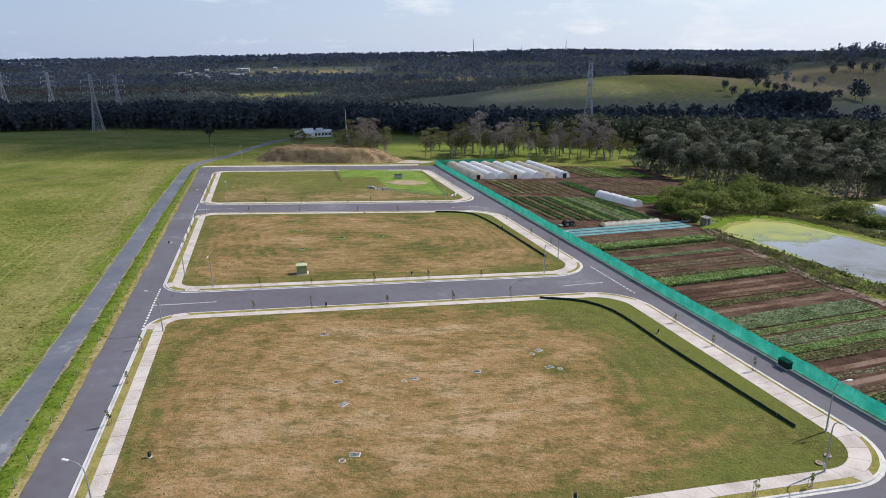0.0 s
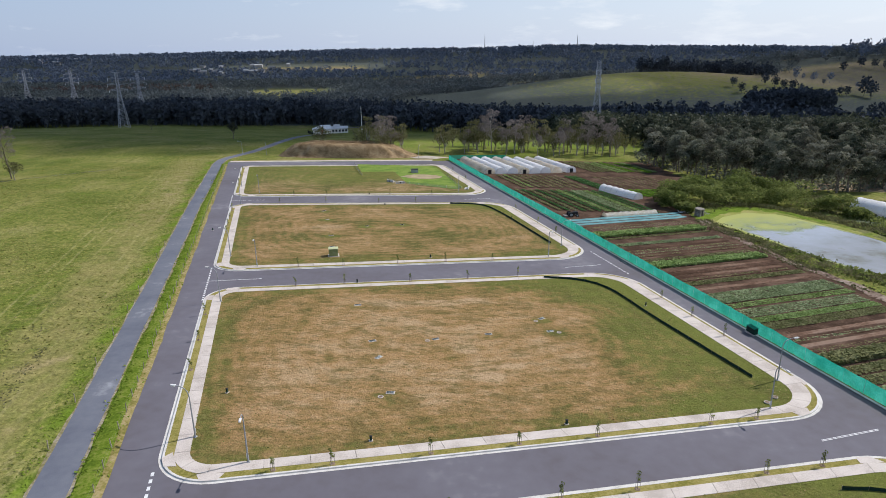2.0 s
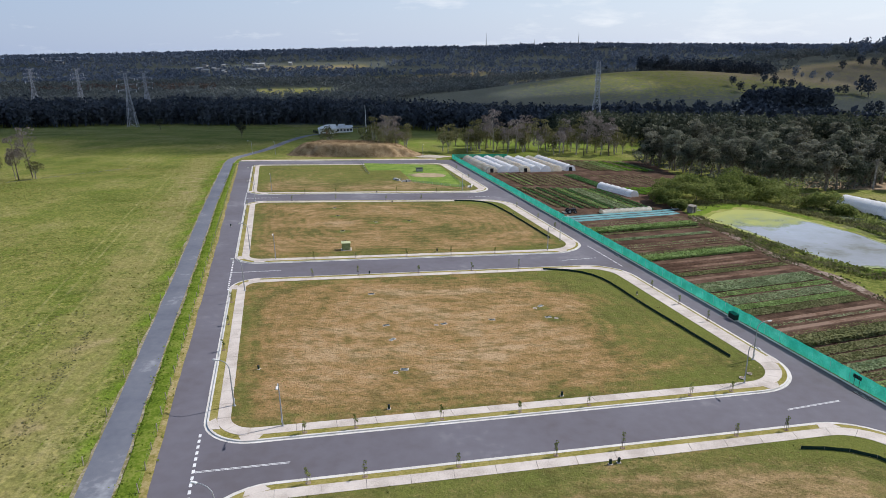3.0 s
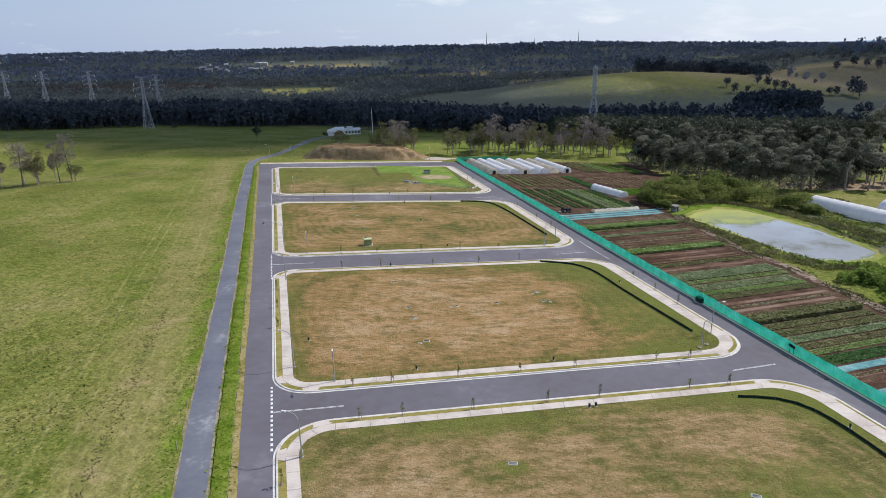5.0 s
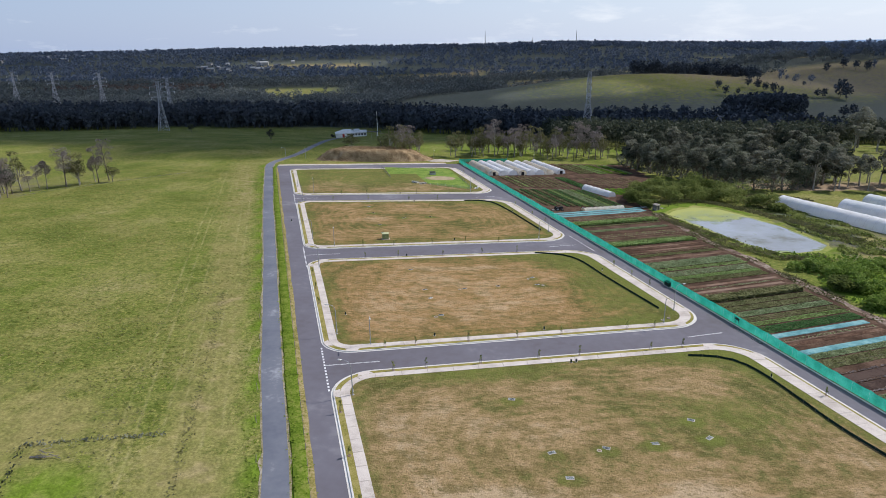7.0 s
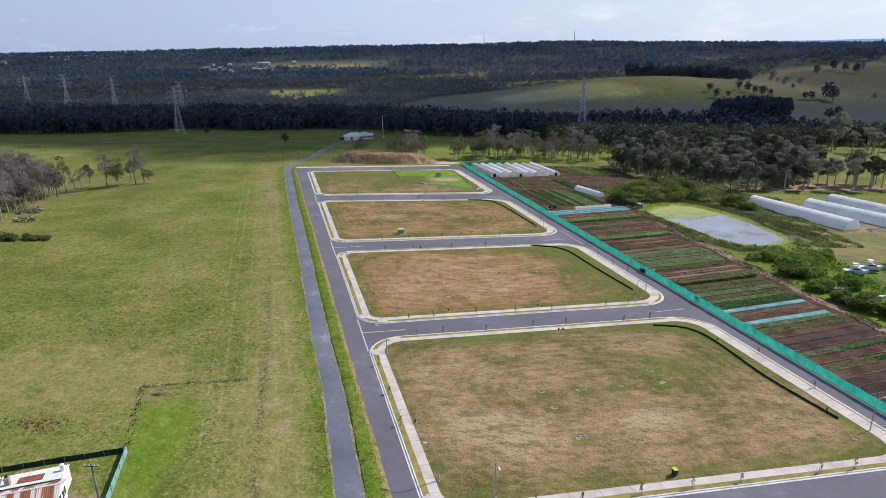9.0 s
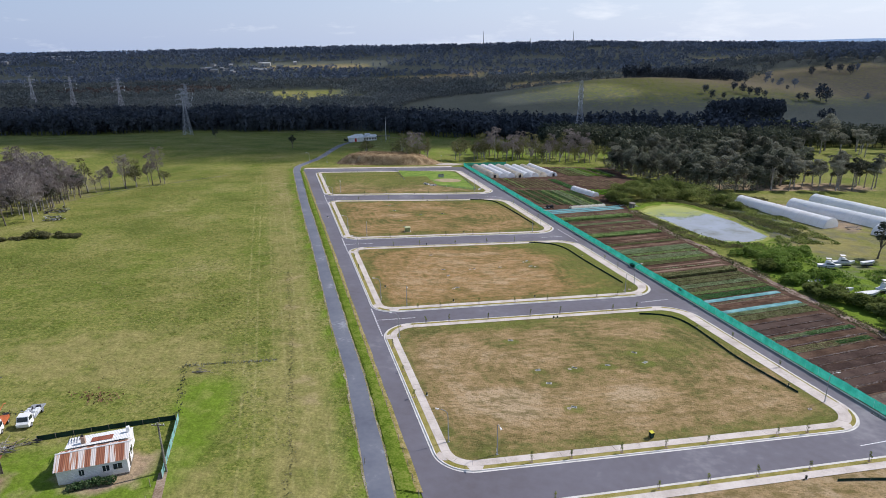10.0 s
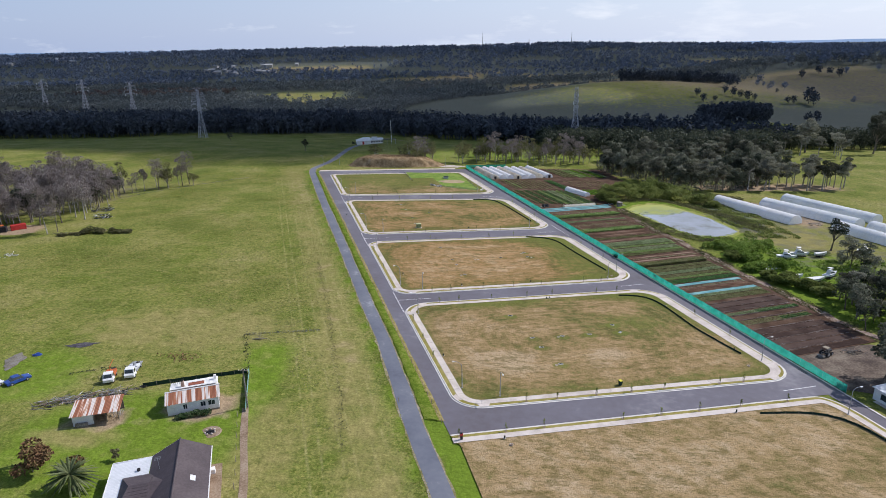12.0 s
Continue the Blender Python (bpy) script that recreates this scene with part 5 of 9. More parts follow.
def build_woods():
    rng = np.random.default_rng(21)
    gums = [gum_tree("gum_tree", "dark grey-green eucalypt in dense woodland", 30 + k, 17 + 2.5 * (k % 3), 5.4 + 0.8 * (k % 2), 1900, M_LEAF_GREY if k in (1, 4) else M_LEAF, M_BARK, 13, 0.36, 0.26, "woodland eucalypts") for k in range(5)]
    wood = [(74, 240), (83, 222), (96, 198), (106, 185), (126, 187), (142, 196), (156, 212), (176, 236), (198, 262), (208, 300), (185, 322), (140, 320), (100, 300), (78, 270)]
    spots = scatter(rng, 190, wood)
    plant(gums, spots, 5, 0.5, 0.85)
    front = along([(76, 236), (84, 219), (97, 195), (110, 183), (127, 186), (142, 195), (156, 212)], 6.5)
    plant(gums, front + rng.normal(size=front.shape) * 1.5, 6, 0.6, 0.85)
    # the open stand at the wood's eastern end and the tall row behind it
    open_gums = [gum_tree("gum_tree", "open-crowned grey eucalypt with tall pale trunk", 36 + k, 15 + 2 * k, 4.6, 1300, M_LEAF_GREY, M_PALEBARK, 10, 0.34, 0.46, "open eucalypts") for k in range(3)]
    plant(open_gums, [(145.4, 188.3), (150, 193), (138, 190), (156, 197), (163, 201), (167.7, 189.5), (171, 193), (176, 191), (174, 199), (180, 196), (184, 201), (191, 197.8), (187, 194), (170, 207), (181, 209), (165, 212), (189, 207), (153, 202), (160, 190), (148, 201), (172, 202), (178, 204), (186, 198), (158, 209)], 26, 0.72, 0.98)
    plant(open_gums, [(238.7, 309), (247.3, 297), (243, 316), (251, 309), (230, 316), (222, 322), (258, 318), (262, 330), (236, 326), (213, 330), (268, 340), (280, 352)], 27, 0.85, 1.1)
    q = scatter(rng, 15000, wood)
    c = np.c_[q, land(q[:, 0], q[:, 1]) + rng.uniform(0.1, 2.6, len(q)) * rng.uniform(0.2, 1, len(q))]
    lv, lf = leaf_cloud(c, 0.5, rng)
    tagged(new("undergrowth", mesh_np("undergrowth", lv, lf, M_LEAF)), "dark tangled undergrowth beneath woodland trees", "undergrowth", kind="stuff")
    olive = [gum_tree("gum_tree", "slender olive-leaved eucalypt with pale trunk", 50 + k, 11 + 2 * k, 3.9, 820, M_LEAF_OLIVE, M_PALEBARK, 12, 0.27, 0.22, "eucalypts by the mound") for k in range(3)]
    spots = [(-5.5, 262), (-8, 266), (-24, 262), (-31, 258), (-35, 252), (-38, 259), (-29, 268), (-43, 262), (3, 264), (9, 266), (17, 275), (22, 270), (26, 278), (-26, 274), (-34, 272), (-60, 266), (13, 282), (40, 276), (46, 284), (30, 290), (55, 279), (62, 288), (8, 292), (70, 268), (-2, 288)]
    plant(olive, spots, 7, 0.85, 1.25)
    row = scatter(rng, 34, [(0, 272), (40, 262), (78, 258), (84, 282), (60, 300), (10, 296)])
    plant(olive, row, 19, 0.6, 1.0)
    bare = [bare_tree("bare_tree", "grey leafless tree with pale limbs", 70 + k, 12 + 1.5 * k, M_BARK if k % 2 else M_PALEBARK, 2300, "bare trees") for k in range(4)]
    spots = [(5, 270), (12, 276), (25, 266), (30, 272), (44, 262), (50, 276), (58, 270), (66, 262), (33.7, 256), (21, 262), (-33, 262), (-28, 258), (47, 268), (55, 262), (15, 268), (62, 272), (38, 280), (70, 280)]
    plant(bare, spots, 8, 0.9, 1.25)
    west = [(-170, 98), (-163, 106), (-160, 120), (-161, 138), (-166, 156), (-172, 172), (-200, 188), (-250, 180), (-255, 115), (-215, 88), (-180, 86)]
    plant(bare, scatter(rng, 230, west), 9, 0.72, 1.12)
    plant(bare, [(-161, 138), (-164.5, 155), (-161.4, 114), (-161, 104), (-156.4, 87.5), (-154.6, 90.6), (-155.5, 110), (-166.8, 100), (-163, 128)], 18, 0.8, 1.15)
    # the outlying clump at the end of the wood
    plant(bare, [(-162, 173.6), (-165, 168), (-160, 183), (-156, 176), (-150, 186), (-147, 183), (-168, 178), (-145.5, 188)], 10, 0.55, 1.0)
    plant(olive, [(-152.5, 179), (-154, 182), (-171, 172)], 11, 1.0, 1.2)
    plant(olive, [(-142.2, 184.5)], 25, 0.75, 0.8)
    plant(gums, scatter(rng, 30, west), 12, 0.45, 0.75)
    edge = [(-168, 160), (-169, 164), (-171, 152), (-175, 108), (-170, 118)]
    plant(gums, edge, 13, 0.4, 0.65)
    # big paddock gums behind the wood
    plant(gums, [(250, 345), (247, 341), (312, 362), (330, 372), (290, 330)], 24, 1.25, 1.5)
    # paddock trees and those by the boats
    plant(gums, [(-189, 381), (-112.5, 306)], 14, 0.40, 0.46)
    plant(gums, [(74.7, -13), (80, -9)], 15, 0.8, 0.9)
    plant(gums, [(120, 66), (128, 60), (119, 83), (120, 36), (108, 28), (103, 22), (124, 52), (131, 46), (128, 38), (113, 26), (106, 16), (99, 12), (112, 12), (120, 20), (137, 60), (126, 28), (96, 17)], 16, 0.42, 0.7)
    plant(gums, [(91, 27.5), (93.5, 24.7), (97, 23), (110.6, 63), (114, 63.5), (115.5, 58.8), (117, 56.5), (102, 37.4), (98, 35), (94, 35), (107, 37), (140, 50), (133, 28), (140, 36), (93, 19), (97, 28), (101, 31), (104, 27), (100, 19), (96, 12), (107, 22), (103, 14), (90, 21), (109, 32), (95, 31), (88, 14), (118, 72)], 17, 0.38, 0.62)
    drop_prototypes(gums + open_gums + olive + bare)


build_woods()


def build_far_woods():
    rng = np.random.default_rng(44)
    # the dark belt along the creek
    belt = [(-620, 470), (-330, 462), (-262, 520), (-200, 500), (-130, 528), (-95, 520), (-20, 470), (90, 420), (200, 388), (262, 372), (262, 430), (150, 500), (0, 560), (-120, 600), (-330, 600), (-620, 600)]
    s = scatter(rng, 2600, belt)
    far_wood("creek_woodland", "dense dark casuarina belt along the creek", s, rng.uniform(14, 21, len(s)), M_LEAF_DARK, 1, 74, 0.22, 0.07)
    s = scatter(rng, 620, [(60, 330), (110, 302), (200, 310), (236, 348), (300, 368), (420, 385), (420, 425), (200, 420), (60, 430)])
    far_wood("valley_woodland", "grey-green eucalypt woodland in the valley", s, rng.uniform(10, 18, len(s)), M_LEAF, 2, 150, 0.36, 0.06)
    # plain beyond the creek, ever farther
    for k, (n, poly, h0, h1, sp, size) in enumerate((
            (5600, [(-1000, 600), (-90, 610), (-60, 760), (40, 930), (-1300, 930)], 6, 13, 42, 0.1),
            (9000, [(-1700, 930), (500, 930), (900, 1400), (-2000, 1400)], 7, 14, 22, 0.14),
            (13000, [(-2600, 1400), (1500, 1400), (2300, 2300), (-3400, 2300)], 8, 15, 10, 0.21),
            (11000, [(-3600, 2300), (2600, 2300), (2900, 3000), (-3900, 3000)], 11, 20, 8, 0.26))):
        s = scatter(rng, n, poly)
        keep = (np.sin(s[:, 0] * 0.011 + 2 * np.sin(s[:, 1] * 0.007)) + np.sin(s[:, 1] * 0.017 + s[:, 0] * 0.004) > -1.25)
        keep &= np.exp(-((s[:, 0] - 280) / 260) ** 2 - ((s[:, 1] - 715) / 120) ** 2) < 0.35
        keep &= (clearing(s[:, 0], s[:, 1]) < 0.4) | (rng.uniform(size=n) < 0.30)
        keep &= (np.hypot((s[:, 0] - 640) / 300, (s[:, 1] - 960) / 150) > 1) | (rng.uniform(size=n) < 0.06)
        keep &= (field_at(s[:, 0], s[:, 1], 0.3) < 0.5) | (rng.uniform(size=n) < 0.04)
        s = s[keep]
        far_wood("distant_woodland", "grey-green scrub and forest, distance haze painted into the leaves", s, rng.uniform(h0, h1, len(s)), M_LEAF_PLAIN_HAZED if k < 2 else M_LEAF_HAZED, 5 + k, sp, 0.42, size)
    s = scatter(rng, 520, [(-760, 1090), (-480, 1070), (-430, 1150), (-560, 1210), (-760, 1180)])
    far_wood("rust_woodland", "rust-brown swamp oaks out on the plain", s, rng.uniform(8, 13, len(s)), M_LEAF_RUST, 19, 24, 0.4, 0.14)
    # wood along the brow of the eastern hill
    for n, poly, h0, h1 in ((340, [(545, 1005), (600, 985), (680, 985), (1000, 1000), (1250, 1150), (1000, 1300), (560, 1280), (490, 1130)], 10, 19),
                            (150, [(150, 850), (290, 800), (400, 830), (500, 950), (500, 1120), (330, 1060), (200, 960)], 9, 17),
                            (26, [(560, 1010), (640, 990), (800, 1000), (760, 1060), (600, 1060)], 20, 28)):
        s = scatter(rng, n, poly)
        far_wood("hill_woodland", "dark wood along the brow of the grassy hill", s, rng.uniform(h0, h1, len(s)), M_LEAF_PLAIN_HAZED if n > 100 else M_LEAF_HAZED, 12 + n, 70, 0.38, 0.085)
    s = scatter(rng, 130, [(215, 775), (330, 768), (390, 790), (405, 850), (240, 840)])
    far_wood("hill_woodland", "dark wood behind the crest of the hill", s, rng.uniform(9, 18, len(s)), M_LEAF_DARK, 31, 80, 0.34, 0.08)
    s = scatter(rng, 16, [(330, 760), (480, 640), (700, 700), (950, 900), (900, 1000), (600, 980), (420, 920)])
    far_wood("hill_trees", "scattered dark trees over grazed hill pasture", s, rng.uniform(7, 15, len(s)), M_LEAF_HAZED, 15, 110, 0.36, 0.075)
    s = np.array(HILL_TREES, float)
    far_wood("hill_trees", "lone dark trees standing in hill pasture", s[:, :2], s[:, 2] * 0.78, M_LEAF_DARK, 13, 170, 0.36, 0.075)
    s = scatter(rng, 260, COPSE)
    far_wood("hill_copse", "compact dark plantation on the hill foot", s, rng.uniform(15, 19, len(s)), M_LEAF_DARK, 14, 90, 0.22, 0.065)


build_far_woods()


def track_side(y):
    """The eastern edge of the earth track beside the garden."""
    return float(np.interp(y, [-5, 22.7, 48.3, 70, 89.9, 108, 137.7, 160], [90, 82.5, 76.8, 72, 68.5, 63.5, 59.5, 57])) + 3.2


def build_pond_scrub():
    """Bushes and reeds round the pond."""
    rng = np.random.default_rng(9)
    for k, (x, y, r, h) in enumerate([(58, 158, 4.5, 4.5), (64, 165, 6, 7), (72, 169, 6.5, 8.5), (80, 171, 6.5, 9), (88, 170, 6, 8.5), (95, 165, 6, 7), (101, 157, 5, 5), (68, 160, 5, 6), (77, 162, 5.5, 6.5),
                                      (87, 162, 5.5, 5.5), (60, 152, 3, 2.6), (105, 150, 3.5, 2.6), (92, 84, 4, 2.2), (86, 78, 4.5, 2.6), (80, 84, 3.5, 2.0), (98, 88, 3, 1.6), (84, 70, 3.5, 2.6), (90, 62, 3.6, 2.4), (82, 60, 3.2, 2.4), (79.5, 70, 3.0, 2.4), (83, 51.5, 3.0, 2.6), (86.5, 47.5, 3.4, 3.2), (88.5, 44, 3.2, 3.4), (91.5, 41, 3.0, 3.0), (90, 37, 2.6, 2.4)]):
        b = thing("bush", "dense bright green bush beside the pond", "bush", (x, y, zt(x, y)), "pond bushes")
        blobs = [(rng.normal() * r * 0.45, rng.normal() * r * 0.45, h * rng.uniform(0.35, 0.7), r * rng.uniform(0.4, 0.6), 0.7) for _ in range(8)]
        v, f = leaf_cloud(crown_points(rng, blobs, 360), 0.26, rng, 0.5)
        v[:, 2] = np.maximum(v[:, 2], 0.02)
        part_me("foliage", mesh_np("foliage", v, f, M_LEAF_MID if k < 12 or k > 18 else M_LEAF_BRIGHT), b)
        part("stem", tube([(0, 0, -0.2), (0.1, 0, h * 0.4)], [0.16, 0.08], 5), M_BARK, b)
    for x, y, r, h in ((-141, 90, 3.0, 2.4), (-138, 89.5, 3.0, 2.0), (-133, 90.5, 2.6, 1.3), (-129.5, 91, 2.4, 1.1), (-146, 87, 2.2, 1.0), (-149.5, 85.5, 2.4, 0.9)):
        b = thing("bush", "low dark green brush in the pasture", "bush", (x, y, zt(x, y)), "pasture brush")
        blobs = [(rng.normal() * r * 0.5, rng.normal() * r * 0.3, h * rng.uniform(0.25, 0.6), r * rng.uniform(0.3, 0.5), 0.6) for _ in range(7)]
        v, f = leaf_cloud(crown_points(rng, blobs, 120), 0.26, rng, 0.5)
        v[:, 2] = np.maximum(v[:, 2], 0.02)
        part_me("foliage", mesh_np("foliage", v, f, M_LEAF_OLIVE), b)
        part("stem", tube([(0, 0, -0.2), (0.1, 0, h * 0.4)], [0.12, 0.06], 5), M_BARK, b)
    # reed banks east and west of the water
    east = smooth_line([(66, 156), (80, 159), (92, 150), (99, 136), (104, 122), (108, 108)], 0.16)
    west = smooth_line([(61, 138), (64, 126), (69, 111), (74, 99), (80, 93), (90, 95)], 0.2)
    for line, n, w, h, mt, label in ((east, 24, 2.6, 1.1, M_LEAF_OLIVE, "dense dull green weeds on the pond bank"), (west, 20, 1.3, 0.7, M_LEAF_OLIVE, "tangled weeds on the pond bank")):
        q = np.repeat(line, n, axis=0) + rng.normal(size=(len(line) * n, 2)) * w
        q = q[np.sin(q[:, 0] * 0.9 + q[:, 1] * 0.5) + np.sin(q[:, 1] * 1.3 - q[:, 0] * 0.4) + rng.normal(size=len(q)) * 0.5 > -0.35]
        c = np.c_[q, land(q[:, 0], q[:, 1]) + rng.uniform(0.1, h, len(q))]
        v, f = leaf_cloud(c, 0.26, rng, flat=-0.2, aspect=0.5)
        tagged(new("reeds", mesh_np("reeds", v, f, mt)), label, "reeds", kind="stuff")
    for (x0, x1, y0, y1, n, h, mt, label) in ((98, 125, 150, 176, 4600, 0.9, M_LEAF_OLIVE, "rough scrub growth behind the pond"), (97, 117, 98, 162, 11000, 0.6, M_LEAF_MID, "rough weeds between pond and polytunnels"), (66, 80, 92, 150, 5000, 0.5, M_LEAF_MID, "weeds on the bank above the track"), (78, 100, 58, 96, 3800, 1.3, M_LEAF_BRIGHT, "vivid green bramble growth"),
                                              (88, 140, 12, 60, 5000, 0.7, M_LEAF_BRIGHT, "rough green growth under the trees"), (104, 136, 44, 70, 3400, 0.6, M_LEAF_BRIGHT, "rough green growth round parked boats")):
        q = np.stack([rng.uniform(x0, x1, n), rng.uniform(y0, y1, n)], 1)
        g = np.sin(q[:, 0] * 0.6) + np.sin(q[:, 1] * 0.5 + q[:, 0] * 0.2) + rng.normal(size=n) * 0.4
        q = q[(g > -0.35) & (pond_reach(q[:, 0], q[:, 1]) > 1.07) & (q[:, 0] > np.array([track_side(b) for b in q[:, 1]]))]
        c = np.c_[q, land(q[:, 0], q[:, 1]) + rng.uniform(0.05, h, len(q))]
        v, f = leaf_cloud(c, 0.36, rng)
        tagged(new("scrub_growth", mesh_np("scrub_growth", v, f, mt)), label, "scrub", kind="stuff")
    # the water
    rim = along(POND + [POND[0]], 1.5)[:-1]
    c = rim.mean(axis=0)
    level = POND_LEVEL
    rim = c + (rim - c) * 0.985
    n, rings = len(rim), 14
    vs = [np.c_[c + (rim - c) * max(1 - k / rings, 0.003), np.full(n, level)] for k in range(rings + 1)]
    v = np.concatenate(vs)
    i = np.arange(rings)[:, None] * n + np.arange(n)[None, :]
    j = np.arange(rings)[:, None] * n + (np.arange(n)[None, :] + 1) % n
    f = np.stack([i.ravel(), j.ravel(), (j + n).ravel(), (i + n).ravel()], axis=1)
    weed = 0.50 * ss(118, 152, v[:, 1] - 0.35 * (v[:, 0] - 80)) + 0.34 * ss(0.84, 1.0, np.repeat(1 - np.arange(rings + 1) / rings, n))
    margin = mat("pond_weed", [(0.16, 0.20, 0.03), (0.26, 0.27, 0.05), (0.33, 0.30, 0.11)], 0.25, 1.5, 0.4, 0.95)
    o1 = c + (rim - c) * (1.06 + 0.05 * np.sin(np.arange(n) * 0.5) + 0.03 * np.sin(np.arange(n) * 1.7))[:, None]
    o0 = c + (rim - c) * 0.97
    vm = np.concatenate([np.c_[o0, np.full(n, level + 0.03)], np.c_[o1, np.maximum(land(o1[:, 0], o1[:, 1]) - 0.12, level + 0.06)]])
    im = np.arange(n)
    tagged(new("pond_margin", mesh_np("pond_margin", vm, np.stack([im, (im + 1) % n, n + (im + 1) % n, n + im], 1), margin, True)), "bright yellow-green weed along the water's edge", "weed", kind="structure")
    tagged(new("pond", mesh_np("pond", v, f, M_POND, True, (("weed", weed),))), "still farm pond, grey sky reflection painted in, yellow-green weed", "pond", kind="structure")


build_pond_scrub()


def build_mound():
    """The long flat-topped spoil heap beyond the end street."""
    rng = np.random.default_rng(17)
    n, k = 120, 16
    c = np.array([-44.5, 252.0])
    v = []
    for i in range(n):
        a = 2 * math.pi * i / n
        ca, sa = math.cos(a), math.sin(a)
        ex = 29.5 * np.sign(ca) * abs(ca) ** 0.55
        ey = 10.0 * np.sign(sa) * abs(sa) ** 0.75 + 0.11 * ex
        for j in range(k + 1):
            s = 1 - j / k
            q = c + s * np.array([ex, ey])
            # steep bare west end, long easy fall to the east
            out = s * (1 + 0.05 * math.sin(5 * a) + 0.03 * math.sin(13 * a))
            east = ss(8, 28, q[0] - c[0])
            h = 5.4 * (1 - ss(0.66, 1.0, out)) * (1 - 0.62 * east) + 0.10 * math.sin(i * 0.9 + j * 1.3) * (0.1 < s < 0.97)
            v.append((q[0], q[1], zt(*q) - 0.1 + float(h) * min(1.0, (1 - s) / 0.07)))
    f = [(i * (k + 1) + j, ((i + 1) % n) * (k + 1) + j, ((i + 1) % n) * (k + 1) + j + 1, i * (k + 1) + j + 1) for i in range(n) for j in range(k)]
    m = thing("spoil_mound", "long flat-topped spoil mound under dry brown grass", "mound", kind="structure")
    part_me("earth", mesh_np("earth", v, f, M_RUBBLE, True), m)
    v = np.array(v)
    q = v[rng.integers(0, len(v), 7000)] + rng.normal(size=(7000, 3)) * [0.6, 0.5, 0.05] + [0, 0, 0.12]
    lv, lf = leaf_cloud(q, 0.13, rng)
    tagged(part_me("dry_scrub", mesh_np("dry_scrub", lv, lf, M_RUBBLE), m), kind="stuff")


build_mound()

# ---- fences ----


def fence_x(y):
    return 60.5 - 0.262 * y


def net_fence(name, line, height, post_gap, net, post_mat, label, post_r=0.035, sag=0.05, seed=1):
    """Posts along a line with a panel of cloth in every bay."""
    rng = np.random.default_rng(seed)
    fe = thing(name, label, "fence")
    p = along(line, post_gap)
    tops = [zt(x, y) + height * rng.uniform(0.95, 1.03) for x, y in p]
    for k, (x, y) in enumerate(p):
        z = zt(x, y)
        part("post", tube([(x, y, z - 0.2), (x + rng.normal() * 0.03, y, tops[k] + 0.05)], [post_r, post_r], 5), post_mat, fe)
    for k in range(len(p) - 1):
        a, b = p[k], p[k + 1]
        n = np.array([-(b - a)[1], (b - a)[0]]) / (np.hypot(*(b - a)) + 1e-9)
        v, cols = [], 5
        for i in range(cols + 1):
            u = i / cols
            q = a + (b - a) * u
            bow = math.sin(math.pi * u) * rng.uniform(-sag, sag * 2)
            for h, o in ((0.01, 0.6), (0.5, 1.0), (1.0, 0.25)):
                top = tops[k] * (1 - u) + tops[k + 1] * u - zt(*q)
                w = q + n * bow * o
                v.append((w[0], w[1], zt(*q) + top * h - (sag * math.sin(math.pi * u) if h == 1.0 else 0)))
        f = [(i * 3 + j, i * 3 + 3 + j, i * 3 + 4 + j, i * 3 + 1 + j) for i in range(cols) for j in range(2)]
        ob = part_me("panel", mesh_np("panel", v, f, net), fe)
    return fe


net_fence("netting_fence", [(fence_x(-17), -17), (fence_x(115), 115), (fence_x(245), 245), (20, 250)], 1.85, 3.0, M_NET, M_STEEL,
          "long teal green shade-cloth fence on steel posts", 0.016, 0.07)


def silt(line, seed):
    net_fence("silt_fence", smooth_line(line, 1.5), 0.62, 2.4, M_SILT, M_WIRE, "low dark green silt fence on wooden pegs", 0.022, 0.03, seed)


silt([(14.6, 93.0), (22.5, 92.6), (25.2, 88.5), (28.4, 75.9), (35.0, 55.9)], 3)
silt([(-2.5, 155.6), (6.5, 156.5), (11.4, 143.5), (19.3, 116.5)], 4)
silt([(33.3, 34.4), (41, 34.8), (43.6, 27.2), (46.3, 12.3), (51.4, -0.9)], 5)
silt([(44.0, -25.7), (50, -25.1), (55.4, -24.8), (57.9, -25.8), (60.1, -27.6), (61.9, -34), (66, -50)], 6)
net_fence("yard_fence", [(-72, -20.2), (-64, -17), (-54, -13.6)], 0.9, 2.2, M_SILT, M_WOOD, "dark green cloth yard fence on wooden posts", 0.05, 0.05, 7)
net_fence("yard_fence", [(-53.6, -13.4), (-51.6, -21), (-49.7, -28.4)], 1.25, 2.2, mat("faded_teal_cloth", [(0.14, 0.30, 0.28), (0.24, 0.42, 0.40)], 0.6, 4.0), M_WOOD,
          "faded teal cloth yard fence", 0.05, 0.04, 8)
net_fence("basin_fence", [(-39.5, 226), (-35.5, 209), (-32.5, 197.5)], 1.2, 3.0, mat("wire_mesh", [(0.30, 0.34, 0.30), (0.42, 0.46, 0.42)], 1.0, 6.0, alpha=0.35), M_STEEL,
          "galvanised mesh fence on the basin edge", 0.03, 0.02, 9)
net_fence("basin_fence", [(-23, 189.5), (-17, 184.5), (1, 177), (-4, 203)], 1.1, 3.0, bpy.data.materials["wire_mesh"], M_STEEL, "galvanised mesh fence on the basin edge", 0.03, 0.02, 10)


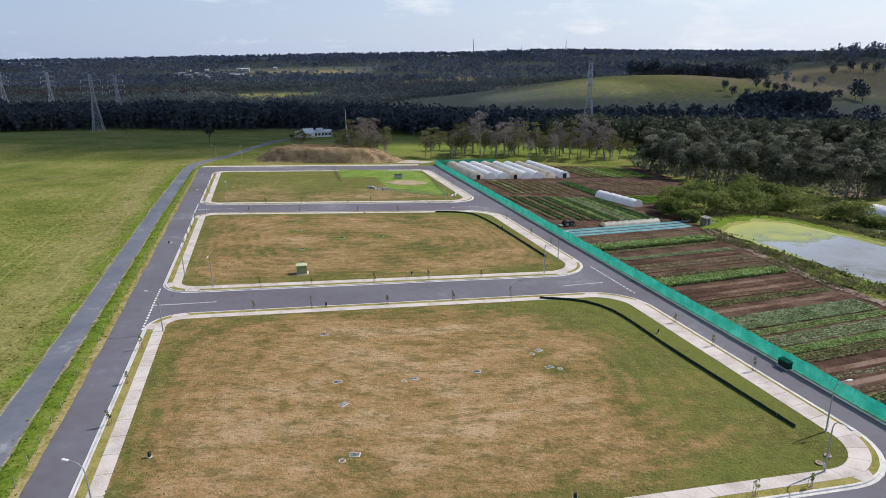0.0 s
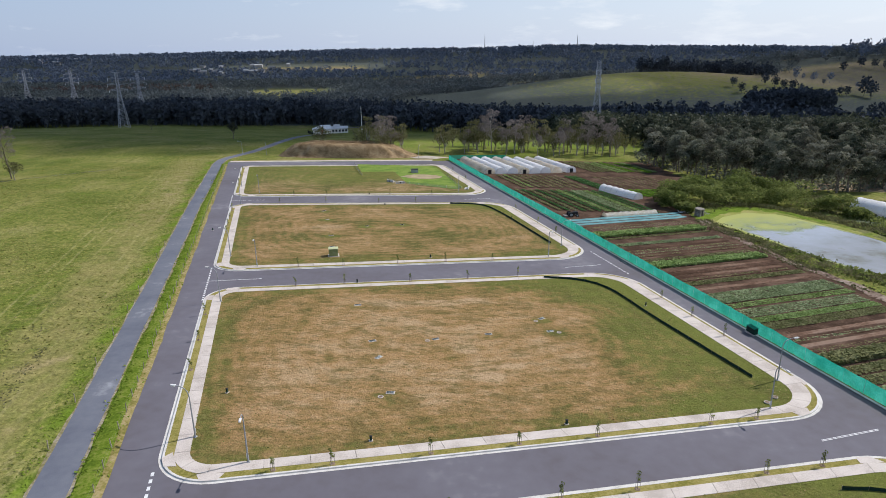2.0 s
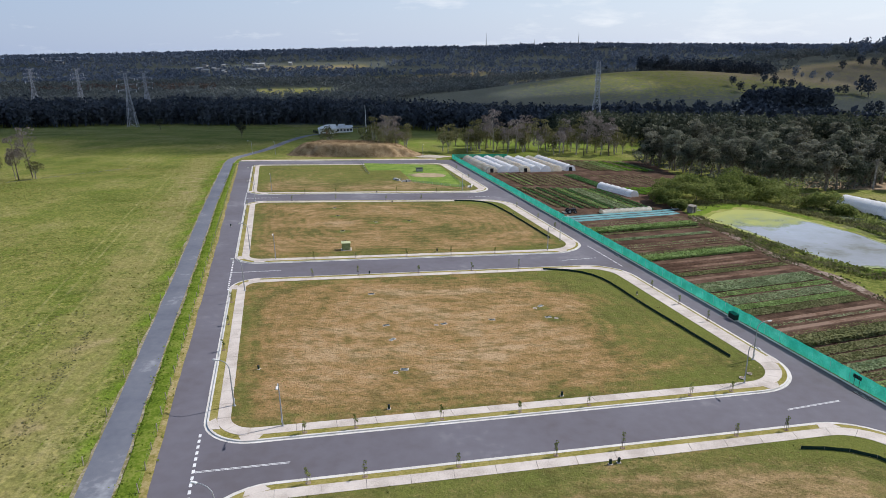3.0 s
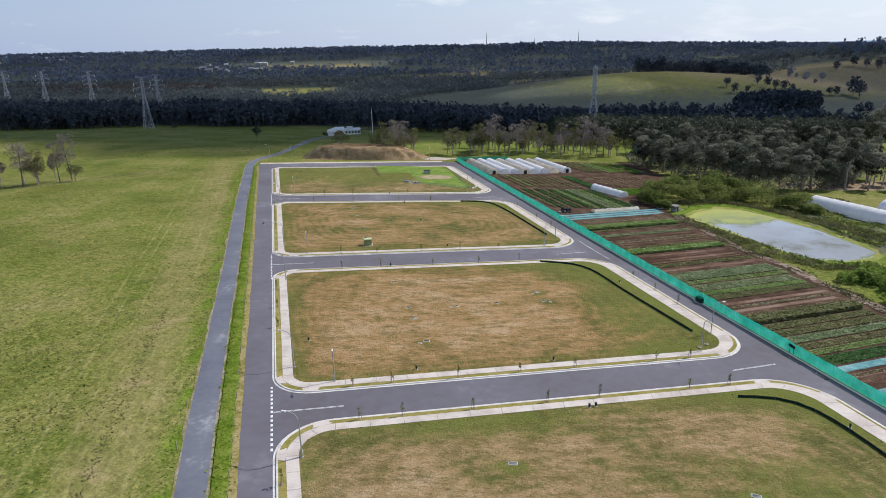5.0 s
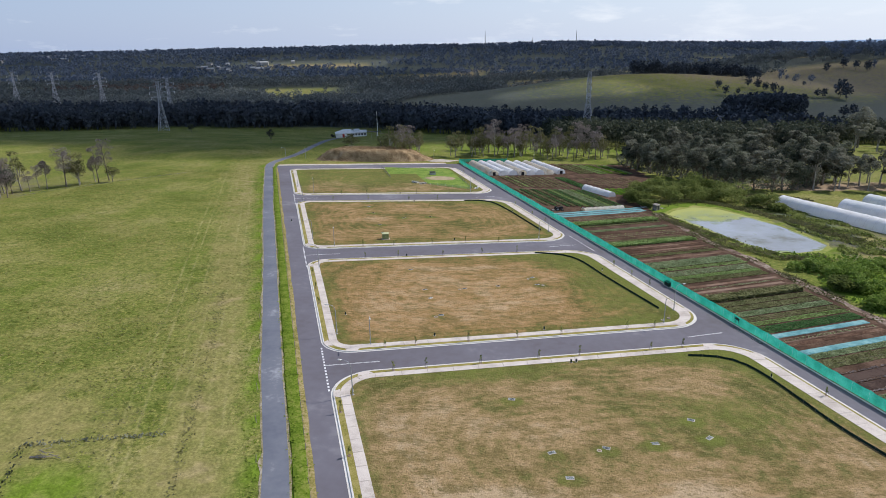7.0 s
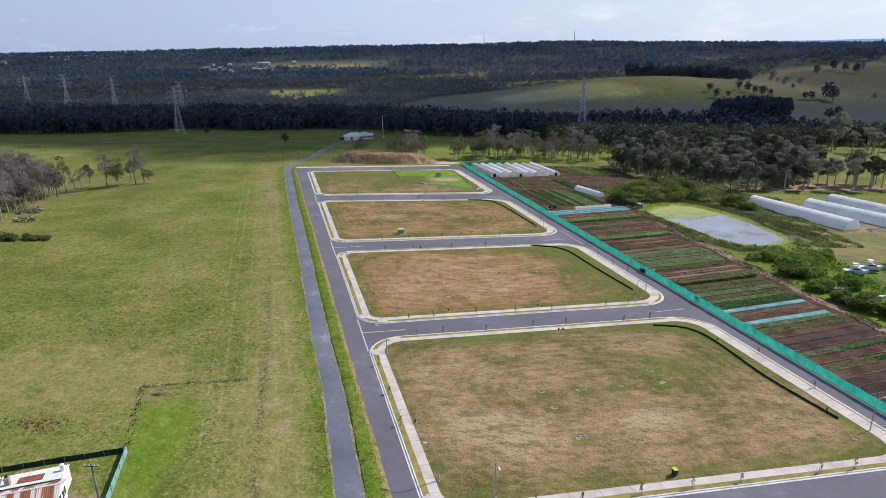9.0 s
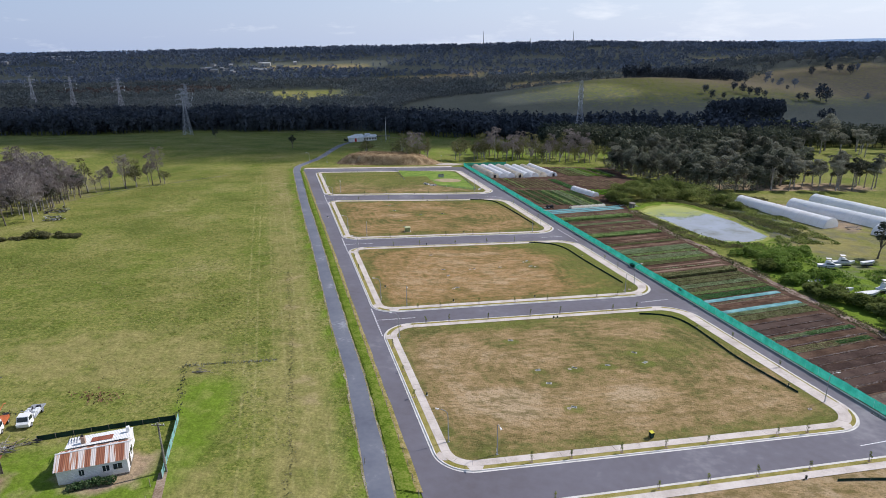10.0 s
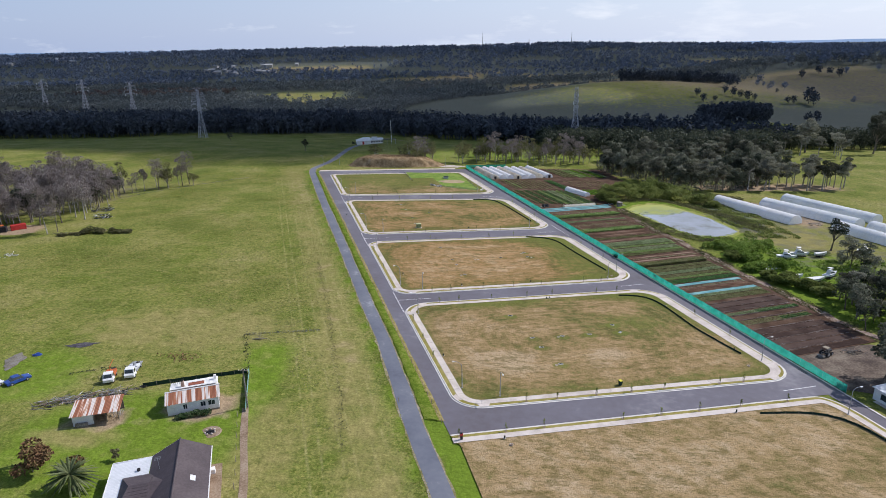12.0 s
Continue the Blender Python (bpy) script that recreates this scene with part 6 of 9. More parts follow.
def wire_fence(name, line, gap, label, seed, strands=(0.55, 1.0)):
    """Weathered posts joined by two strands of wire."""
    rng = np.random.default_rng(seed)
    fe = thing(name, label, "fence")
    p = along(line, gap)
    for x, y in p:
        part("post", tube([(x, y, zt(x, y) - 0.2), (x + rng.normal() * 0.05, y + rng.normal() * 0.05, zt(x, y) + rng.uniform(1.0, 1.25))], [0.06, 0.05], 5), M_WIRE, fe)
    for h in strands:
        part("wire", tube([(x, y, zt(x, y) + h) for x, y in p], [0.005] * len(p), 3), M_WOOD, fe)


wire_fence("post_fence", [(left_edge(-31) - 0.5, -31), (left_edge(215) - 0.6, 215)], 3.4, "weathered timber posts and wire beside the rank strip", 2)
wire_fence("post_fence", [(-22.5, -24), (-33, 12), (-52, 80), (-60, 108)], 9.0, "leaning old timber posts west of the lane", 3, ())
wire_fence("post_fence", [(-50.6, -30), (-47.3, -41), (-43.8, -53)], 3.0, "old timber posts along the dirt track", 4, ())

def dirt_track():
    p = smooth_line([(-50.2, -27), (-49.2, -31), (-46, -41), (-43.4, -50), (-41, -58), (-37, -75)], 1.0)
    w = 0.6 + 0.08 * np.sin(np.arange(len(p)) * 0.37)
    l, r = p + (offset_line(p, 1.0) - p) * w[:, None], p + (offset_line(p, -1.0) - p) * w[::-1][:, None]
    tagged(new("dirt_track", strip_mesh("dirt_track", l, r, M_DIRT, 0.07, 1, False)), "worn pinkish dirt track beside old fence posts", "track", kind="structure")


dirt_track()

# ---- lamps, saplings, pillars, pits ----


def street_lamp():
    t = thing("street_lamp", "slim grey steel street lamp with curved outreach arm", "street lamp", group="street lamps")
    pts = [(0, 0, 0.0), (0, 0, 2.2), (0, 0, 4.5), (0.12, 0, 5.0), (0.45, 0, 5.35), (0.95, 0, 5.5), (1.5, 0, 5.52)]
    part("pole", tube(pts, [0.085, 0.075, 0.055, 0.05, 0.045, 0.04, 0.04], 8), M_STEEL, t)
    part("base_plate", box(-0.17, 0.17, -0.17, 0.17, -0.05, 0.06, bevel=0.02), M_STEEL, t)
    part("door", box(-0.10, 0.10, -0.11, -0.06, 0.45, 0.95, bevel=0.01), M_WHITE, t)
    head = bmesh.new()
    box(1.4, 2.0, -0.12, 0.12, 5.46, 5.58, head, 0.04)
    h = part("lantern", head, M_WHITE, t, "pale lamp head")
    part("lens", box(1.46, 1.92, -0.09, 0.09, 5.43, 5.457), M_FILM, h)
    return t


def stand(proto, spots):
    """Copies at (x, y, degrees, lift)."""
    for x, y, a, lift in spots:
        copy_thing(proto, pose(x, y, zt(x, y) + lift, 0, 0, a))


lamp = street_lamp()
W, S, E = 164, 282, 12
stand(lamp, [(-27.0, 40.1, W, 0.2), (-37.8, 77.5, W, 0.2), (-58.3, 150.5, W, 0.2), (-20.9, 18.8, W, 0.2), (-10.5, -18.3, W, 0.2), (-44.6, 102.1, W, 0.2), (-65.7, 174.2, W, 0.2), (-88.5, 246, W, 0.1),
             (-20.5, 36.2, S, 0.2), (-3.3, -21.2, S, 0.2), (-37.5, 95.7, S, 0.2), (-57.7, 165.2, S, 0.2), (-79, 247, S, 0.1),
             (37.8, 55.4, E, 0.2), (54.5, -3.8, E, 0.2), (21.3, 115, E, 0.2), (60.4, -25.2, E, 0.2), (33.7, 48.6, S, 0.2), (17.4, 106.6, S, 0.2), (0.0, 172.6, S, 0.2), (-16, 247, S, 0.1)])
drop_prototypes([lamp])


def sapling(k):
    rng = np.random.default_rng(100 + k)
    t = thing("sapling", "young staked street tree with sparse leaves", "sapling", group="street saplings")
    h = 1.9 + 0.3 * k
    part("stem", tube([(0, 0, 0), (0.03, 0.02, h * 0.6), (0.05, -0.02, h)], [0.03, 0.022, 0.01], 5), M_BARK, t)
    for a in (0.3, 2.4, 4.5):
        part("stake", tube([(0.32 * math.cos(a), 0.32 * math.sin(a), 0), (0.30 * math.cos(a), 0.30 * math.sin(a), 1.25)], [0.025, 0.025], 4), M_WOOD, t)
    part("tie", tube([(0.30 * math.cos(a), 0.30 * math.sin(a), 1.05) for a in (0.3, 2.4, 4.5, 6.58)], [0.015] * 4, 4), M_RUBBER, t)
    blobs = [(0.1 * rng.normal(), 0.1 * rng.normal(), h * (0.55 + 0.14 * j), 0.24, 1.0) for j in range(4)]
    v, f = leaf_cloud(crown_points(rng, blobs, 30), 0.09, rng)
    part_me("foliage", mesh_np("foliage", v, f, M_LEAF_MID), t)
    part("mulch", tube([(0, 0, -0.02), (0, 0, 0.05)], [0.42, 0.32], 9), M_DIRT, t)
    return t


def build_saplings():
    protos = [sapling(k) for k in range(3)]
    mid = (KERB_W + VERGE_W) / 2
    rng = np.random.default_rng(6)
    spots = []
    for s, xs, side in (("n3", (-17.9, -12.7, -3.6, 5.1, 13.2, 25.8, 31.2), 1), ("s3", (-15.7, -10.6, -1.8, 7.9, 14.9, 27.7, 33.6), -1),
                        ("n4", (1.5, 7.5, 15.3, 22.4, 29.3, 41.1, 46.3), 1), ("s4", (-11.3, -3.2, 3.6, 18.2, 25.6, 33.2, 41.6, 51.5), -1),
                        ("n2", (-30, -22, -12, -3, 6), 1), ("s2", (-28, -20, -9, 1, 10), -1), ("n1", (-47, -38, -20, -8), 1), ("s1", (-48, -36, -22, -12), -1)):
        spots += [(x, street_y(s, x) + side * mid) for x in xs]
    spots += [(left_kerb(y) + mid, y) for y in (72, 63, 54.3, 14, 4, -5.3, 141.6, 132.5, 125.4, 119, 206, 191, 179)]
    spots += [(right_kerb(y) - mid, y) for y in (84, 76, 68.8, 150, 135, 125, 22, 9, 212, 196)]
    for k, (x, y) in enumerate(spots):
        copy_thing(protos[k % 3], pose(x, y, zt(x, y) + 0.2, 0, 0, rng.uniform(0, 360))).scale = (0.7,) * 3
    drop_prototypes(protos)


build_saplings()


def build_small_services():
    p = thing("service_pillar", "squat dark green electricity pillar by the footpath", "service pillar", group="service pillars")
    part("body", box(-0.16, 0.16, -0.12, 0.12, 0, 0.62, bevel=0.03), M_SILT, p)
    part("cap", box(-0.19, 0.19, -0.15, 0.15, 0.62, 0.74, bevel=0.04), M_DARK, p)
    part("plinth", box(-0.28, 0.28, -0.22, 0.22, -0.05, 0.06, bevel=0.01), M_CONCRETE, p)
    for x, y, a in ((13.0, 30.9, 10), (10.4, 44.2, 10), (-9.6, 40.2, 10), (39.8, -25.4, 10), (-3.6, -35.4, 10), (51.0, 1.6, 70), (44, 27.6, 70), (13.9, 31.2, 10), (-14.3, -4.6, 70),
                                              (-26.9, 49, 70), (29, 80, 70), (13, 140, 70), (-18, 88, 10), (-20, 152, 10), (-26, 166, 10), (-6, 104, 10), (-55, 121, 70)):
        copy_thing(p, pose(x, y, zt(x, y) + 0.24, 0, 0, a)).scale = (0.75, 0.75, 0.75)
    drop_prototypes([p])
    q = thing("service_pit", "concrete pit surround with pale grated lids in dry grass", "service pit", group="service pits")
    part("surround", box(-0.6, 0.6, -0.38, 0.38, -0.06, 0.05, bevel=0.02), M_CONCRETE, q)
    for k in (-1, 1):
        part("lid", box(0.28 * k - 0.24, 0.28 * k + 0.24, -0.28, 0.28, 0.045, 0.075, bevel=0.01), M_LID, q)
    for k in range(5):
        part("grate_bar", box(-0.5, 0.5, -0.24 + 0.11 * k, -0.215 + 0.11 * k, 0.07, 0.095), M_DARK, q)
    rng = np.random.default_rng(33)
    for x, y in PITS:
        copy_thing(q, pose(x, y, zt(x, y) + 0.29, 0, 0, rng.uniform(-25, 60))).scale = (0.85, 0.85, 1)
    drop_prototypes([q])
    r = thing("inspection_ring", "round cream concrete inspection cover in the grass", "manhole cover", group="inspection covers")
    ring = bmesh.new()
    tube([(0.28 * math.cos(a), 0.28 * math.sin(a), 0.04) for a in np.linspace(0, 6.2832, 15)], [0.055] * 15, 5, ring, False)
    part("collar", ring, M_CONCRETE, r)
    part("cover", tube([(0, 0, 0.0), (0, 0, 0.05)], [0.25, 0.25], 12), M_DIRT, r)
    stand(r, [(x, y, 0, 0.28) for x, y in ((-9.6, 48.8), (-5.0, 64.3), (10.6, 72.2), (13.4, 68.2), (35.4, 51.0), (33.9, 49.8), (12.2, 6.2), (9.6, -8.0), (-2.6, -37.2), (50.5, -6.5))])
    drop_prototypes([r])


build_small_services()


def kiosk():
    x, y = -24.9, 103.6
    t = thing("transformer_kiosk", "olive green padmount transformer kiosk on a concrete pad", "kiosk", (x, y, zt(x, y) + 0.2), turn=12)
    part("pad", box(-1.1, 1.1, -0.9, 0.9, -0.1, 0.12, bevel=0.02), M_CONCRETE, t)
    part("body", box(-0.85, 0.85, -0.65, 0.65, 0.12, 1.5, bevel=0.03), M_KIOSK, t)
    part("roof", box(-0.95, 0.95, -0.75, 0.75, 1.5, 1.64, bevel=0.05), mat("kiosk_roof", [(0.42, 0.44, 0.24), (0.52, 0.54, 0.32)], 0.8, 4.0), t, "paler weathered lid")
    for k in (-1, 1):
        d = part("door", box(0.41 * k - 0.39, 0.41 * k + 0.39, -0.675, -0.65, 0.2, 1.42), M_KIOSK, t)
        part("handle", box(0.08 * k - 0.02, 0.08 * k + 0.02, -0.70, -0.675, 0.75, 0.95), M_STEEL, d)


kiosk()


def wheelie_bin():
    x, y = 20.9, -16.0
    t = thing("wheelie_bin", "dark green wheeled rubbish bin with yellow lid", "bin", (x, y, zt(x, y) + 0.24), turn=15)
    bm = bmesh.new()
    lo = [bm.verts.new((a * 0.23, b * 0.26, 0.08)) for a, b in ((-1, -1), (1, -1), (1, 1), (-1, 1))]
    hi = [bm.verts.new((a * 0.30, b * 0.36, 0.98)) for a, b in ((-1, -1), (1, -1), (1, 1), (-1, 1))]
    bm.faces.new(lo[::-1])
    bm.faces.new(hi)
    for k in range(4):
        bm.faces.new((lo[k], lo[(k + 1) % 4], hi[(k + 1) % 4], hi[k]))
    part("body", bm, M_SILT, t)
    part("lid", box(-0.32, 0.32, -0.38, 0.40, 0.98, 1.06, bevel=0.03), M_BINLID, t, "yellow hinged lid")
    for k in (-1, 1):
        part("wheel", tube([(0.24 * k, 0.3, 0.1), (0.29 * k, 0.3, 0.1)], [0.1, 0.1], 10), M_RUBBER, t)
    part("handle", tube([(-0.22, 0.43, 0.95), (0.22, 0.43, 0.95)], [0.02, 0.02], 6), M_SILT, t)


wheelie_bin()


def hazard_post():
    x, y = -10.9, -35.9
    t = thing("marker_post", "short dark post with red hazard board at the path end", "marker post", (x, y, zt(x, y) + 0.24), turn=12)
    part("post", box(-0.2, 0.2, -0.16, 0.16, 0, 0.7, bevel=0.03), M_DARK, t)
    part("board", box(-0.24, 0.24, -0.2, 0.2, 0.7, 1.15, bevel=0.03), M_RED, t, "faded red board")
    part("cap", box(-0.2, 0.2, -0.16, 0.16, 1.15, 1.28, bevel=0.03), M_DARK, t)


hazard_post()


def arrow_sign(x, y):
    """A black board with two round-backed arrows on a pair of posts, against the fence."""
    t = thing("junction_sign", "black double arrow board on two dark posts before the netting", "road sign", (x, y, zt(x, y) + 0.1), turn=-75.3)
    for k in (-0.38, 0.38):
        part("post", tube([(k, 0, -0.1), (k, 0, 1.5)], [0.03, 0.03], 6), M_DARK, t)
    b = part("board", box(-0.62, 0.62, -0.06, -0.032, 1.05, 1.55, bevel=0.01), M_DARK, t)
    for k in (-1, 1):
        bm = bmesh.new()
        vs = [bm.verts.new((k * u, -0.066, 1.3 + w)) for u, w in ((0.58, 0.0), (0.30, 0.2), (0.30, 0.07), (0.10, 0.07), (0.10, -0.07), (0.30, -0.07), (0.30, -0.2))]
        bm.faces.new(vs if k < 0 else vs[::-1])
        part("arrow", bm, M_NET, b)


arrow_sign(fence_x(48.6) - 0.3, 48.6)


def equipment_box(x, y):
    t = thing("equipment_box", "dark green steel cabinet at the fence foot", "cabinet", (x, y, zt(x, y) + 0.14), turn=-75.3)
    part("body", box(-0.8, 0.8, -0.35, 0.35, 0.08, 0.95, bevel=0.03), M_SILT, t)
    part("lid", box(-0.84, 0.84, -0.4, 0.4, 0.95, 1.0, bevel=0.02), M_NET, t)
    part("plinth", box(-0.9, 0.9, -0.5, 0.5, -0.1, 0.08, bevel=0.02), M_CONCRETE, t)
    for k in (-1, 1):
        part("door", box(0.39 * k - 0.36, 0.39 * k + 0.36, -0.375, -0.352, 0.15, 0.9), M_SILT, t)


equipment_box(41.3, 70.1)


def gutter_inlets():
    t = thing("gutter_inlet", "dark slotted stormwater inlet in the gutter", "drain", group="gutter inlets")
    part("frame", box(-1.2, 1.2, -0.32, 0.32, -0.05, 0.04, bevel=0.01), M_DARK, t)
    for k in range(11):
        part("bar", box(-1.05 + 0.2 * k, -1.0 + 0.2 * k, -0.26, 0.26, 0.035, 0.06), M_STEEL, t)
    stand(t, [(right_edge(y) - 0.75, y, -75.3, 0.085) for y in (46.2, 41.5, 104, -8.0)])
    drop_prototypes([t])


gutter_inlets()

# ---- market garden ----


def yard_earth():
    """Bare dark earth round the tractor and the roadside tree."""
    rim = [(64.5, -15.5), (62.3, -7), (60.8, -1.5), (68, 1.5), (76, 4.0), (84, 6.0), (90, 2), (88, -8), (84, -17), (74, -19), (68, -16.5)]
    rim = along(rim + rim[:1], 1.0)[:-1]
    m = mat("yard_earth", [(0.055, 0.038, 0.029), (0.090, 0.066, 0.050), (0.14, 0.108, 0.080), (0.20, 0.165, 0.125)], 0.22, 2.5, 0.4, 0.95, bump=0.1, bump_scale=3)
    tagged(new("yard", fan_patch("yard", rim, 0.09, m, 10)), "bare brown yard of trodden earth by the fence", "yard", kind="structure")


yard_earth()

SLOPE = 0.38


def track_x(y):
    return float(np.interp(y, [-5, 22.7, 48.3, 70, 89.9, 108, 137.7], [90, 82.5, 76.8, 72, 68.5, 63.5, 59.5]))


def bed_line(yf, end=None, start=0.0, step=1.0):
    """The middle of a bed that starts at the fence at yf and runs east by north."""
    x0 = fence_x(yf) + 1.6
    pts, x = [], x0
    while True:
        y = yf + SLOPE * (x - x0)
        if x > (track_x(y) - 1.2):
            break
        pts.append((x, y))
        x += step
    p = np.array(pts)
    n = len(p)
    return p[int(start * n): int((end or 1.0) * n)]


def crop_bed(yf, width, material, height, density, label, end=None, start=0.0, seed=0, film=False, part_name="mulch_film", rise=1.0):
    p = bed_line(yf, end, start)
    t = thing("crop_bed", label, "crop bed", group="crop beds")
    prof = [(-0.5, 0.05), (-0.42, 0.2), (0.42, 0.2), (0.5, 0.05)]
    v = []
    for q, h in ((offset_line(p, width * a), b) for a, b in prof):
        v.append(np.c_[q, land(q[:, 0], q[:, 1]) + 0.08 + (h - 0.05) * rise])
    n = len(p)
    v = np.concatenate(v)
    i = np.arange(n - 1)
    f = np.concatenate([np.stack([i + k * n, i + 1 + k * n, i + 1 + (k + 1) * n, i + (k + 1) * n], 1)[:, ::-1] for k in range(3)])
    part_me(part_name if film else "soil_ridge", mesh_np("soil_ridge", v, f, material if film else M_SOIL), t)
    if not film:
        rng = np.random.default_rng(400 + seed)
        m = int(n * width * density * 1.5)
        rows = max(2, int(width / 0.55))
        k = rng.uniform(0, n - 1.01, m)
        lane = (rng.integers(0, rows, m) + 0.5) / rows - 0.5
        a = k.astype(int)
        tq = (k - a)[:, None]
        base = p[a] * (1 - tq) + p[a + 1] * tq
        nrm = offset_line(p, 1.0) - p
        q = base + nrm[a] * (lane * width * 0.94 + rng.normal(size=m) * 0.09)[:, None]
        keep = np.sin(q[:, 0] * 0.35 + seed) + rng.normal(size=m) * 0.5 > -1.25
        q = q[keep]
        c = np.c_[q, land(q[:, 0], q[:, 1]) + 0.2 + rng.uniform(0.02, height if height > 0.5 else height * 0.5, len(q))]
        lv, lf = leaf_cloud(c, 0.15 + 0.08 * height, rng, flat=0.75)
        tagged(part_me("foliage", mesh_np("plants", lv, lf, material), t), kind="stuff")


def build_garden():
    # tilled earth under all of it, ridged along the beds
    rows = np.arange(-2.0, 146, 0.45)
    k = 22
    v = []
    for j, yf in enumerate(rows):
        x0 = fence_x(yf) + 0.8
        x1 = track_x(yf + SLOPE * 26) + 0.4
        for i in range(k + 1):
            x = x0 + (x1 - x0) * i / k
            y = yf + SLOPE * (x - x0)
            v.append((x, y, zt(x, y) + 0.10 + (0.07 if j % 3 == 0 else (0.0 if j % 3 == 1 else 0.05)) + 0.03 * math.sin(x * 1.7 + j)))
    v = np.array(v)
    i = (np.arange(len(rows) - 1)[:, None] * (k + 1) + np.arange(k)[None, :]).ravel()
    tagged(new("tilled_field", mesh_np("tilled_field", v, np.stack([i, i + 1, i + k + 2, i + k + 1], 1), M_SOIL)), "red-brown tilled earth in ridges", "field", kind="structure")
    # (place along the fence, width, crop, height, leaves per square metre, what it is)
    S1, Y, D, O_ = "silver-green leafy crop in rows", "young green seedlings in rows", "dark green leafy crop in rows", "thin olive crop on brown earth"
    beds = [(123, 3.6, 0, 0.75, 50, "tall thick green crop bed"), (120.2, 1.2, 3, 0.25, 30, O_), (115.2, 2.0, 1, 0.35, 40, S1), (104.6, 1.2, 3, 0.2, 20, O_), (101, 3.4, 0, 0.6, 60, "tall thick green crop bed"),
            (90.6, 2.0, 3, 0.3, 60, "olive-green seedlings in a broad bed"), (84.6, 2.3, 1, 0.25, 38, S1), (82.3, 2.3, 1, 0.35, 60, S1), (79.9, 2.1, 0, 0.3, 26, "patchy half-cut green crop"),
            (76.9, 3.3, 1, 0.22, 34, "dull grey-green crop in close rows"), (74.1, 2.0, 0, 0.35, 75, "bright mint-green crop in a full bed"), (71.8, 2.5, 3, 0.3, 52, O_),
            (60.5, 2.8, 3, 0.9, 70, "dark weedy strip of tall growth"), (57.8, 2.2, 3, 0.3, 52, O_), (55.3, 2.3, 3, 0.3, 46, O_), (52.7, 2.4, 1, 0.35, 56, S1), (50.3, 2.0, 3, 0.25, 34, O_), (48.3, 1.9, 0, 0.25, 40, Y),
            (45.6, 3.0, 2, 0.22, 60, "close dark green grassy bed"), (34.4, 1.9, 1, 0.35, 60, S1), (31.8, 3.0, 3, 0.3, 44, O_), (21.2, 1.6, 1, 0.4, 56, S1), (15.9, 2.7, 3, 0.2, 24, O_)]
    for n, (yf, w, c, h, d, lab) in enumerate(beds):
        crop_bed(yf, w, M_CROPS[c], h, d, lab, seed=n)
    taken = [(b[0], b[1] / 2 + 0.55) for b in beds] + [(43.0, 1.0), (36.3, 1.1), (138.2, 1.4), (136, 1.4), (133.8, 1.3), (21.2, 1.3)]
    dark = mat("dark_bed_soil", [(0.034, 0.021, 0.017), (0.056, 0.036, 0.029), (0.088, 0.060, 0.049)], 0.3, 3.0, 0.45, 0.95, bump=0.12, bump_scale=4, vary=0.25, spec=0.06)
    for k, yf in enumerate(np.arange(-0.2, 31, 2.75)):
        if all(abs(yf - a) > h + 1.0 for a, h in taken):
            crop_bed(yf, 2.3, dark, 0, 0, "broad raised bed of dark damp earth", seed=90 + k, film=True, part_name="soil_ridge", rise=0.9)
        crop_bed(yf + 1.37, 0.36, M_LEAF_DRY, 0.12, 22, "thin line of pale dead weeds between beds", seed=130 + k)
    yf, n = 31.2, 60
    rng = np.random.default_rng(77)
    while yf < 131.5:
        if all(abs(yf - a) > h + 0.5 for a, h in taken):
            crop_bed(yf, 1.15, M_SOIL_BED, 0, 0, "bare raised bed of red-brown earth", seed=n, film=True, part_name="soil_ridge", rise=0.95)
            if rng.uniform() < 0.6:
                crop_bed(yf, 0.9, M_CROPS[(3, 3, 0, 1)[int(rng.integers(0, 4))]], 0.12, rng.uniform(4, 12), "raised earth bed with sparse seedlings", seed=n)
        yf += 1.62
        n += 1
    crop_bed(21.2, 1.7, M_CROPS[2], 0.45, 60, D, start=0.45, seed=40)
    crop_bed(15.9, 1.6, M_CROPS[2], 0.35, 50, D, start=0.6, seed=41)
    for yf, w in ((43.0, 1.7), (36.3, 1.8)):
        crop_bed(yf, w, M_BLUE_FILM, 0, 0, "crop bed covered with pale blue plastic mulch", film=True)
    for yf, w in ((138.2, 1.7), (136.0, 1.7), (133.8, 1.5)):
        crop_bed(yf, w, M_BLUE_FILM, 0, 0, "crop bed covered with blue plastic mulch", film=True)


build_garden()


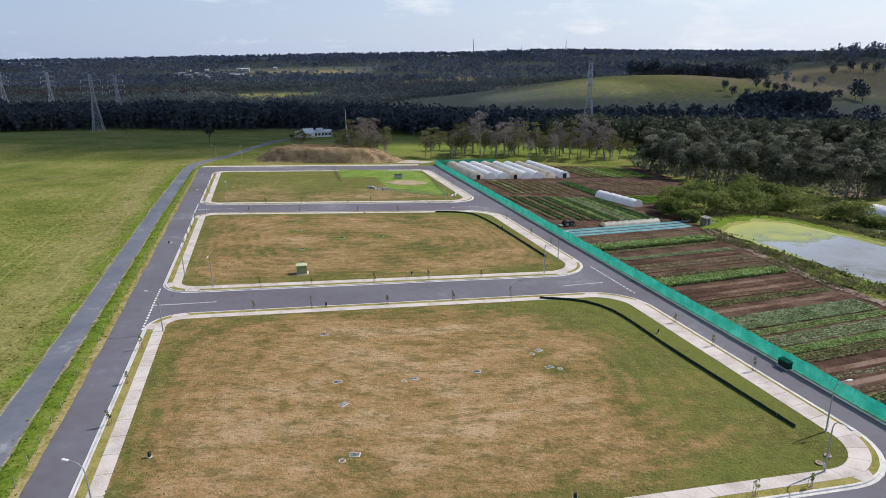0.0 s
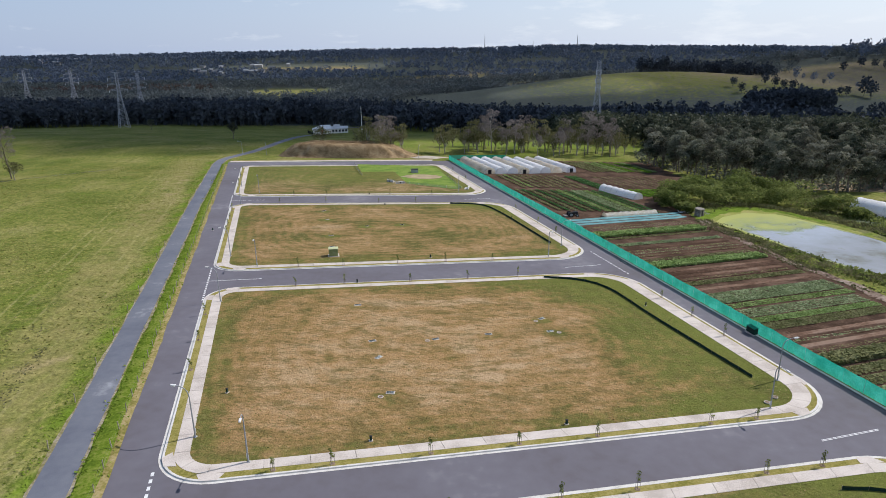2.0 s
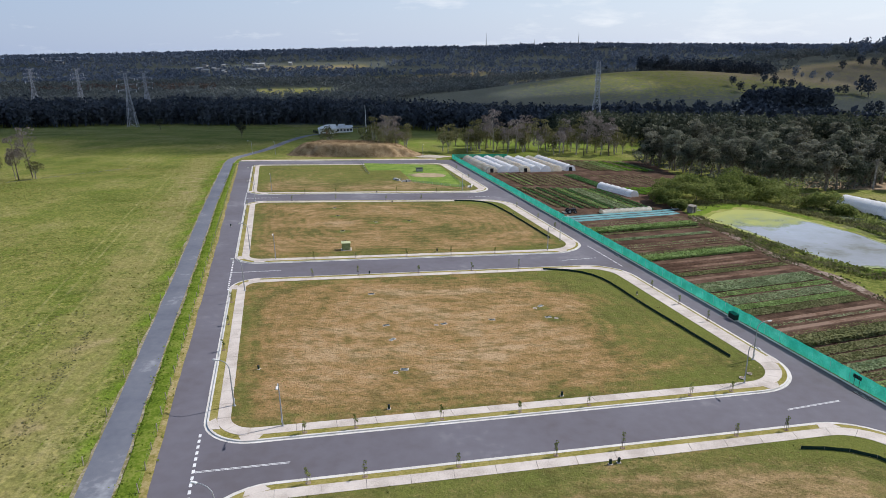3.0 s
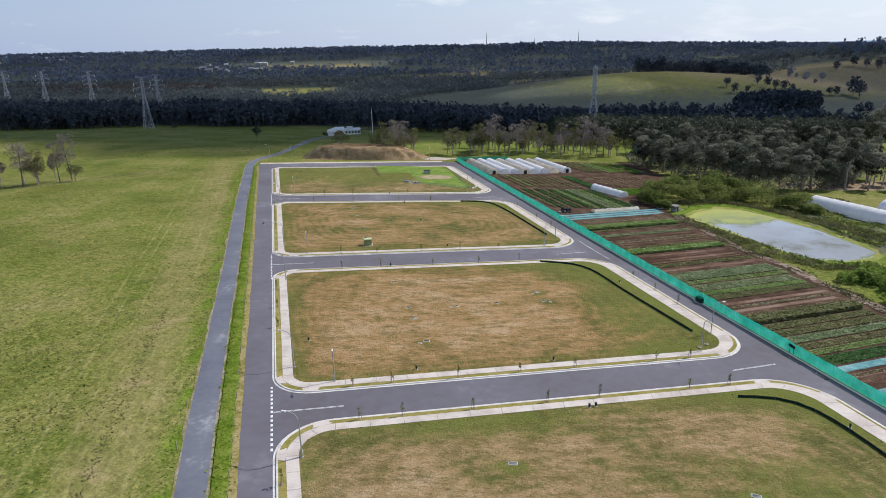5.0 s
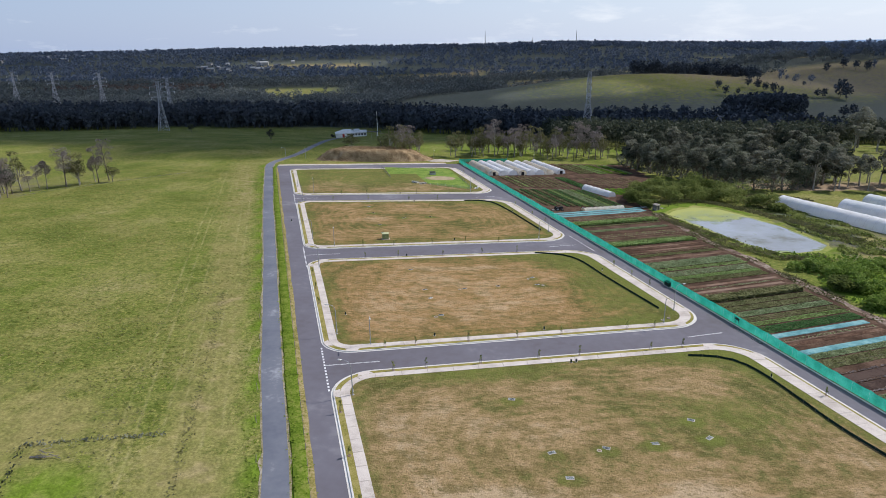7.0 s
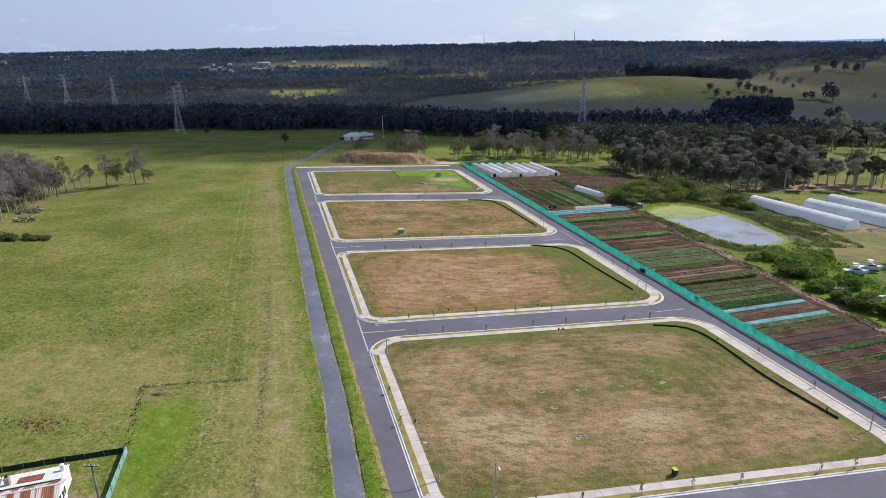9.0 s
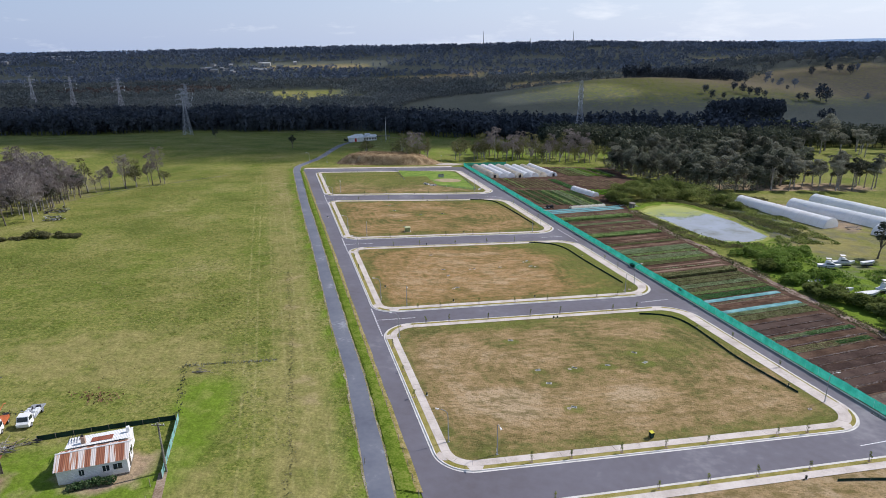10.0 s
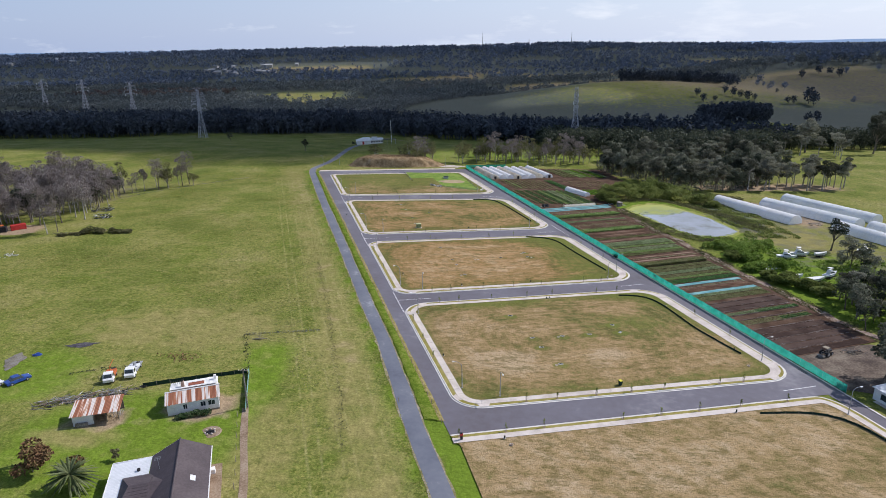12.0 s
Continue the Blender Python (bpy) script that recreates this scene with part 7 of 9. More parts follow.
def build_north_garden():
    """Beds that run towards the street, north of the blue strips."""
    ys = np.linspace(144.5, 247, 120)
    left = np.stack([fence_x(ys) + 0.8, ys], 1)
    right = np.stack([np.interp(ys, [144, 160, 175, 210, 247], [57, 55, 64, 80, 78]) + 0.9 * np.sin(ys * 0.6) + 0.5 * np.sin(ys * 1.7), ys], 1)
    tagged(new("tilled_field", strip_mesh("tilled_field", left, right, M_SOIL, 0.11, 26)), "brown tilled earth of the upper garden", "field", kind="structure")

    def run(x, ytop, ybot, width, c, h, d, label, n):
        t = thing("crop_bed", label, "crop bed", group="upper crop beds")
        a, b = np.array((x, ytop), float), np.array((x + (ytop - ybot) * 0.31, ybot), float)
        p = along([a, b], 1.0)
        m = strip_mesh("soil_ridge", offset_line(p, width / 2), offset_line(p, -width / 2), M_SOIL, 0.16, 2, crown=0.1)
        part_me("soil_ridge", m, t)
        rng = np.random.default_rng(700 + n)
        k = rng.uniform(0, 1, int(len(p) * width * d))
        q = a + (b - a) * k[:, None] + np.array([0.95, 0.3]) * (rng.uniform(-0.5, 0.5, len(k)) * width * 0.9)[:, None]
        cc = np.c_[q, land(q[:, 0], q[:, 1]) + 0.22 + rng.uniform(0, h, len(q))]
        lv, lf = leaf_cloud(cc, 0.17, rng, flat=0.75)
        tagged(part_me("foliage", mesh_np("plants", lv, lf, M_CROPS[c]), t), kind="stuff")

    n = 0
    for k, c in enumerate((3, 2, 3, 2, 3, 2, 0, 2, 1, 1, 0, 2, 2)):
        run(17.6 + 2.15 * k, 179.5, 150, 1.1 + 0.5 * (c in (0, 1)), c, 0.3, 24 if c in (3,) else 40, "narrow garden bed of mixed green crop", n)
        n += 1
    for k, c in enumerate((3, 0, 3, 3, 3, 3, 3, 3, 3)):
        run(13.6 + 2.5 * k, 207, 184, 1.1, c, 0.25, 16 if k > 2 else 30, "sparse bed of old crop on brown earth", n)
        n += 1
    for k in range(8):
        run(47.5 + 2.6 * k, 207 + 0.5 * k, 187, 1.4, 3, 0.12, 5, "raised brown bed with a few seedlings", n)
        n += 1
    for k in range(3):
        run(37.5 + 1.5 * k, 206.5, 183, 1.3, 2, 0.4, 36, "dense dark green crop bed", n)
        n += 1
    for k, c in enumerate((3, 3, 3, 0, 0, 4, 3, 4, 0)):
        run(43 + 2.9 * k, 243, 218 + (k % 3), 1.9, c, 0.3, 32, "long bed of green crop before the wood", n)
        n += 1
    for k in range(5):
        run(50.5 + 2.7 * k, 182.5 + 0.4 * k, 171 + 0.8 * k, 1.9, 4, 0.35, 34, "vivid green lettuce bed", n)
        n += 1


build_north_garden()


def build_track():
    """The rutted earth track east of the beds, uneven in width, with a weedy middle."""
    ys = np.linspace(-4, 142, 240)
    p = np.array([(track_x(y) + 1.6 + 0.28 * math.sin(y * 0.21) + 0.16 * math.sin(y * 0.83), y) for y in ys])
    wl = 1.15 + 0.30 * np.sin(ys * 0.37 + 1) + 0.18 * np.sin(ys * 1.31)
    wr = 1.05 + 0.32 * np.sin(ys * 0.29) + 0.20 * np.sin(ys * 1.07 + 2)
    nrm = offset_line(p, 1.0) - p
    earth = mat("track_earth", [(0.085, 0.056, 0.042), (0.160, 0.112, 0.084), (0.25, 0.190, 0.150), (0.34, 0.28, 0.23)], 0.35, 2.2, 0.5, 0.95, bump=0.12, bump_scale=3, spec=0.06)
    tagged(new("farm_track", strip_mesh("farm_track", p + nrm * wl[:, None], p - nrm * wr[:, None], earth, 0.16, 4)), "rutted brown earth track beside the beds", "track", kind="structure")
    rng = np.random.default_rng(37)
    n = 9000
    k = rng.integers(0, len(p), n)
    side = np.where(rng.uniform(size=n) < 0.3, rng.normal(size=n) * 0.22, np.where(rng.uniform(size=n) < 0.65, -wr[k] - np.abs(rng.normal(size=n)) * 0.55, wl[k] + rng.normal(size=n) * 0.25))
    q = p[k] + nrm[k] * side[:, None] + rng.normal(size=(n, 2)) * 0.15
    q = q[np.sin(q[:, 1] * 0.5) + np.sin(q[:, 1] * 0.17 + 2) + rng.normal(size=n) * 0.6 > 0.1]
    v, f = leaf_cloud(np.c_[q, land(q[:, 0], q[:, 1]) + rng.uniform(0.12, 0.38, len(q))], 0.2, rng, flat=0.3)
    tagged(new("weeds", mesh_np("weeds", v, f, M_LEAF_OLIVE)), "ragged green weeds along the farm track", "weeds", kind="stuff")


build_track()


def hoop_house(a, b, width, height, film, label, group, hoops=10, sag=0.06, doors=True, seed=1, name="polytunnel"):
    """A film-covered hoop tunnel from a to b: skin, hoops and end walls."""
    rng = np.random.default_rng(seed)
    a, b = np.array(a, float), np.array(b, float)
    d = (b - a) / np.hypot(*(b - a))
    nrm = np.array([-d[1], d[0]])
    t = thing(name, label, "polytunnel", group=group)
    n = max(hoops * 2, 8)
    arc = 12
    v = []
    for i in range(n + 1):
        s = i / n
        c = a + (b - a) * s
        dip = 1 - (sag if i % 2 else 0.0) * rng.uniform(0.5, 1.3)
        for j in range(arc + 1):
            th = math.pi * j / arc
            q = c + nrm * (width / 2) * math.cos(th) * (1 if i % 2 == 0 else 0.985)
            v.append((q[0], q[1], zt(*c) + 0.05 + height * math.sin(th) ** 0.85 * dip))
    k = arc + 1
    f = [(i * k + j, (i + 1) * k + j, (i + 1) * k + j + 1, i * k + j + 1) for i in range(n) for j in range(arc)]
    part_me("skin", mesh_np("skin", v, f, film, True), t)
    for i in range(0, n + 1, 2):
        part("hoop", tube([Vector(v[i * k + j]) + Vector((0, 0, 0.03)) for j in range(k)], [0.03] * k, 4), M_WHITE, t)
    for e, i in ((a, 0), (b, n)):
        bm = bmesh.new()
        ring = [bm.verts.new(v[i * k + j]) for j in range(k)]
        if i == 0:
            ring = ring[::-1]
        bm.faces.new(ring)
        w = part("end_wall", bm, film, t)
        if doors:
            c = e + (d if i else -d) * 0.06
            bm = bmesh.new()
            q = [c + nrm * width * 0.16 * s for s in (-1, 1)]
            z = zt(*e)
            fv = [bm.verts.new((q[0][0], q[0][1], z + 0.1)), bm.verts.new((q[1][0], q[1][1], z + 0.1)), bm.verts.new((q[1][0], q[1][1], z + height * 0.7)), bm.verts.new((q[0][0], q[0][1], z + height * 0.7))]
            bm.faces.new(fv if i else fv[::-1])
            # dark sheet over the closed wall paints the shade inside a doorway
            part("opening", bm, M_DARK, w)
    return t


def build_tunnels():
    cream = mat("yellowed_film", [(0.66, 0.58, 0.44), (0.82, 0.77, 0.66), (0.92, 0.90, 0.84)], 0.3, 2.5, 0.4, 0.45, through_light=0.6)
    backs = [(2.6, 238), (6.6, 238.6), (10.7, 239.2), (15.0, 239.8), (19.4, 240.5), (23.7, 241.1), (28.1, 241.7), (32.5, 244.5)]
    fronts = [(11.2, 209.5), (15.4, 210.2), (19.6, 211.1), (23.8, 211.8), (27.6, 212.4), (31.7, 213.8), (36, 215.2), (41.4, 217)]
    for k, (a, b) in enumerate(zip(backs, fronts)):
        hoop_house(a, b, 4.1, 2.3, M_FILM if k % 3 else cream, "low white polytunnel with slack film", "garden polytunnels", 9, 0.05, k in (0, 3, 7), k)
    hoop_house((45.3, 182.5), (52.3, 168.2), 3.4, 2.0, M_FILM, "short white polytunnel beside the lettuce", "garden polytunnels", 6, 0.08, False, 20)
    hoop_house((37.0, 144.2), (51.5, 149.6), 2.3, 1.1, cream, "low cloche tunnel of creased yellowish film", "cloches", 9, 0.15, False, 21, "cloche_tunnel")
    hoop_house((110.5, 159.5), (126, 120), 7.0, 3.6, M_FILM, "large clean white polytunnel", "large polytunnels", 14, 0.02, False, 22)
    hoop_house((130, 155), (148.5, 115.5), 7.5, 3.6, M_FILM_OLD, "large weathered grey polytunnel", "large polytunnels", 16, 0.02, False, 23)
    hoop_house((144.5, 165), (161, 124), 7.0, 3.5, M_FILM_OLD, "large weathered grey polytunnel", "large polytunnels", 16, 0.03, False, 24)
    hoop_house((138.5, 113), (149, 80), 7.0, 3.5, M_FILM_OLD, "large weathered grey polytunnel", "large polytunnels", 12, 0.03, False, 25)
    hoop_house((152, 113), (164, 80), 7.0, 3.5, M_FILM_OLD, "large weathered grey polytunnel", "large polytunnels", 12, 0.03, False, 26)
    hoop_house((163, 118), (177, 84), 7.0, 3.5, M_FILM_OLD, "large weathered grey polytunnel", "large polytunnels", 12, 0.03, False, 27)


build_tunnels()

# ---- buildings ----


def slab(points, thick, bm=None):
    """A roof plane of the four points, given thickness downwards."""
    bm = bm or bmesh.new()
    top = [bm.verts.new(p) for p in points]
    low = [bm.verts.new((p[0], p[1], p[2] - thick)) for p in points]
    bm.faces.new(top)
    bm.faces.new(low[::-1])
    n = len(points)
    for k in range(n):
        bm.faces.new((top[k], low[k], low[(k + 1) % n], top[(k + 1) % n]))
    return bm


def corrugated(p0, p1, p2, p3, waves, depth=0.03):
    """A roof sheet from the eave p0-p1 to the ridge p3-p2, with ribs that run up the slope."""
    bm = bmesh.new()
    p0, p1, p2, p3 = (Vector(p) for p in (p0, p1, p2, p3))
    n = waves * 2
    lo, hi = [], []
    for k in range(n + 1):
        u = k / n
        dz = Vector((0, 0, depth if k % 2 else 0))
        lo.append(bm.verts.new(p0.lerp(p1, u) + dz))
        hi.append(bm.verts.new(p3.lerp(p2, u) + dz))
    for k in range(n):
        bm.faces.new((lo[k], lo[k + 1], hi[k + 1], hi[k]))
    return bm


def window_unit(parent, x0, x1, z0, z1, y, out=-1):
    w = part("window", box(x0 - 0.07, x1 + 0.07, min(y, y + 0.05 * out), max(y, y + 0.05 * out), z0 - 0.07, z1 + 0.07), M_WHITE, parent)
    part("pane", box(x0, x1, min(y + 0.055 * out, y + 0.07 * out), max(y + 0.055 * out, y + 0.07 * out), z0, z1), M_GLASS, w)
    part("bar", box((x0 + x1) / 2 - 0.03, (x0 + x1) / 2 + 0.03, min(y + 0.072 * out, y + 0.085 * out), max(y + 0.072 * out, y + 0.085 * out), z0, z1), M_WHITE, w)


def cottage():
    x, y = -62.9, -30.2
    c = thing("cottage", "small white weatherboard cottage with rusty corrugated roof", "house", (x, y, zt(x, y) - 0.05), turn=19)
    w, d1, d2, e, r = 8.7, 4.4, 7.8, 2.35, 3.45
    bm = box(0, w, 0, d1, 0, e)
    for xx in (0, w):
        v = [bm.verts.new((xx, 0, e)), bm.verts.new((xx, d1, e)), bm.verts.new((xx, d1 / 2, r - 0.05))]
        bm.faces.new(v if xx else v[::-1])
    part("wall", bm, M_WHITE, c, "white painted boards")
    part("wall", box(0.3, w - 0.2, d1 + 0.003, d2, 0, 2.1), M_WHITE, c)
    for k in range(9):
        part("weatherboard", box(-0.015, w + 0.015, -0.03, -0.003, 0.2 + 0.23 * k, 0.36 + 0.23 * k), M_WHITE, c)
    o = 0.3
    part("roof_sheet", corrugated((-o, -o, e - 0.12), (w + o, -o, e - 0.12), (w + o, d1 / 2, r), (-o, d1 / 2, r), 44), M_RUST, c, "white sheets striped with rust")
    part("roof_sheet", corrugated((w + o, d1 + 0.2, e - 0.02), (-o, d1 + 0.2, e - 0.02), (-o, d1 / 2, r - 0.02), (w + o, d1 / 2, r - 0.02), 44), M_RUST, c)
    part("ridge_cap", tube([(-o, d1 / 2, r + 0.02), (w + o, d1 / 2, r + 0.02)], [0.11, 0.11], 6), M_WHITE, c)
    part("back_roof", corrugated((w - 0.1, d2 + 0.2, 2.15), (0.2, d2 + 0.2, 2.15), (0.2, d1 + 0.22, 2.55), (w - 0.1, d1 + 0.22, 2.55), 40), M_WHITE, c, "white sheet roof of the rear wing")
    part("patch", slab([(3.4, d1 + 0.9, 2.56), (6.2, d1 + 0.9, 2.56), (6.2, d1 + 2.3, 2.39), (3.4, d1 + 2.3, 2.39)], 0.03), mat("rust_sheet", [(0.18, 0.05, 0.03), (0.30, 0.10, 0.06)], 0.8, 3.0), c, "rust-red sheet")
    ch = part("chimney", box(2.2, 2.75, d1 + 0.9, d1 + 1.45, 2.2, 3.5, bevel=0.03), M_BRICK, c, "sooty brick chimney")
    part("pot", tube([(2.47, d1 + 1.17, 3.5), (2.47, d1 + 1.17, 3.8)], [0.16, 0.14], 8), M_DARK, ch)
    ch = part("chimney", box(w - 0.8, w - 0.35, d1 + 2.0, d1 + 2.5, 2.0, 3.2, bevel=0.03), M_WHITE, c)
    for k in range(5):
        part("frame_rail", box(0.4 + 0.35 * k, 0.45 + 0.35 * k, d2 - 1.7, d2 - 0.2, 2.72, 2.80), M_DARK, c)
    window_unit(c, 2.7, 3.3, 0.9, 1.8, -0.035)
    window_unit(c, 5.6, 6.4, 0.9, 1.75, -0.035)
    window_unit(c, 6.9, 8.0, 0.9, 1.75, -0.035)
    part("door", box(w + 0.003, w + 0.05, 1.2, 2.1, 0.05, 2.05), M_GLASS, c)
    for yy in (2.8, 3.6):
        part("side_window", box(w + 0.003, w + 0.05, yy, yy + 0.5, 0.9, 1.8), M_GLASS, c)
    part("stump_skirt", box(0.02, w - 0.02, 0.02, d1 - 0.02, -0.6, -0.004), M_WOOD, c)


cottage()


def open_shed():
    x, y = -77.6, -34.2
    c = thing("open_shed", "open-fronted shed with rusty corrugated skillion roof", "shed", (x, y, zt(x, y) - 0.05), turn=15)
    w, d = 7.4, 4.0
    part("roof_sheet", corrugated((-0.3, -0.35, 2.0), (w + 0.3, -0.35, 2.0), (w + 0.3, d + 0.3, 2.75), (-0.3, d + 0.3, 2.75), 38), M_RUST, c, "rust-striped roof sheets")
    part("wall", box(0, w, d - 0.05, d, 0, 2.6), M_WOOD, c)
    part("wall", box(0, 0.06, 0, d - 0.055, 0, 2.0), M_WOOD, c)
    part("front_wall", box(0.065, 3.3, 0, 0.06, 0, 1.9), M_PALEROOF, c, "grey-blue sheet front")
    part("front_bench", box(0.5, 2.4, -0.45, -0.1, 0, 0.7, bevel=0.02), M_WOOD, c)
    for k in (3.4, 5.4, 7.3):
        part("post", tube([(k, 0.05, 0), (k, 0.05, 2.03)], [0.07, 0.07], 6), M_WOOD, c)
    rng = np.random.default_rng(3)
    for k in range(14):
        a = Vector((rng.uniform(5.6, 7.6), rng.uniform(0.2, 2.4), rng.uniform(0.05, 0.7)))
        part("stacked_plank", tube([a, a + Vector((rng.uniform(-0.6, 0.6), rng.uniform(0.6, 1.4), rng.uniform(0, 0.5)))], [0.07, 0.06], 4), M_WOOD, c)


open_shed()


def farmhouse():
    x, y = -58.2, -45.7
    c = thing("farmhouse", "brick farmhouse with dark tiled roof and pale flat carport", "house", (x, y, zt(x, y) - 0.1), turn=17.4)
    w, n, e, r = 8.5, -17.0, 2.75, 5.0
    bm = box(0.5, w - 0.5, n + 0.5, -0.5, 0, e)
    v = [bm.verts.new(p) for p in ((0.5, -0.5, e), (w - 0.5, -0.5, e), (w / 2, -0.5, r - 0.25))]
    bm.faces.new(v[::-1])
    part("wall", bm, M_BRICK, c, "buff brick walls")
    part("roof_plane", slab([(w / 2, 0, r), (w / 2, n, r), (w, n, e), (w, 0, e)], 0.12), M_TILE, c, "smooth dark purple-grey roof")
    part("roof_plane", slab([(w / 2, n, r), (w / 2, 0, r), (0, 0, e), (0, n, e)], 0.12), M_TILE, c)
    rows = 15
    for k in range(rows):
        u0, u1 = k / rows, (k + 1) / rows
        a, b = (w / 2) * u0, (w / 2) * u1
        za, zb = e + (r - e) * u0, e + (r - e) * u1
        part("tile_course", slab([(a, -0.02, za + 0.07), (a, n, za + 0.07), (b, n, zb + 0.03), (b, -0.02, zb + 0.03)][::-1], 0.03), M_TILE, c)
    part("ridge_cap", tube([(w / 2, 0.02, r + 0.04), (w / 2, n, r + 0.04)], [0.14, 0.14], 6), M_TILE, c)
    part("barge_board", slab([(w / 2, 0.05, r + 0.03), (w / 2, 0.0, r + 0.03), (-0.02, 0.0, e + 0.03), (-0.02, 0.05, e + 0.03)], 0.2), M_WHITE, c)
    part("gutter", box(w, w + 0.12, n, 0, e - 0.14, e - 0.02), M_WHITE, c)
    part("skylight", slab([(w * 0.64, -8.2, 4.36), (w * 0.64, -9.4, 4.36), (w * 0.80, -9.4, 3.66), (w * 0.80, -8.2, 3.66)], 0.05), M_FILM, c, "white skylight panel")
    # cross wing
    m, h, x0 = -8.4, 4.1, -3.6
    for s in (1, -1):
        q = [(x0 + 1.6, m, h), (w / 2 - 1.2, m, h), (0.8, m + 4.0 * s, e), (x0, m + 4.0 * s, e)]
        part("wing_roof", slab(q if s < 0 else q[::-1], 0.1), M_TILE, c)
        for k in range(8):
            u0, u1 = k / 8, (k + 1) / 8
            za, zb = e + (h - e) * u0, e + (h - e) * u1
            ya, yb = m + 4.0 * s * (1 - u0), m + 4.0 * s * (1 - u1)
            xa, xb = x0 + 1.6 * u0, x0 + 1.6 * u1
            q = [(xa, ya, za + 0.07), (0.6, ya, za + 0.07), (0.9, yb, zb + 0.03), (xb, yb, zb + 0.03)]
            part("tile_course", slab(q if s < 0 else q[::-1], 0.03), M_TILE, c)
    part("wing_roof", slab([(x0 + 1.6, m, h), (x0, m + 4.0, e), (x0, m - 4.0, e)], 0.1), M_TILE, c)
    part("wing_wall", box(x0 + 0.4, 0.49, m - 3.6, m + 3.6, 0, e - 0.1), M_BRICK, c)
    # flat roof
    part("carport_roof", corrugated((-5.6, -14, 2.55), (-5.6, 0.0, 2.55), (-0.1, 0.0, 2.68), (-0.1, -14, 2.68), 40, 0.03), M_PALEROOF, c, "pale grey flat sheet roof")
    part("fascia", box(-5.7, -5.6, -14, 0.0, 2.35, 2.6), M_WHITE, c)
    part("fascia", box(-5.6, -0.1, 0.0, 0.1, 2.4, 2.7), M_WHITE, c)
    for yy in (-13.5, -7.5, -1.4):
        part("post", box(-5.5, -5.38, yy, yy + 0.12, 0, 2.5), M_WHITE, c)
    part("vent", tube([(-1.6, -3.0, 2.6), (-1.6, -3.0, 3.0)], [0.22, 0.26], 8), M_DARK, c)
    a = part("aerial", tube([(1.6, -5.0, 3.4), (1.6, -5.0, 5.6)], [0.03, 0.03], 5), M_STEEL, c)
    for k in range(4):
        part("aerial_rod", tube([(1.2, -5.4 + 0.25 * k, 5.5), (2.0, -5.4 + 0.25 * k, 5.5)], [0.015, 0.015], 4), M_STEEL, a)
    window_unit(c, 2.0, 3.6, 1.0, 2.1, -0.5, 1)
    part("air_unit", box(w - 0.45, w + 0.35, -3.6, -2.7, 0.05, 0.8, bevel=0.04), M_WHITE, c)
    part("apron", box(w - 0.48, w + 1.3, n, -1.2, -0.1, 0.12), M_DIRT, c)


farmhouse()


def street_shed():
    x, y = 68.9, -18.9
    c = thing("roadside_shed", "white roadside shed with dark window and grey roof", "shed", (x, y, zt(x, y) - 0.05), turn=14.7)
    part("wall", box(0, 5.5, -11, 0, 0, 2.5), M_WHITE, c)
    part("roof", slab([(-0.3, 0.3, 2.62), (-0.3, -11.3, 2.62), (5.8, -11.3, 2.9), (5.8, 0.3, 2.9)], 0.1), M_PALEROOF, c)
    part("window", box(-0.05, -0.003, -4.5, -1.6, 0.8, 2.0), M_GLASS, c)
    part("door", box(-0.05, -0.003, -7.2, -6.2, 0.05, 2.05), M_GLASS, c)
    part("step", box(-0.9, -0.06, -9, -1, -0.1, 0.18), M_CONCRETE, c)


street_shed()


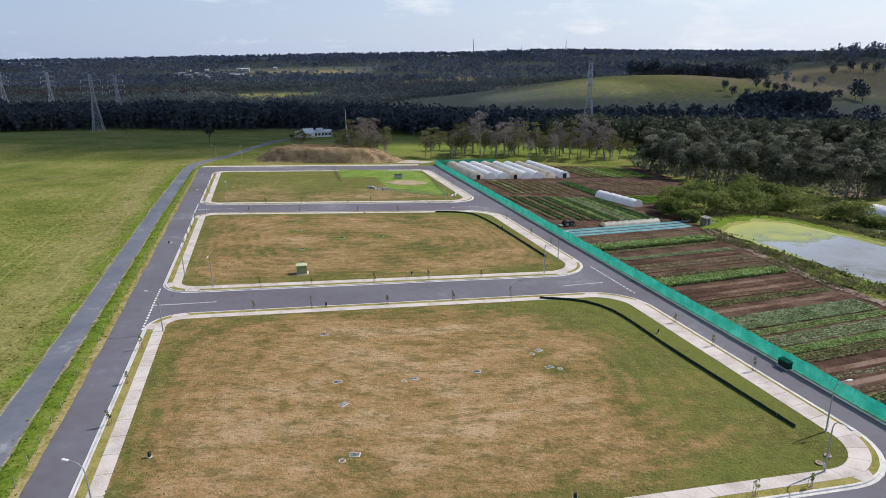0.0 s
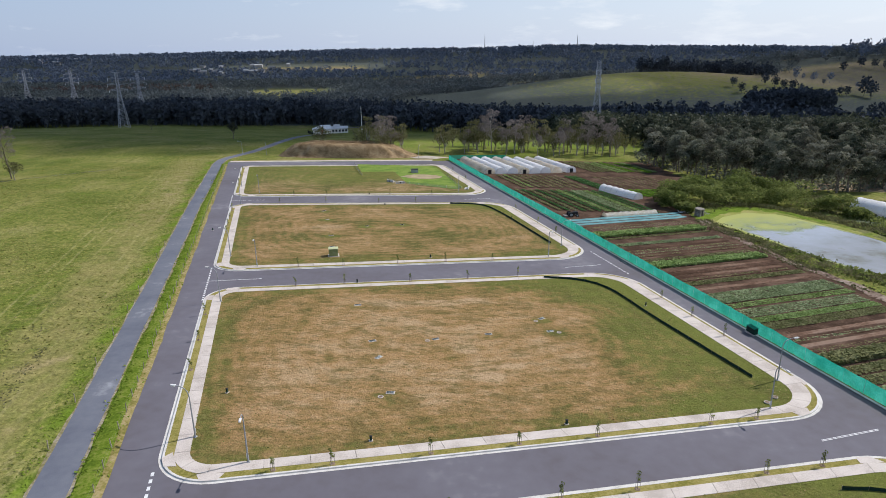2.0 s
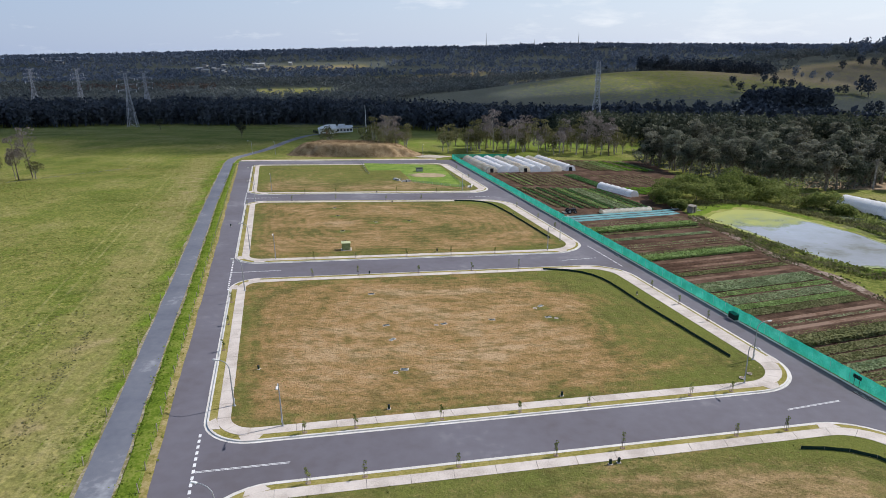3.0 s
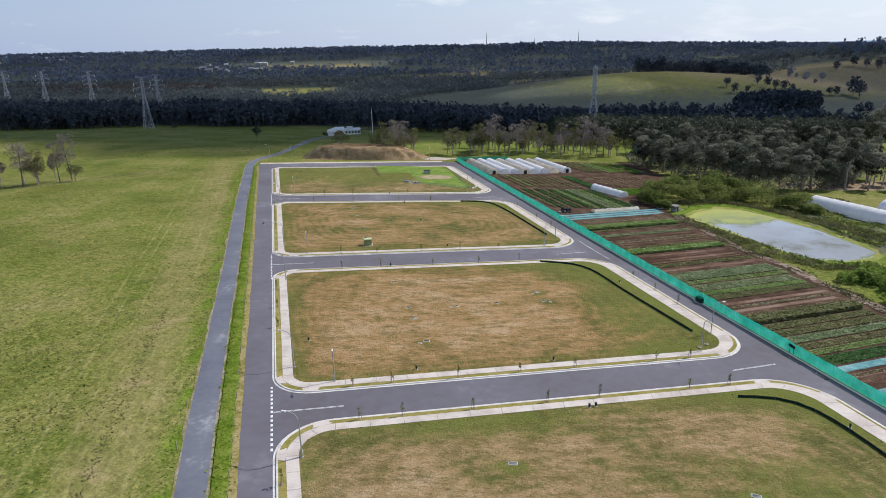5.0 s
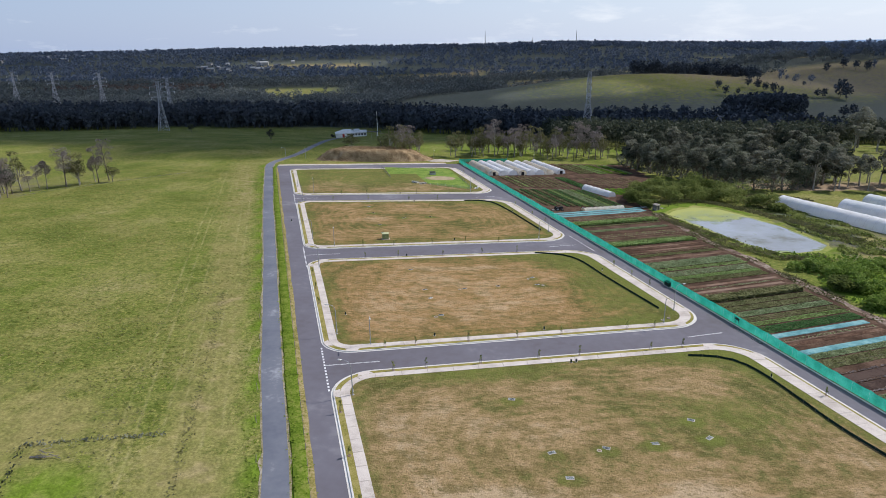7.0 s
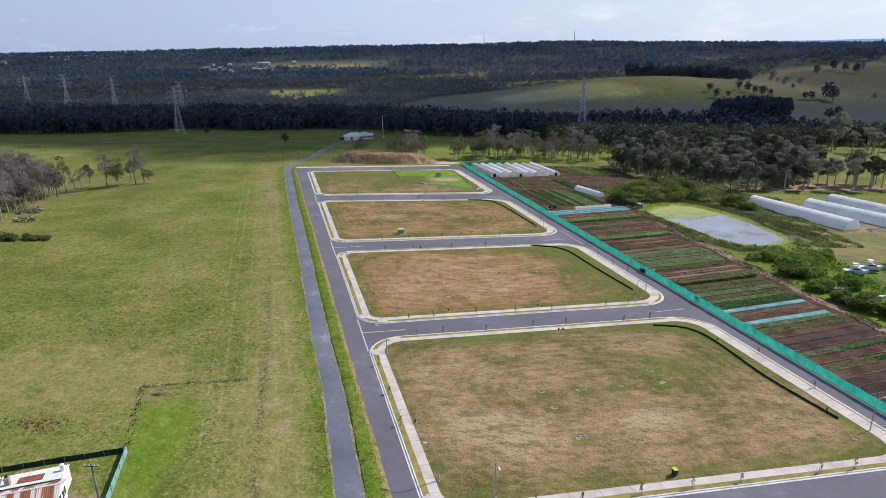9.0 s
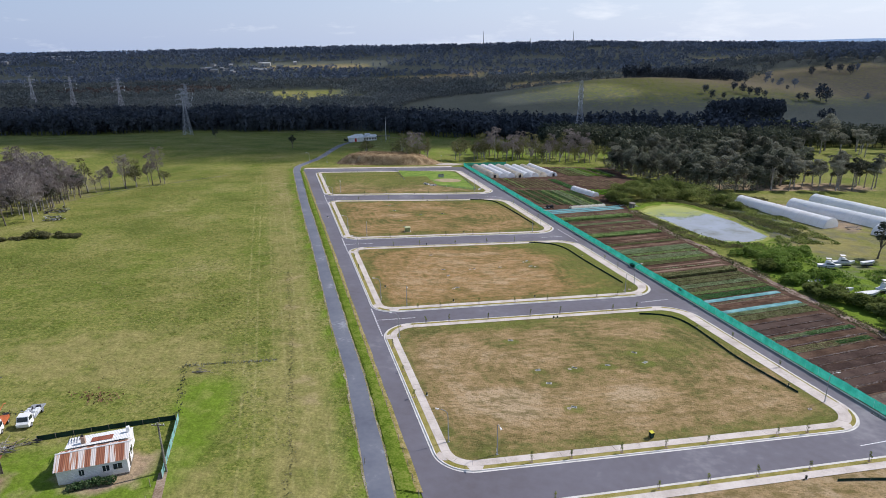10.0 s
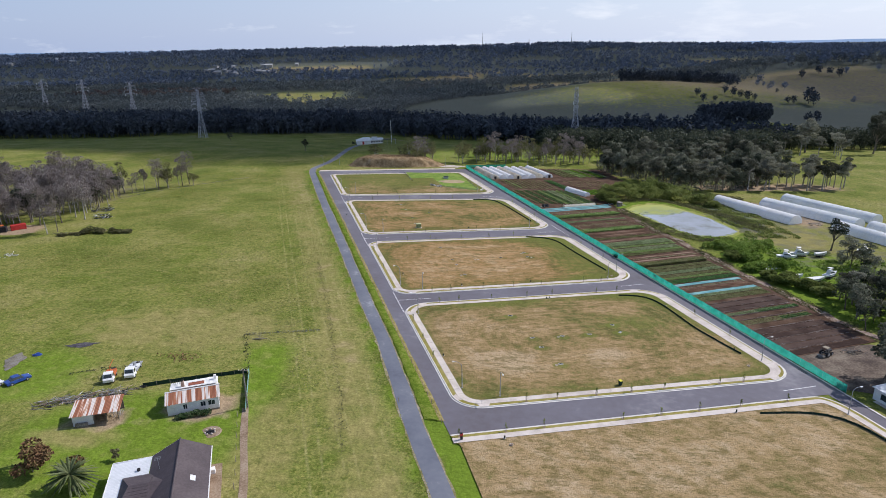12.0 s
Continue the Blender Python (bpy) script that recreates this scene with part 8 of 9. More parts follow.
def white_hall():
    x, y = -86.5, 372
    c = thing("white_hall", "low white building with a hipped roof and dark awning", "building", (x, y, zt(x, y) - 0.3), turn=14)
    part("wall", box(0, 10.4, 0, 8, 0, 3.0), M_WHITE, c)
    part("wall", box(10.403, 21, 2.5, 8, 0, 2.7), M_WHITE, c)
    # roof planes hipped at the west end
    part("roof", slab([(-0.5, -0.5, 2.9), (10.6, -0.5, 3.0), (10.6, 4, 5.2), (5.0, 4, 5.2)], 0.1), M_WHITE, c)
    part("roof", slab([(10.6, 8.5, 3.0), (-0.5, 8.5, 2.9), (5.0, 4, 5.2), (10.6, 4, 5.2)], 0.1), M_WHITE, c)
    part("roof", slab([(-0.5, 8.5, 2.9), (-0.5, -0.5, 2.9), (5.0, 4, 5.2)], 0.1), M_WHITE, c)
    part("gable", slab([(10.55, -0.4, 3.0), (10.59, -0.4, 3.0), (10.59, 4, 5.15), (10.55, 4, 5.15)], 0.3), M_WHITE, c)
    part("roof", slab([(10.6, 2.0, 2.85), (21.4, 2.0, 2.85), (21.4, 8.4, 3.7), (10.6, 8.4, 3.7)], 0.1), M_PALEROOF, c)
    part("roof_box", box(12.5, 16.5, 4.5, 7.5, 3.2, 4.8, bevel=0.05), M_PALEROOF, c)
    for k in range(5):
        part("window", box(11.3 + 2.0 * k, 12.5 + 2.0 * k, 2.44, 2.497, 0.9, 2.2), M_GLASS, c)
    part("door", box(4.2, 5.6, -0.06, -0.003, 0.1, 2.5), M_RED, c, "dull red door")
    part("awning", slab([(20.5, 0.8, 3.1), (31, 0.8, 3.1), (31, 4.2, 3.0), (20.5, 4.2, 3.0)], 0.25), M_DARK, c, "long dark flat awning")
    for k in (24, 27.5, 30.7):
        part("awning_post", tube([(k, 1.2, -1.2), (k, 1.2, 2.9)], [0.08, 0.08], 5), M_STEEL, c)
    for k in range(4):
        part("fence_panel", box(-3.2 + 0.75 * k - 0.1, -3.2 + 0.75 * k + 0.6, 8 - 2.1 * k, 8.08 - 2.1 * k, 0, 1.8), M_DARK, c)
    p = thing("flag_mast", "tall thin pale mast by the white building", "mast", (-64, 420, zt(-64, 420) - 0.3))
    part("pole", tube([(0, 0, 0), (0, 0, 9), (0, 0, 18.5)], [0.3, 0.22, 0.14], 8), M_WHITE, p)
    part("base", box(-0.5, 0.5, -0.5, 0.5, -0.2, 0.5, bevel=0.03), M_CONCRETE, p)
    # pale tracks in the far paddock
    for line, w in (([(-92, 500), (-75, 478), (-60, 452), (-52, 436)], 1.0), ([(-330, 372), (-292, 452), (-250, 470), (-160, 505), (-92, 505)], 0.9)):
        q = smooth_line(line, 4.0)
        tagged(new("farm_track", strip_mesh("farm_track", offset_line(q, w), offset_line(q, -w), M_DIRT, 0.12, 1)), "faint pale vehicle track in far pasture", "track", kind="structure")


white_hall()


def far_settlement():
    rng = np.random.default_rng(77)
    wall = mat("far_render", [(0.30, 0.29, 0.28), (0.42, 0.41, 0.39)], 0.05, 0.4)
    roof = mat("far_roof", [(0.16, 0.17, 0.19), (0.30, 0.31, 0.33), (0.42, 0.43, 0.44)], 0.02, 0.3, vary=0.5)
    for k in range(26):
        y = rng.uniform(1750, 2050) if k < 16 else rng.uniform(2250, 2500)
        x = -770 + 270 * (k / 16) + rng.normal() * 12 if k < 16 else -1640 + 24 * (k - 16) + rng.normal() * 10
        c = thing("distant_house", "pale roofed building among far trees", "building", (x, y, zt(x, y) + 4), "far settlement", turn=rng.uniform(-20, 20))
        w = rng.uniform(9, 24)
        part("wall", box(0, w, 0, 12, -6, 4.5), wall, c)
        part("roof", slab([(-1, -1, 4.5), (w + 1, -1, 4.5), (w + 1, 6, 8), (-1, 6, 8)], 0.3), roof, c)
        part("roof", slab([(w + 1, 13, 4.5), (-1, 13, 4.5), (-1, 6, 8), (w + 1, 6, 8)], 0.3), roof, c)


far_settlement()

# ---- power line towers and masts ----


def pylon(x, y, h, turn):
    t = thing("pylon", "grey lattice steel transmission tower", "pylon", (x, y, zt(x, y) - 0.5), "power line towers", turn=turn)
    b, waist = h * 0.085, h * 0.62

    def half(z):
        return b + (0.022 * h - b) * min(z / waist, 1.0)

    r = 0.0032 * h
    for sx in (-1, 1):
        for sy in (-1, 1):
            part("leg", tube([(sx * half(z), sy * half(z), z) for z in (0, waist * 0.5, waist, h * 0.97)], [r * 1.2, r * 1.1, r, r * 0.7], 4), M_PYLON, t)
    br = bmesh.new()
    levels = list(np.linspace(0, waist, 8)) + list(np.linspace(waist, h * 0.97, 8))[1:]
    for z0, z1 in zip(levels, levels[1:]):
        a, c = half(z0), half(z1)
        for k in range(4):
            s = [(-1, -1), (1, -1), (1, 1), (-1, 1)]
            p, q = s[k], s[(k + 1) % 4]
            tube([(p[0] * a, p[1] * a, z0), (q[0] * c, q[1] * c, z1)], [r * 0.6, r * 0.6], 3, br, False)
            tube([(q[0] * a, q[1] * a, z0), (p[0] * c, p[1] * c, z1)], [r * 0.6, r * 0.6], 3, br, False)
            tube([(p[0] * c, p[1] * c, z1), (q[0] * c, q[1] * c, z1)], [r * 0.6, r * 0.6], 3, br, False)
    part("bracing", br, M_PYLON, t)
    for z, ln in ((0.66, 0.15), (0.76, 0.17), (0.86, 0.15), (0.965, 0.12)):
        for s in (-1, 1):
            bm = bmesh.new()
            w = half(z * h)
            e = (s * ln * h, 0, z * h + 0.012 * h)
            for yy in (-w, w):
                tube([(s * w, yy, z * h), e], [r * 0.8, r * 0.6], 3, bm, False)
                tube([(s * w, yy, z * h + 0.035 * h), e], [r * 0.8, r * 0.6], 3, bm, False)
            arm = part("cross_arm", bm, M_PYLON, t)
            if z < 0.9:
                part("insulator", tube([e, (e[0], 0, e[2] - 0.05 * h)], [r, r], 5), M_FILM_OLD, arm)


pylon(-227, 422, 38, 40)
pylon(-284, 568, 43, 52)
pylon(-417, 692, 45, 52)
pylon(-533, 790, 47, 52)
pylon(-655, 893, 47, 52)
pylon(88.5, 396, 49, 66)
for mx, my, mh in ((128, 2790, 62), (515, 2790, 55), (330, 2790, 30)):
    ms = thing("radio_mast", "thin lattice radio mast on the far ridge", "mast", (mx, my, zt(mx, my) - 1), "ridge masts")
    part("shaft", tube([(0, 0, 0), (0, 0, mh * 0.6), (0, 0, mh)], [2.2, 1.3, 0.6], 6), M_STEEL, ms)
    part("antenna", tube([(0, 0, mh), (0, 0, mh * 1.1)], [0.5, 0.3], 5), M_STEEL, ms)

# ---- vehicles and boats ----


def wheel_at(parent, x, y, r, w=0.2):
    ty = part("wheel", tube([(x, y - w / 2, r), (x, y + w / 2, r)], [r, r], 12), M_RUBBER, parent)
    part("rim", tube([(x, y - w / 2 - 0.01, r), (x, y + w / 2 + 0.01, r)], [r * 0.55, r * 0.55], 8), M_STEEL, ty)


def shell(profile, half, taper, bm=None):
    """A body swept across: a side profile (x, z), narrowed by taper above the waist."""
    bm = bm or bmesh.new()
    sides = []
    zs = [p[1] for p in profile]
    for s in (-1, 1):
        sides.append([bm.verts.new((x, s * half * (1 - taper * max(0, (z - 0.75)) / (max(zs) - 0.74)), z)) for x, z in profile])
    n = len(profile)
    bm.faces.new(sides[0])
    bm.faces.new(sides[1][::-1])
    for k in range(n):
        bm.faces.new((sides[0][k], sides[1][k], sides[1][(k + 1) % n], sides[0][(k + 1) % n])[::-1])
    return bm


def car(x, y, turn, paint, label):
    c = thing("car", label, "car", (x, y, zt(x, y)), turn=turn)
    part("body", shell([(-2.15, 0.3), (2.1, 0.3), (2.2, 0.6), (1.15, 0.86), (-1.5, 0.92), (-2.2, 0.8)], 0.85, 0.05), paint, c)
    part("cabin", shell([(-1.45, 0.9), (0.95, 0.86), (0.35, 1.38), (-0.95, 1.42)], 0.80, 0.22), M_GLASS, c)
    part("roof", shell([(-0.98, 1.41), (0.38, 1.37), (0.3, 1.44), (-0.85, 1.47)], 0.66, 0.0), paint, c)
    for sx in (-1.35, 1.35):
        for sy in (-0.78, 0.78):
            wheel_at(c, sx, sy, 0.31)
    for sy in (-0.6, 0.6):
        part("headlight", box(2.12, 2.2, sy - 0.16, sy + 0.16, 0.55, 0.68, bevel=0.02), M_FILM, c)


def truck(x, y, turn, label, flat=True):
    c = thing("truck", label, "truck", (x, y, zt(x, y)), turn=turn)
    part("cab", shell([(0.9, 0.45), (2.75, 0.45), (2.85, 1.0), (2.45, 1.25), (2.2, 2.0), (1.0, 2.05)], 0.92, 0.12), M_WHITE, c, "white cab")
    part("windscreen", shell([(2.30, 1.3), (2.47, 1.28), (2.26, 1.92), (2.22, 1.92)], 0.78, 0.1), M_GLASS, c)
    for s in (-1, 1):
        part("side_window", box(1.25, 2.15, s * 0.89 - 0.03, s * 0.89 + 0.03, 1.3, 1.85), M_GLASS, c)
    part("chassis", box(-3.4, 2.6, -0.4, 0.4, 0.42, 0.62), M_DARK, c)
    if flat:
        part("tray", box(-3.5, 0.75, -1.05, 1.05, 0.72, 0.84, bevel=0.02), M_STEEL, c, "steel tray")
        rng = np.random.default_rng(5)
        for k in range(9):
            a = Vector((rng.uniform(-3.2, 0.2), rng.uniform(-0.7, 0.7), 0.95 + 0.06 * k * 0.5))
            part("load", box(a.x, a.x + rng.uniform(0.5, 1.3), a.y - 0.3, a.y + 0.3, 0.845, a.z + 0.25, bevel=0.03), M_DARK if k % 2 else M_PALEROOF, c)
        part("rack", tube([(0.7, -0.9, 0.84), (0.7, -0.9, 2.1), (0.7, 0.9, 2.1), (0.7, 0.9, 0.84)], [0.04] * 4, 5), M_STEEL, c)
    else:
        part("bed", box(-1.8, 0.75, -0.95, 0.95, 0.65, 1.1, bevel=0.03), M_ORANGE, c, "rusty orange tray")
        part("crane_jib", tube([(-0.4, 0, 1.1), (-0.6, 0, 2.2), (-1.9, 0.5, 3.0), (-2.4, 0.6, 2.8)], [0.1, 0.09, 0.06, 0.05], 6), M_ORANGE, c)
    for sx in ((1.9, -2.3) if flat else (1.9, -1.0)):
        for sy in (-0.82, 0.82):
            wheel_at(c, sx, sy, 0.38, 0.24)
    for sy in (-0.65, 0.65):
        part("headlight", box(2.80, 2.87, sy - 0.15, sy + 0.15, 0.75, 0.92, bevel=0.02), M_FILM, c)


truck(-76.6, -14.6, 281, "white flatbed truck loaded with scrap")
truck(-80.0, -16.8, 288, "small white truck with orange crane jib", False)
car(-97.0, -19.0, 55, M_BLUE, "blue sedan parked on rough grass")
car(-100.6, -21.6, 62, M_PALEROOF, "faded silver car parked on rough grass")


def boat(x, y, turn, length, label, cabin=True, lift=0.5):
    b = thing("boat", label, "boat", (x, y, zt(x, y)), "laid-up boats", turn=turn)
    bm = bmesh.new()
    secs = []
    for s, wd, keel, sheer in ((0.0, 0.80, 0.25, 1.1), (0.3, 0.98, 0.12, 1.1), (0.6, 0.92, 0.12, 1.2), (0.85, 0.5, 0.35, 1.38), (1.0, 0.03, 0.8, 1.55)):
        xx = (s - 0.5) * length
        w = wd * length * 0.16
        secs.append([bm.verts.new(p) for p in ((xx, -w, lift + sheer), (xx, -w * 0.85, lift + keel + 0.35), (xx, 0, lift + keel), (xx, w * 0.85, lift + keel + 0.35), (xx, w, lift + sheer))])
    for a, c in zip(secs, secs[1:]):
        for k in range(4):
            bm.faces.new((a[k], a[k + 1], c[k + 1], c[k])[::-1])
        bm.faces.new((a[0], c[0], c[4], a[4])[::-1])
    bm.faces.new(secs[0])
    hull = part("hull", bm, M_WHITE, b, "white glossy hull")
    part("stripe", box(-length * 0.46, length * 0.2, -length * 0.158, length * 0.158, lift + 0.92, lift + 1.0), M_BLUE, hull)
    if cabin:
        part("cabin", shell([(-length * 0.2, lift + 1.1), (length * 0.27, lift + 1.15), (length * 0.12, lift + 1.9), (-length * 0.18, lift + 2.0)], length * 0.12, 0.15), M_WHITE, b)
        part("window_band", shell([(-length * 0.15, lift + 1.4), (length * 0.2, lift + 1.4), (length * 0.15, lift + 1.72), (-length * 0.15, lift + 1.75)], length * 0.123, 0.1), M_GLASS, b)
        part("flybridge", box(-length * 0.16, length * 0.04, -length * 0.1, length * 0.1, lift + 2.0, lift + 2.35, bevel=0.05), M_WHITE, b)
        part("canopy", box(-length * 0.18, length * 0.05, -length * 0.11, length * 0.11, lift + 2.95, lift + 3.02, bevel=0.02), M_WHITE, b)
        for s in (-1, 1):
            for xx in (-0.16, 0.03):
                part("stanchion", tube([(length * xx, s * length * 0.095, lift + 2.3), (length * xx, s * length * 0.1, lift + 2.96)], [0.03, 0.03], 4), M_STEEL, b)
    part("trailer", box(-length * 0.42, length * 0.35, -0.5, 0.5, 0.36, lift + 0.16), M_DARK, b)
    for s in (-0.7, 0.7):
        wheel_at(b, -length * 0.12, s, 0.32)


boat(97.5, 71.0, -18, 5.9, "white cabin cruiser laid up on a trailer")
boat(103.5, 74.5, -10, 5.9, "white cabin cruiser with pale canopy on a trailer")
boat(110.8, 74.8, 5, 4.2, "small dark-windowed runabout on a trailer", False)
boat(128, 78.5, -30, 5.0, "white boat under trees", True)
boat(94.5, 48.5, 10, 6.3, "white hull lying under trees", False)
boat(101.5, 53, 25, 5.5, "white cabin boat under trees", True)
boat(90.5, 52, -15, 4.2, "pale dinghy hull among bushes", False, 0.3)


def tractor(x, y, turn, label, canopy=True):
    t = thing("tractor", label, "tractor", (x, y, zt(x, y) + 0.1), turn=turn)
    part("bonnet", box(0.1, 1.5, -0.35, 0.35, 0.75, 1.3, bevel=0.06), M_DARK, t)
    part("seat_deck", box(-0.9, 0.1, -0.5, 0.5, 0.7, 1.0, bevel=0.04), M_DARK, t)
    part("seat", box(-0.6, -0.1, -0.25, 0.25, 1.0, 1.25, bevel=0.05), M_RUBBER, t)
    if canopy:
        part("roof", box(-1.0, 0.2, -0.6, 0.6, 2.05, 2.14, bevel=0.04), M_WIRE, t, "faded tan sun canopy")
    for sx in (-0.9, 0.15) if canopy else ():
        for sy in (-0.53, 0.53):
            part("canopy_post", tube([(sx, sy, 0.95), (sx, sy, 2.06)], [0.03, 0.03], 4), M_DARK, t)
    for sy in (-0.75, 0.75):
        wheel_at(t, -0.5, sy, 0.68, 0.36)
        wheel_at(t, 1.2, sy * 0.8, 0.4, 0.22)
    part("exhaust", tube([(0.9, 0.2, 1.3), (0.9, 0.2, 2.0)], [0.04, 0.04], 5), M_STEEL, t)
    part("plough", box(-2.2, -1.2, -0.8, 0.8, 0.15, 0.5, bevel=0.05), M_WOOD, t)


tractor(70.3, -0.4, 30, "small old tan tractor by the tilled earth")
tractor(28.6, 143.5, 10, "dark tractor with implement beside the fence", False)

# ---- farmyard clutter ----


def pile(x, y, w, d, count, label, seed, length=2.2, h=0.7, mats=None, turn=0.0, cat="scrap pile"):
    rng = np.random.default_rng(seed)
    t = thing("scrap_pile", label, cat, (x, y, zt(x, y)), turn=turn)
    mats = mats or [M_WOOD]
    for k in range(count):
        p = Vector((rng.uniform(-w, w) * 0.5, rng.uniform(-d, d) * 0.5, 0.06 + rng.uniform(0, h) * rng.uniform(0.2, 1)))
        a = rng.uniform(-0.6, 0.6) + (1.6 if rng.uniform() < 0.2 else 0)
        ln = length * rng.uniform(0.4, 1.0)
        q = p + Vector((math.cos(a) * ln, math.sin(a) * ln, rng.uniform(-0.1, 0.25)))
        q.z = max(q.z, 0.06)
        part("plank", tube([p, q], [rng.uniform(0.04, 0.09), rng.uniform(0.03, 0.07)], 4), mats[int(rng.integers(0, len(mats)))], t)


pile(-81.5, -25.4, 16, 2.8, 300, "long heap of weathered timber and scrap", 1, 2.1, 0.7, [M_WOOD, M_WOOD, M_BARK, M_STEEL, M_DARK, M_BRICK], 19)
pile(-72.8, -20.6, 2.5, 1.2, 16, "small heap of old posts", 2, 1.6, 0.4, [M_WOOD, M_DARK], 15)
pile(-157, 125, 8, 4, 150, "burnt heap of dark debris on grass", 3, 1.7, 2.1, [M_DARK, M_DARK, M_RUBBER, M_WOOD, M_STEEL], 20)
ASH = mat("cold_ash", [(0.045, 0.042, 0.048), (0.075, 0.070, 0.080), (0.12, 0.112, 0.118)], 1.2, 6.0, 0.5, 0.95, bump=0.1, bump_scale=4, spec=0.06)
MUD = mat("grey_mud", [(0.13, 0.115, 0.085), (0.19, 0.17, 0.14), (0.22, 0.21, 0.19)], 0.6, 4.0, 0.5, 0.9, spec=0.1)
for ax, ay, aw, ad, am, al, an in ((-93.8, -2.3, 2.9, 1.15, ASH, "flat spread of burnt dark ash on grass", "ash"), (-103.5, -10.5, 1.6, 3.6, MUD, "wet grey mud patch worn in the grass", "mud")):
    rim = [(ax + aw * (1 + 0.22 * math.sin(3 * q) + 0.12 * math.sin(7 * q)) * math.cos(q) - 0.25 * ad * math.sin(q), ay + ad * (1 + 0.18 * math.sin(4 * q + 1)) * math.sin(q) + 0.3 * aw * math.cos(q)) for q in np.arange(0, 6.2, 0.16)]
    tagged(new(an + "_patch", fan_patch(an + "_patch", rim, 0.07, am, 5, 0.1)), al, an, kind="structure")
pile(-150, 112, 6, 3.5, 130, "heap of pale rubble and scrap on grass", 4, 1.4, 2.0, [M_DARK, M_DARK, M_WHITE, M_STEEL, M_DARK], 15)
pile(-152.5, 61, 4.5, 3, 26, "heap of broken white sheeting", 5, 1.5, 0.7, [M_WHITE, M_STEEL, M_WHITE])
pile(-139, 92, 4, 2, 14, "rusty scrap iron lying in grass", 6, 1.3, 0.5, [M_BRICK, M_DARK])
pile(-151, 88, 12, 3, 10, "scattered logs in grass", 7, 2.0, 0.3, [M_WOOD, M_DARK])
pile(-56.8, 2.6, 2.5, 1.5, 12, "fallen grey fence timbers", 8, 2.2, 0.8, [M_WOOD, M_WIRE])
pile(77.4, 1.3, 4, 2.5, 26, "heap of dark farm scrap", 9, 1.4, 0.8, [M_DARK, M_WOOD, M_BRICK])
pile(62.5, 147.5, 4, 3, 24, "heap of crates and film by the pond shed", 10, 1.2, 0.8, [M_WHITE, M_WOOD, M_STEEL])
pile(60.5, 150.5, 5, 1.5, 14, "crumpled white film on the track", 11, 1.4, 0.5, [M_FILM, M_WHITE])
pile(75.7, 1.0, 3, 2, 22, "tangled brown farm implements on bare earth", 14, 1.3, 0.9, [M_DARK, M_BRICK, M_WOOD])
pile(133, 119, 5, 3, 18, "rolls and debris beside the polytunnels", 12, 1.6, 0.6, [M_DARK, M_WHITE, M_WOOD])
pile(-103, -31, 5, 2.5, 20, "rusty trailer wreck and timber", 13, 1.8, 1.0, [M_BRICK, M_WOOD])


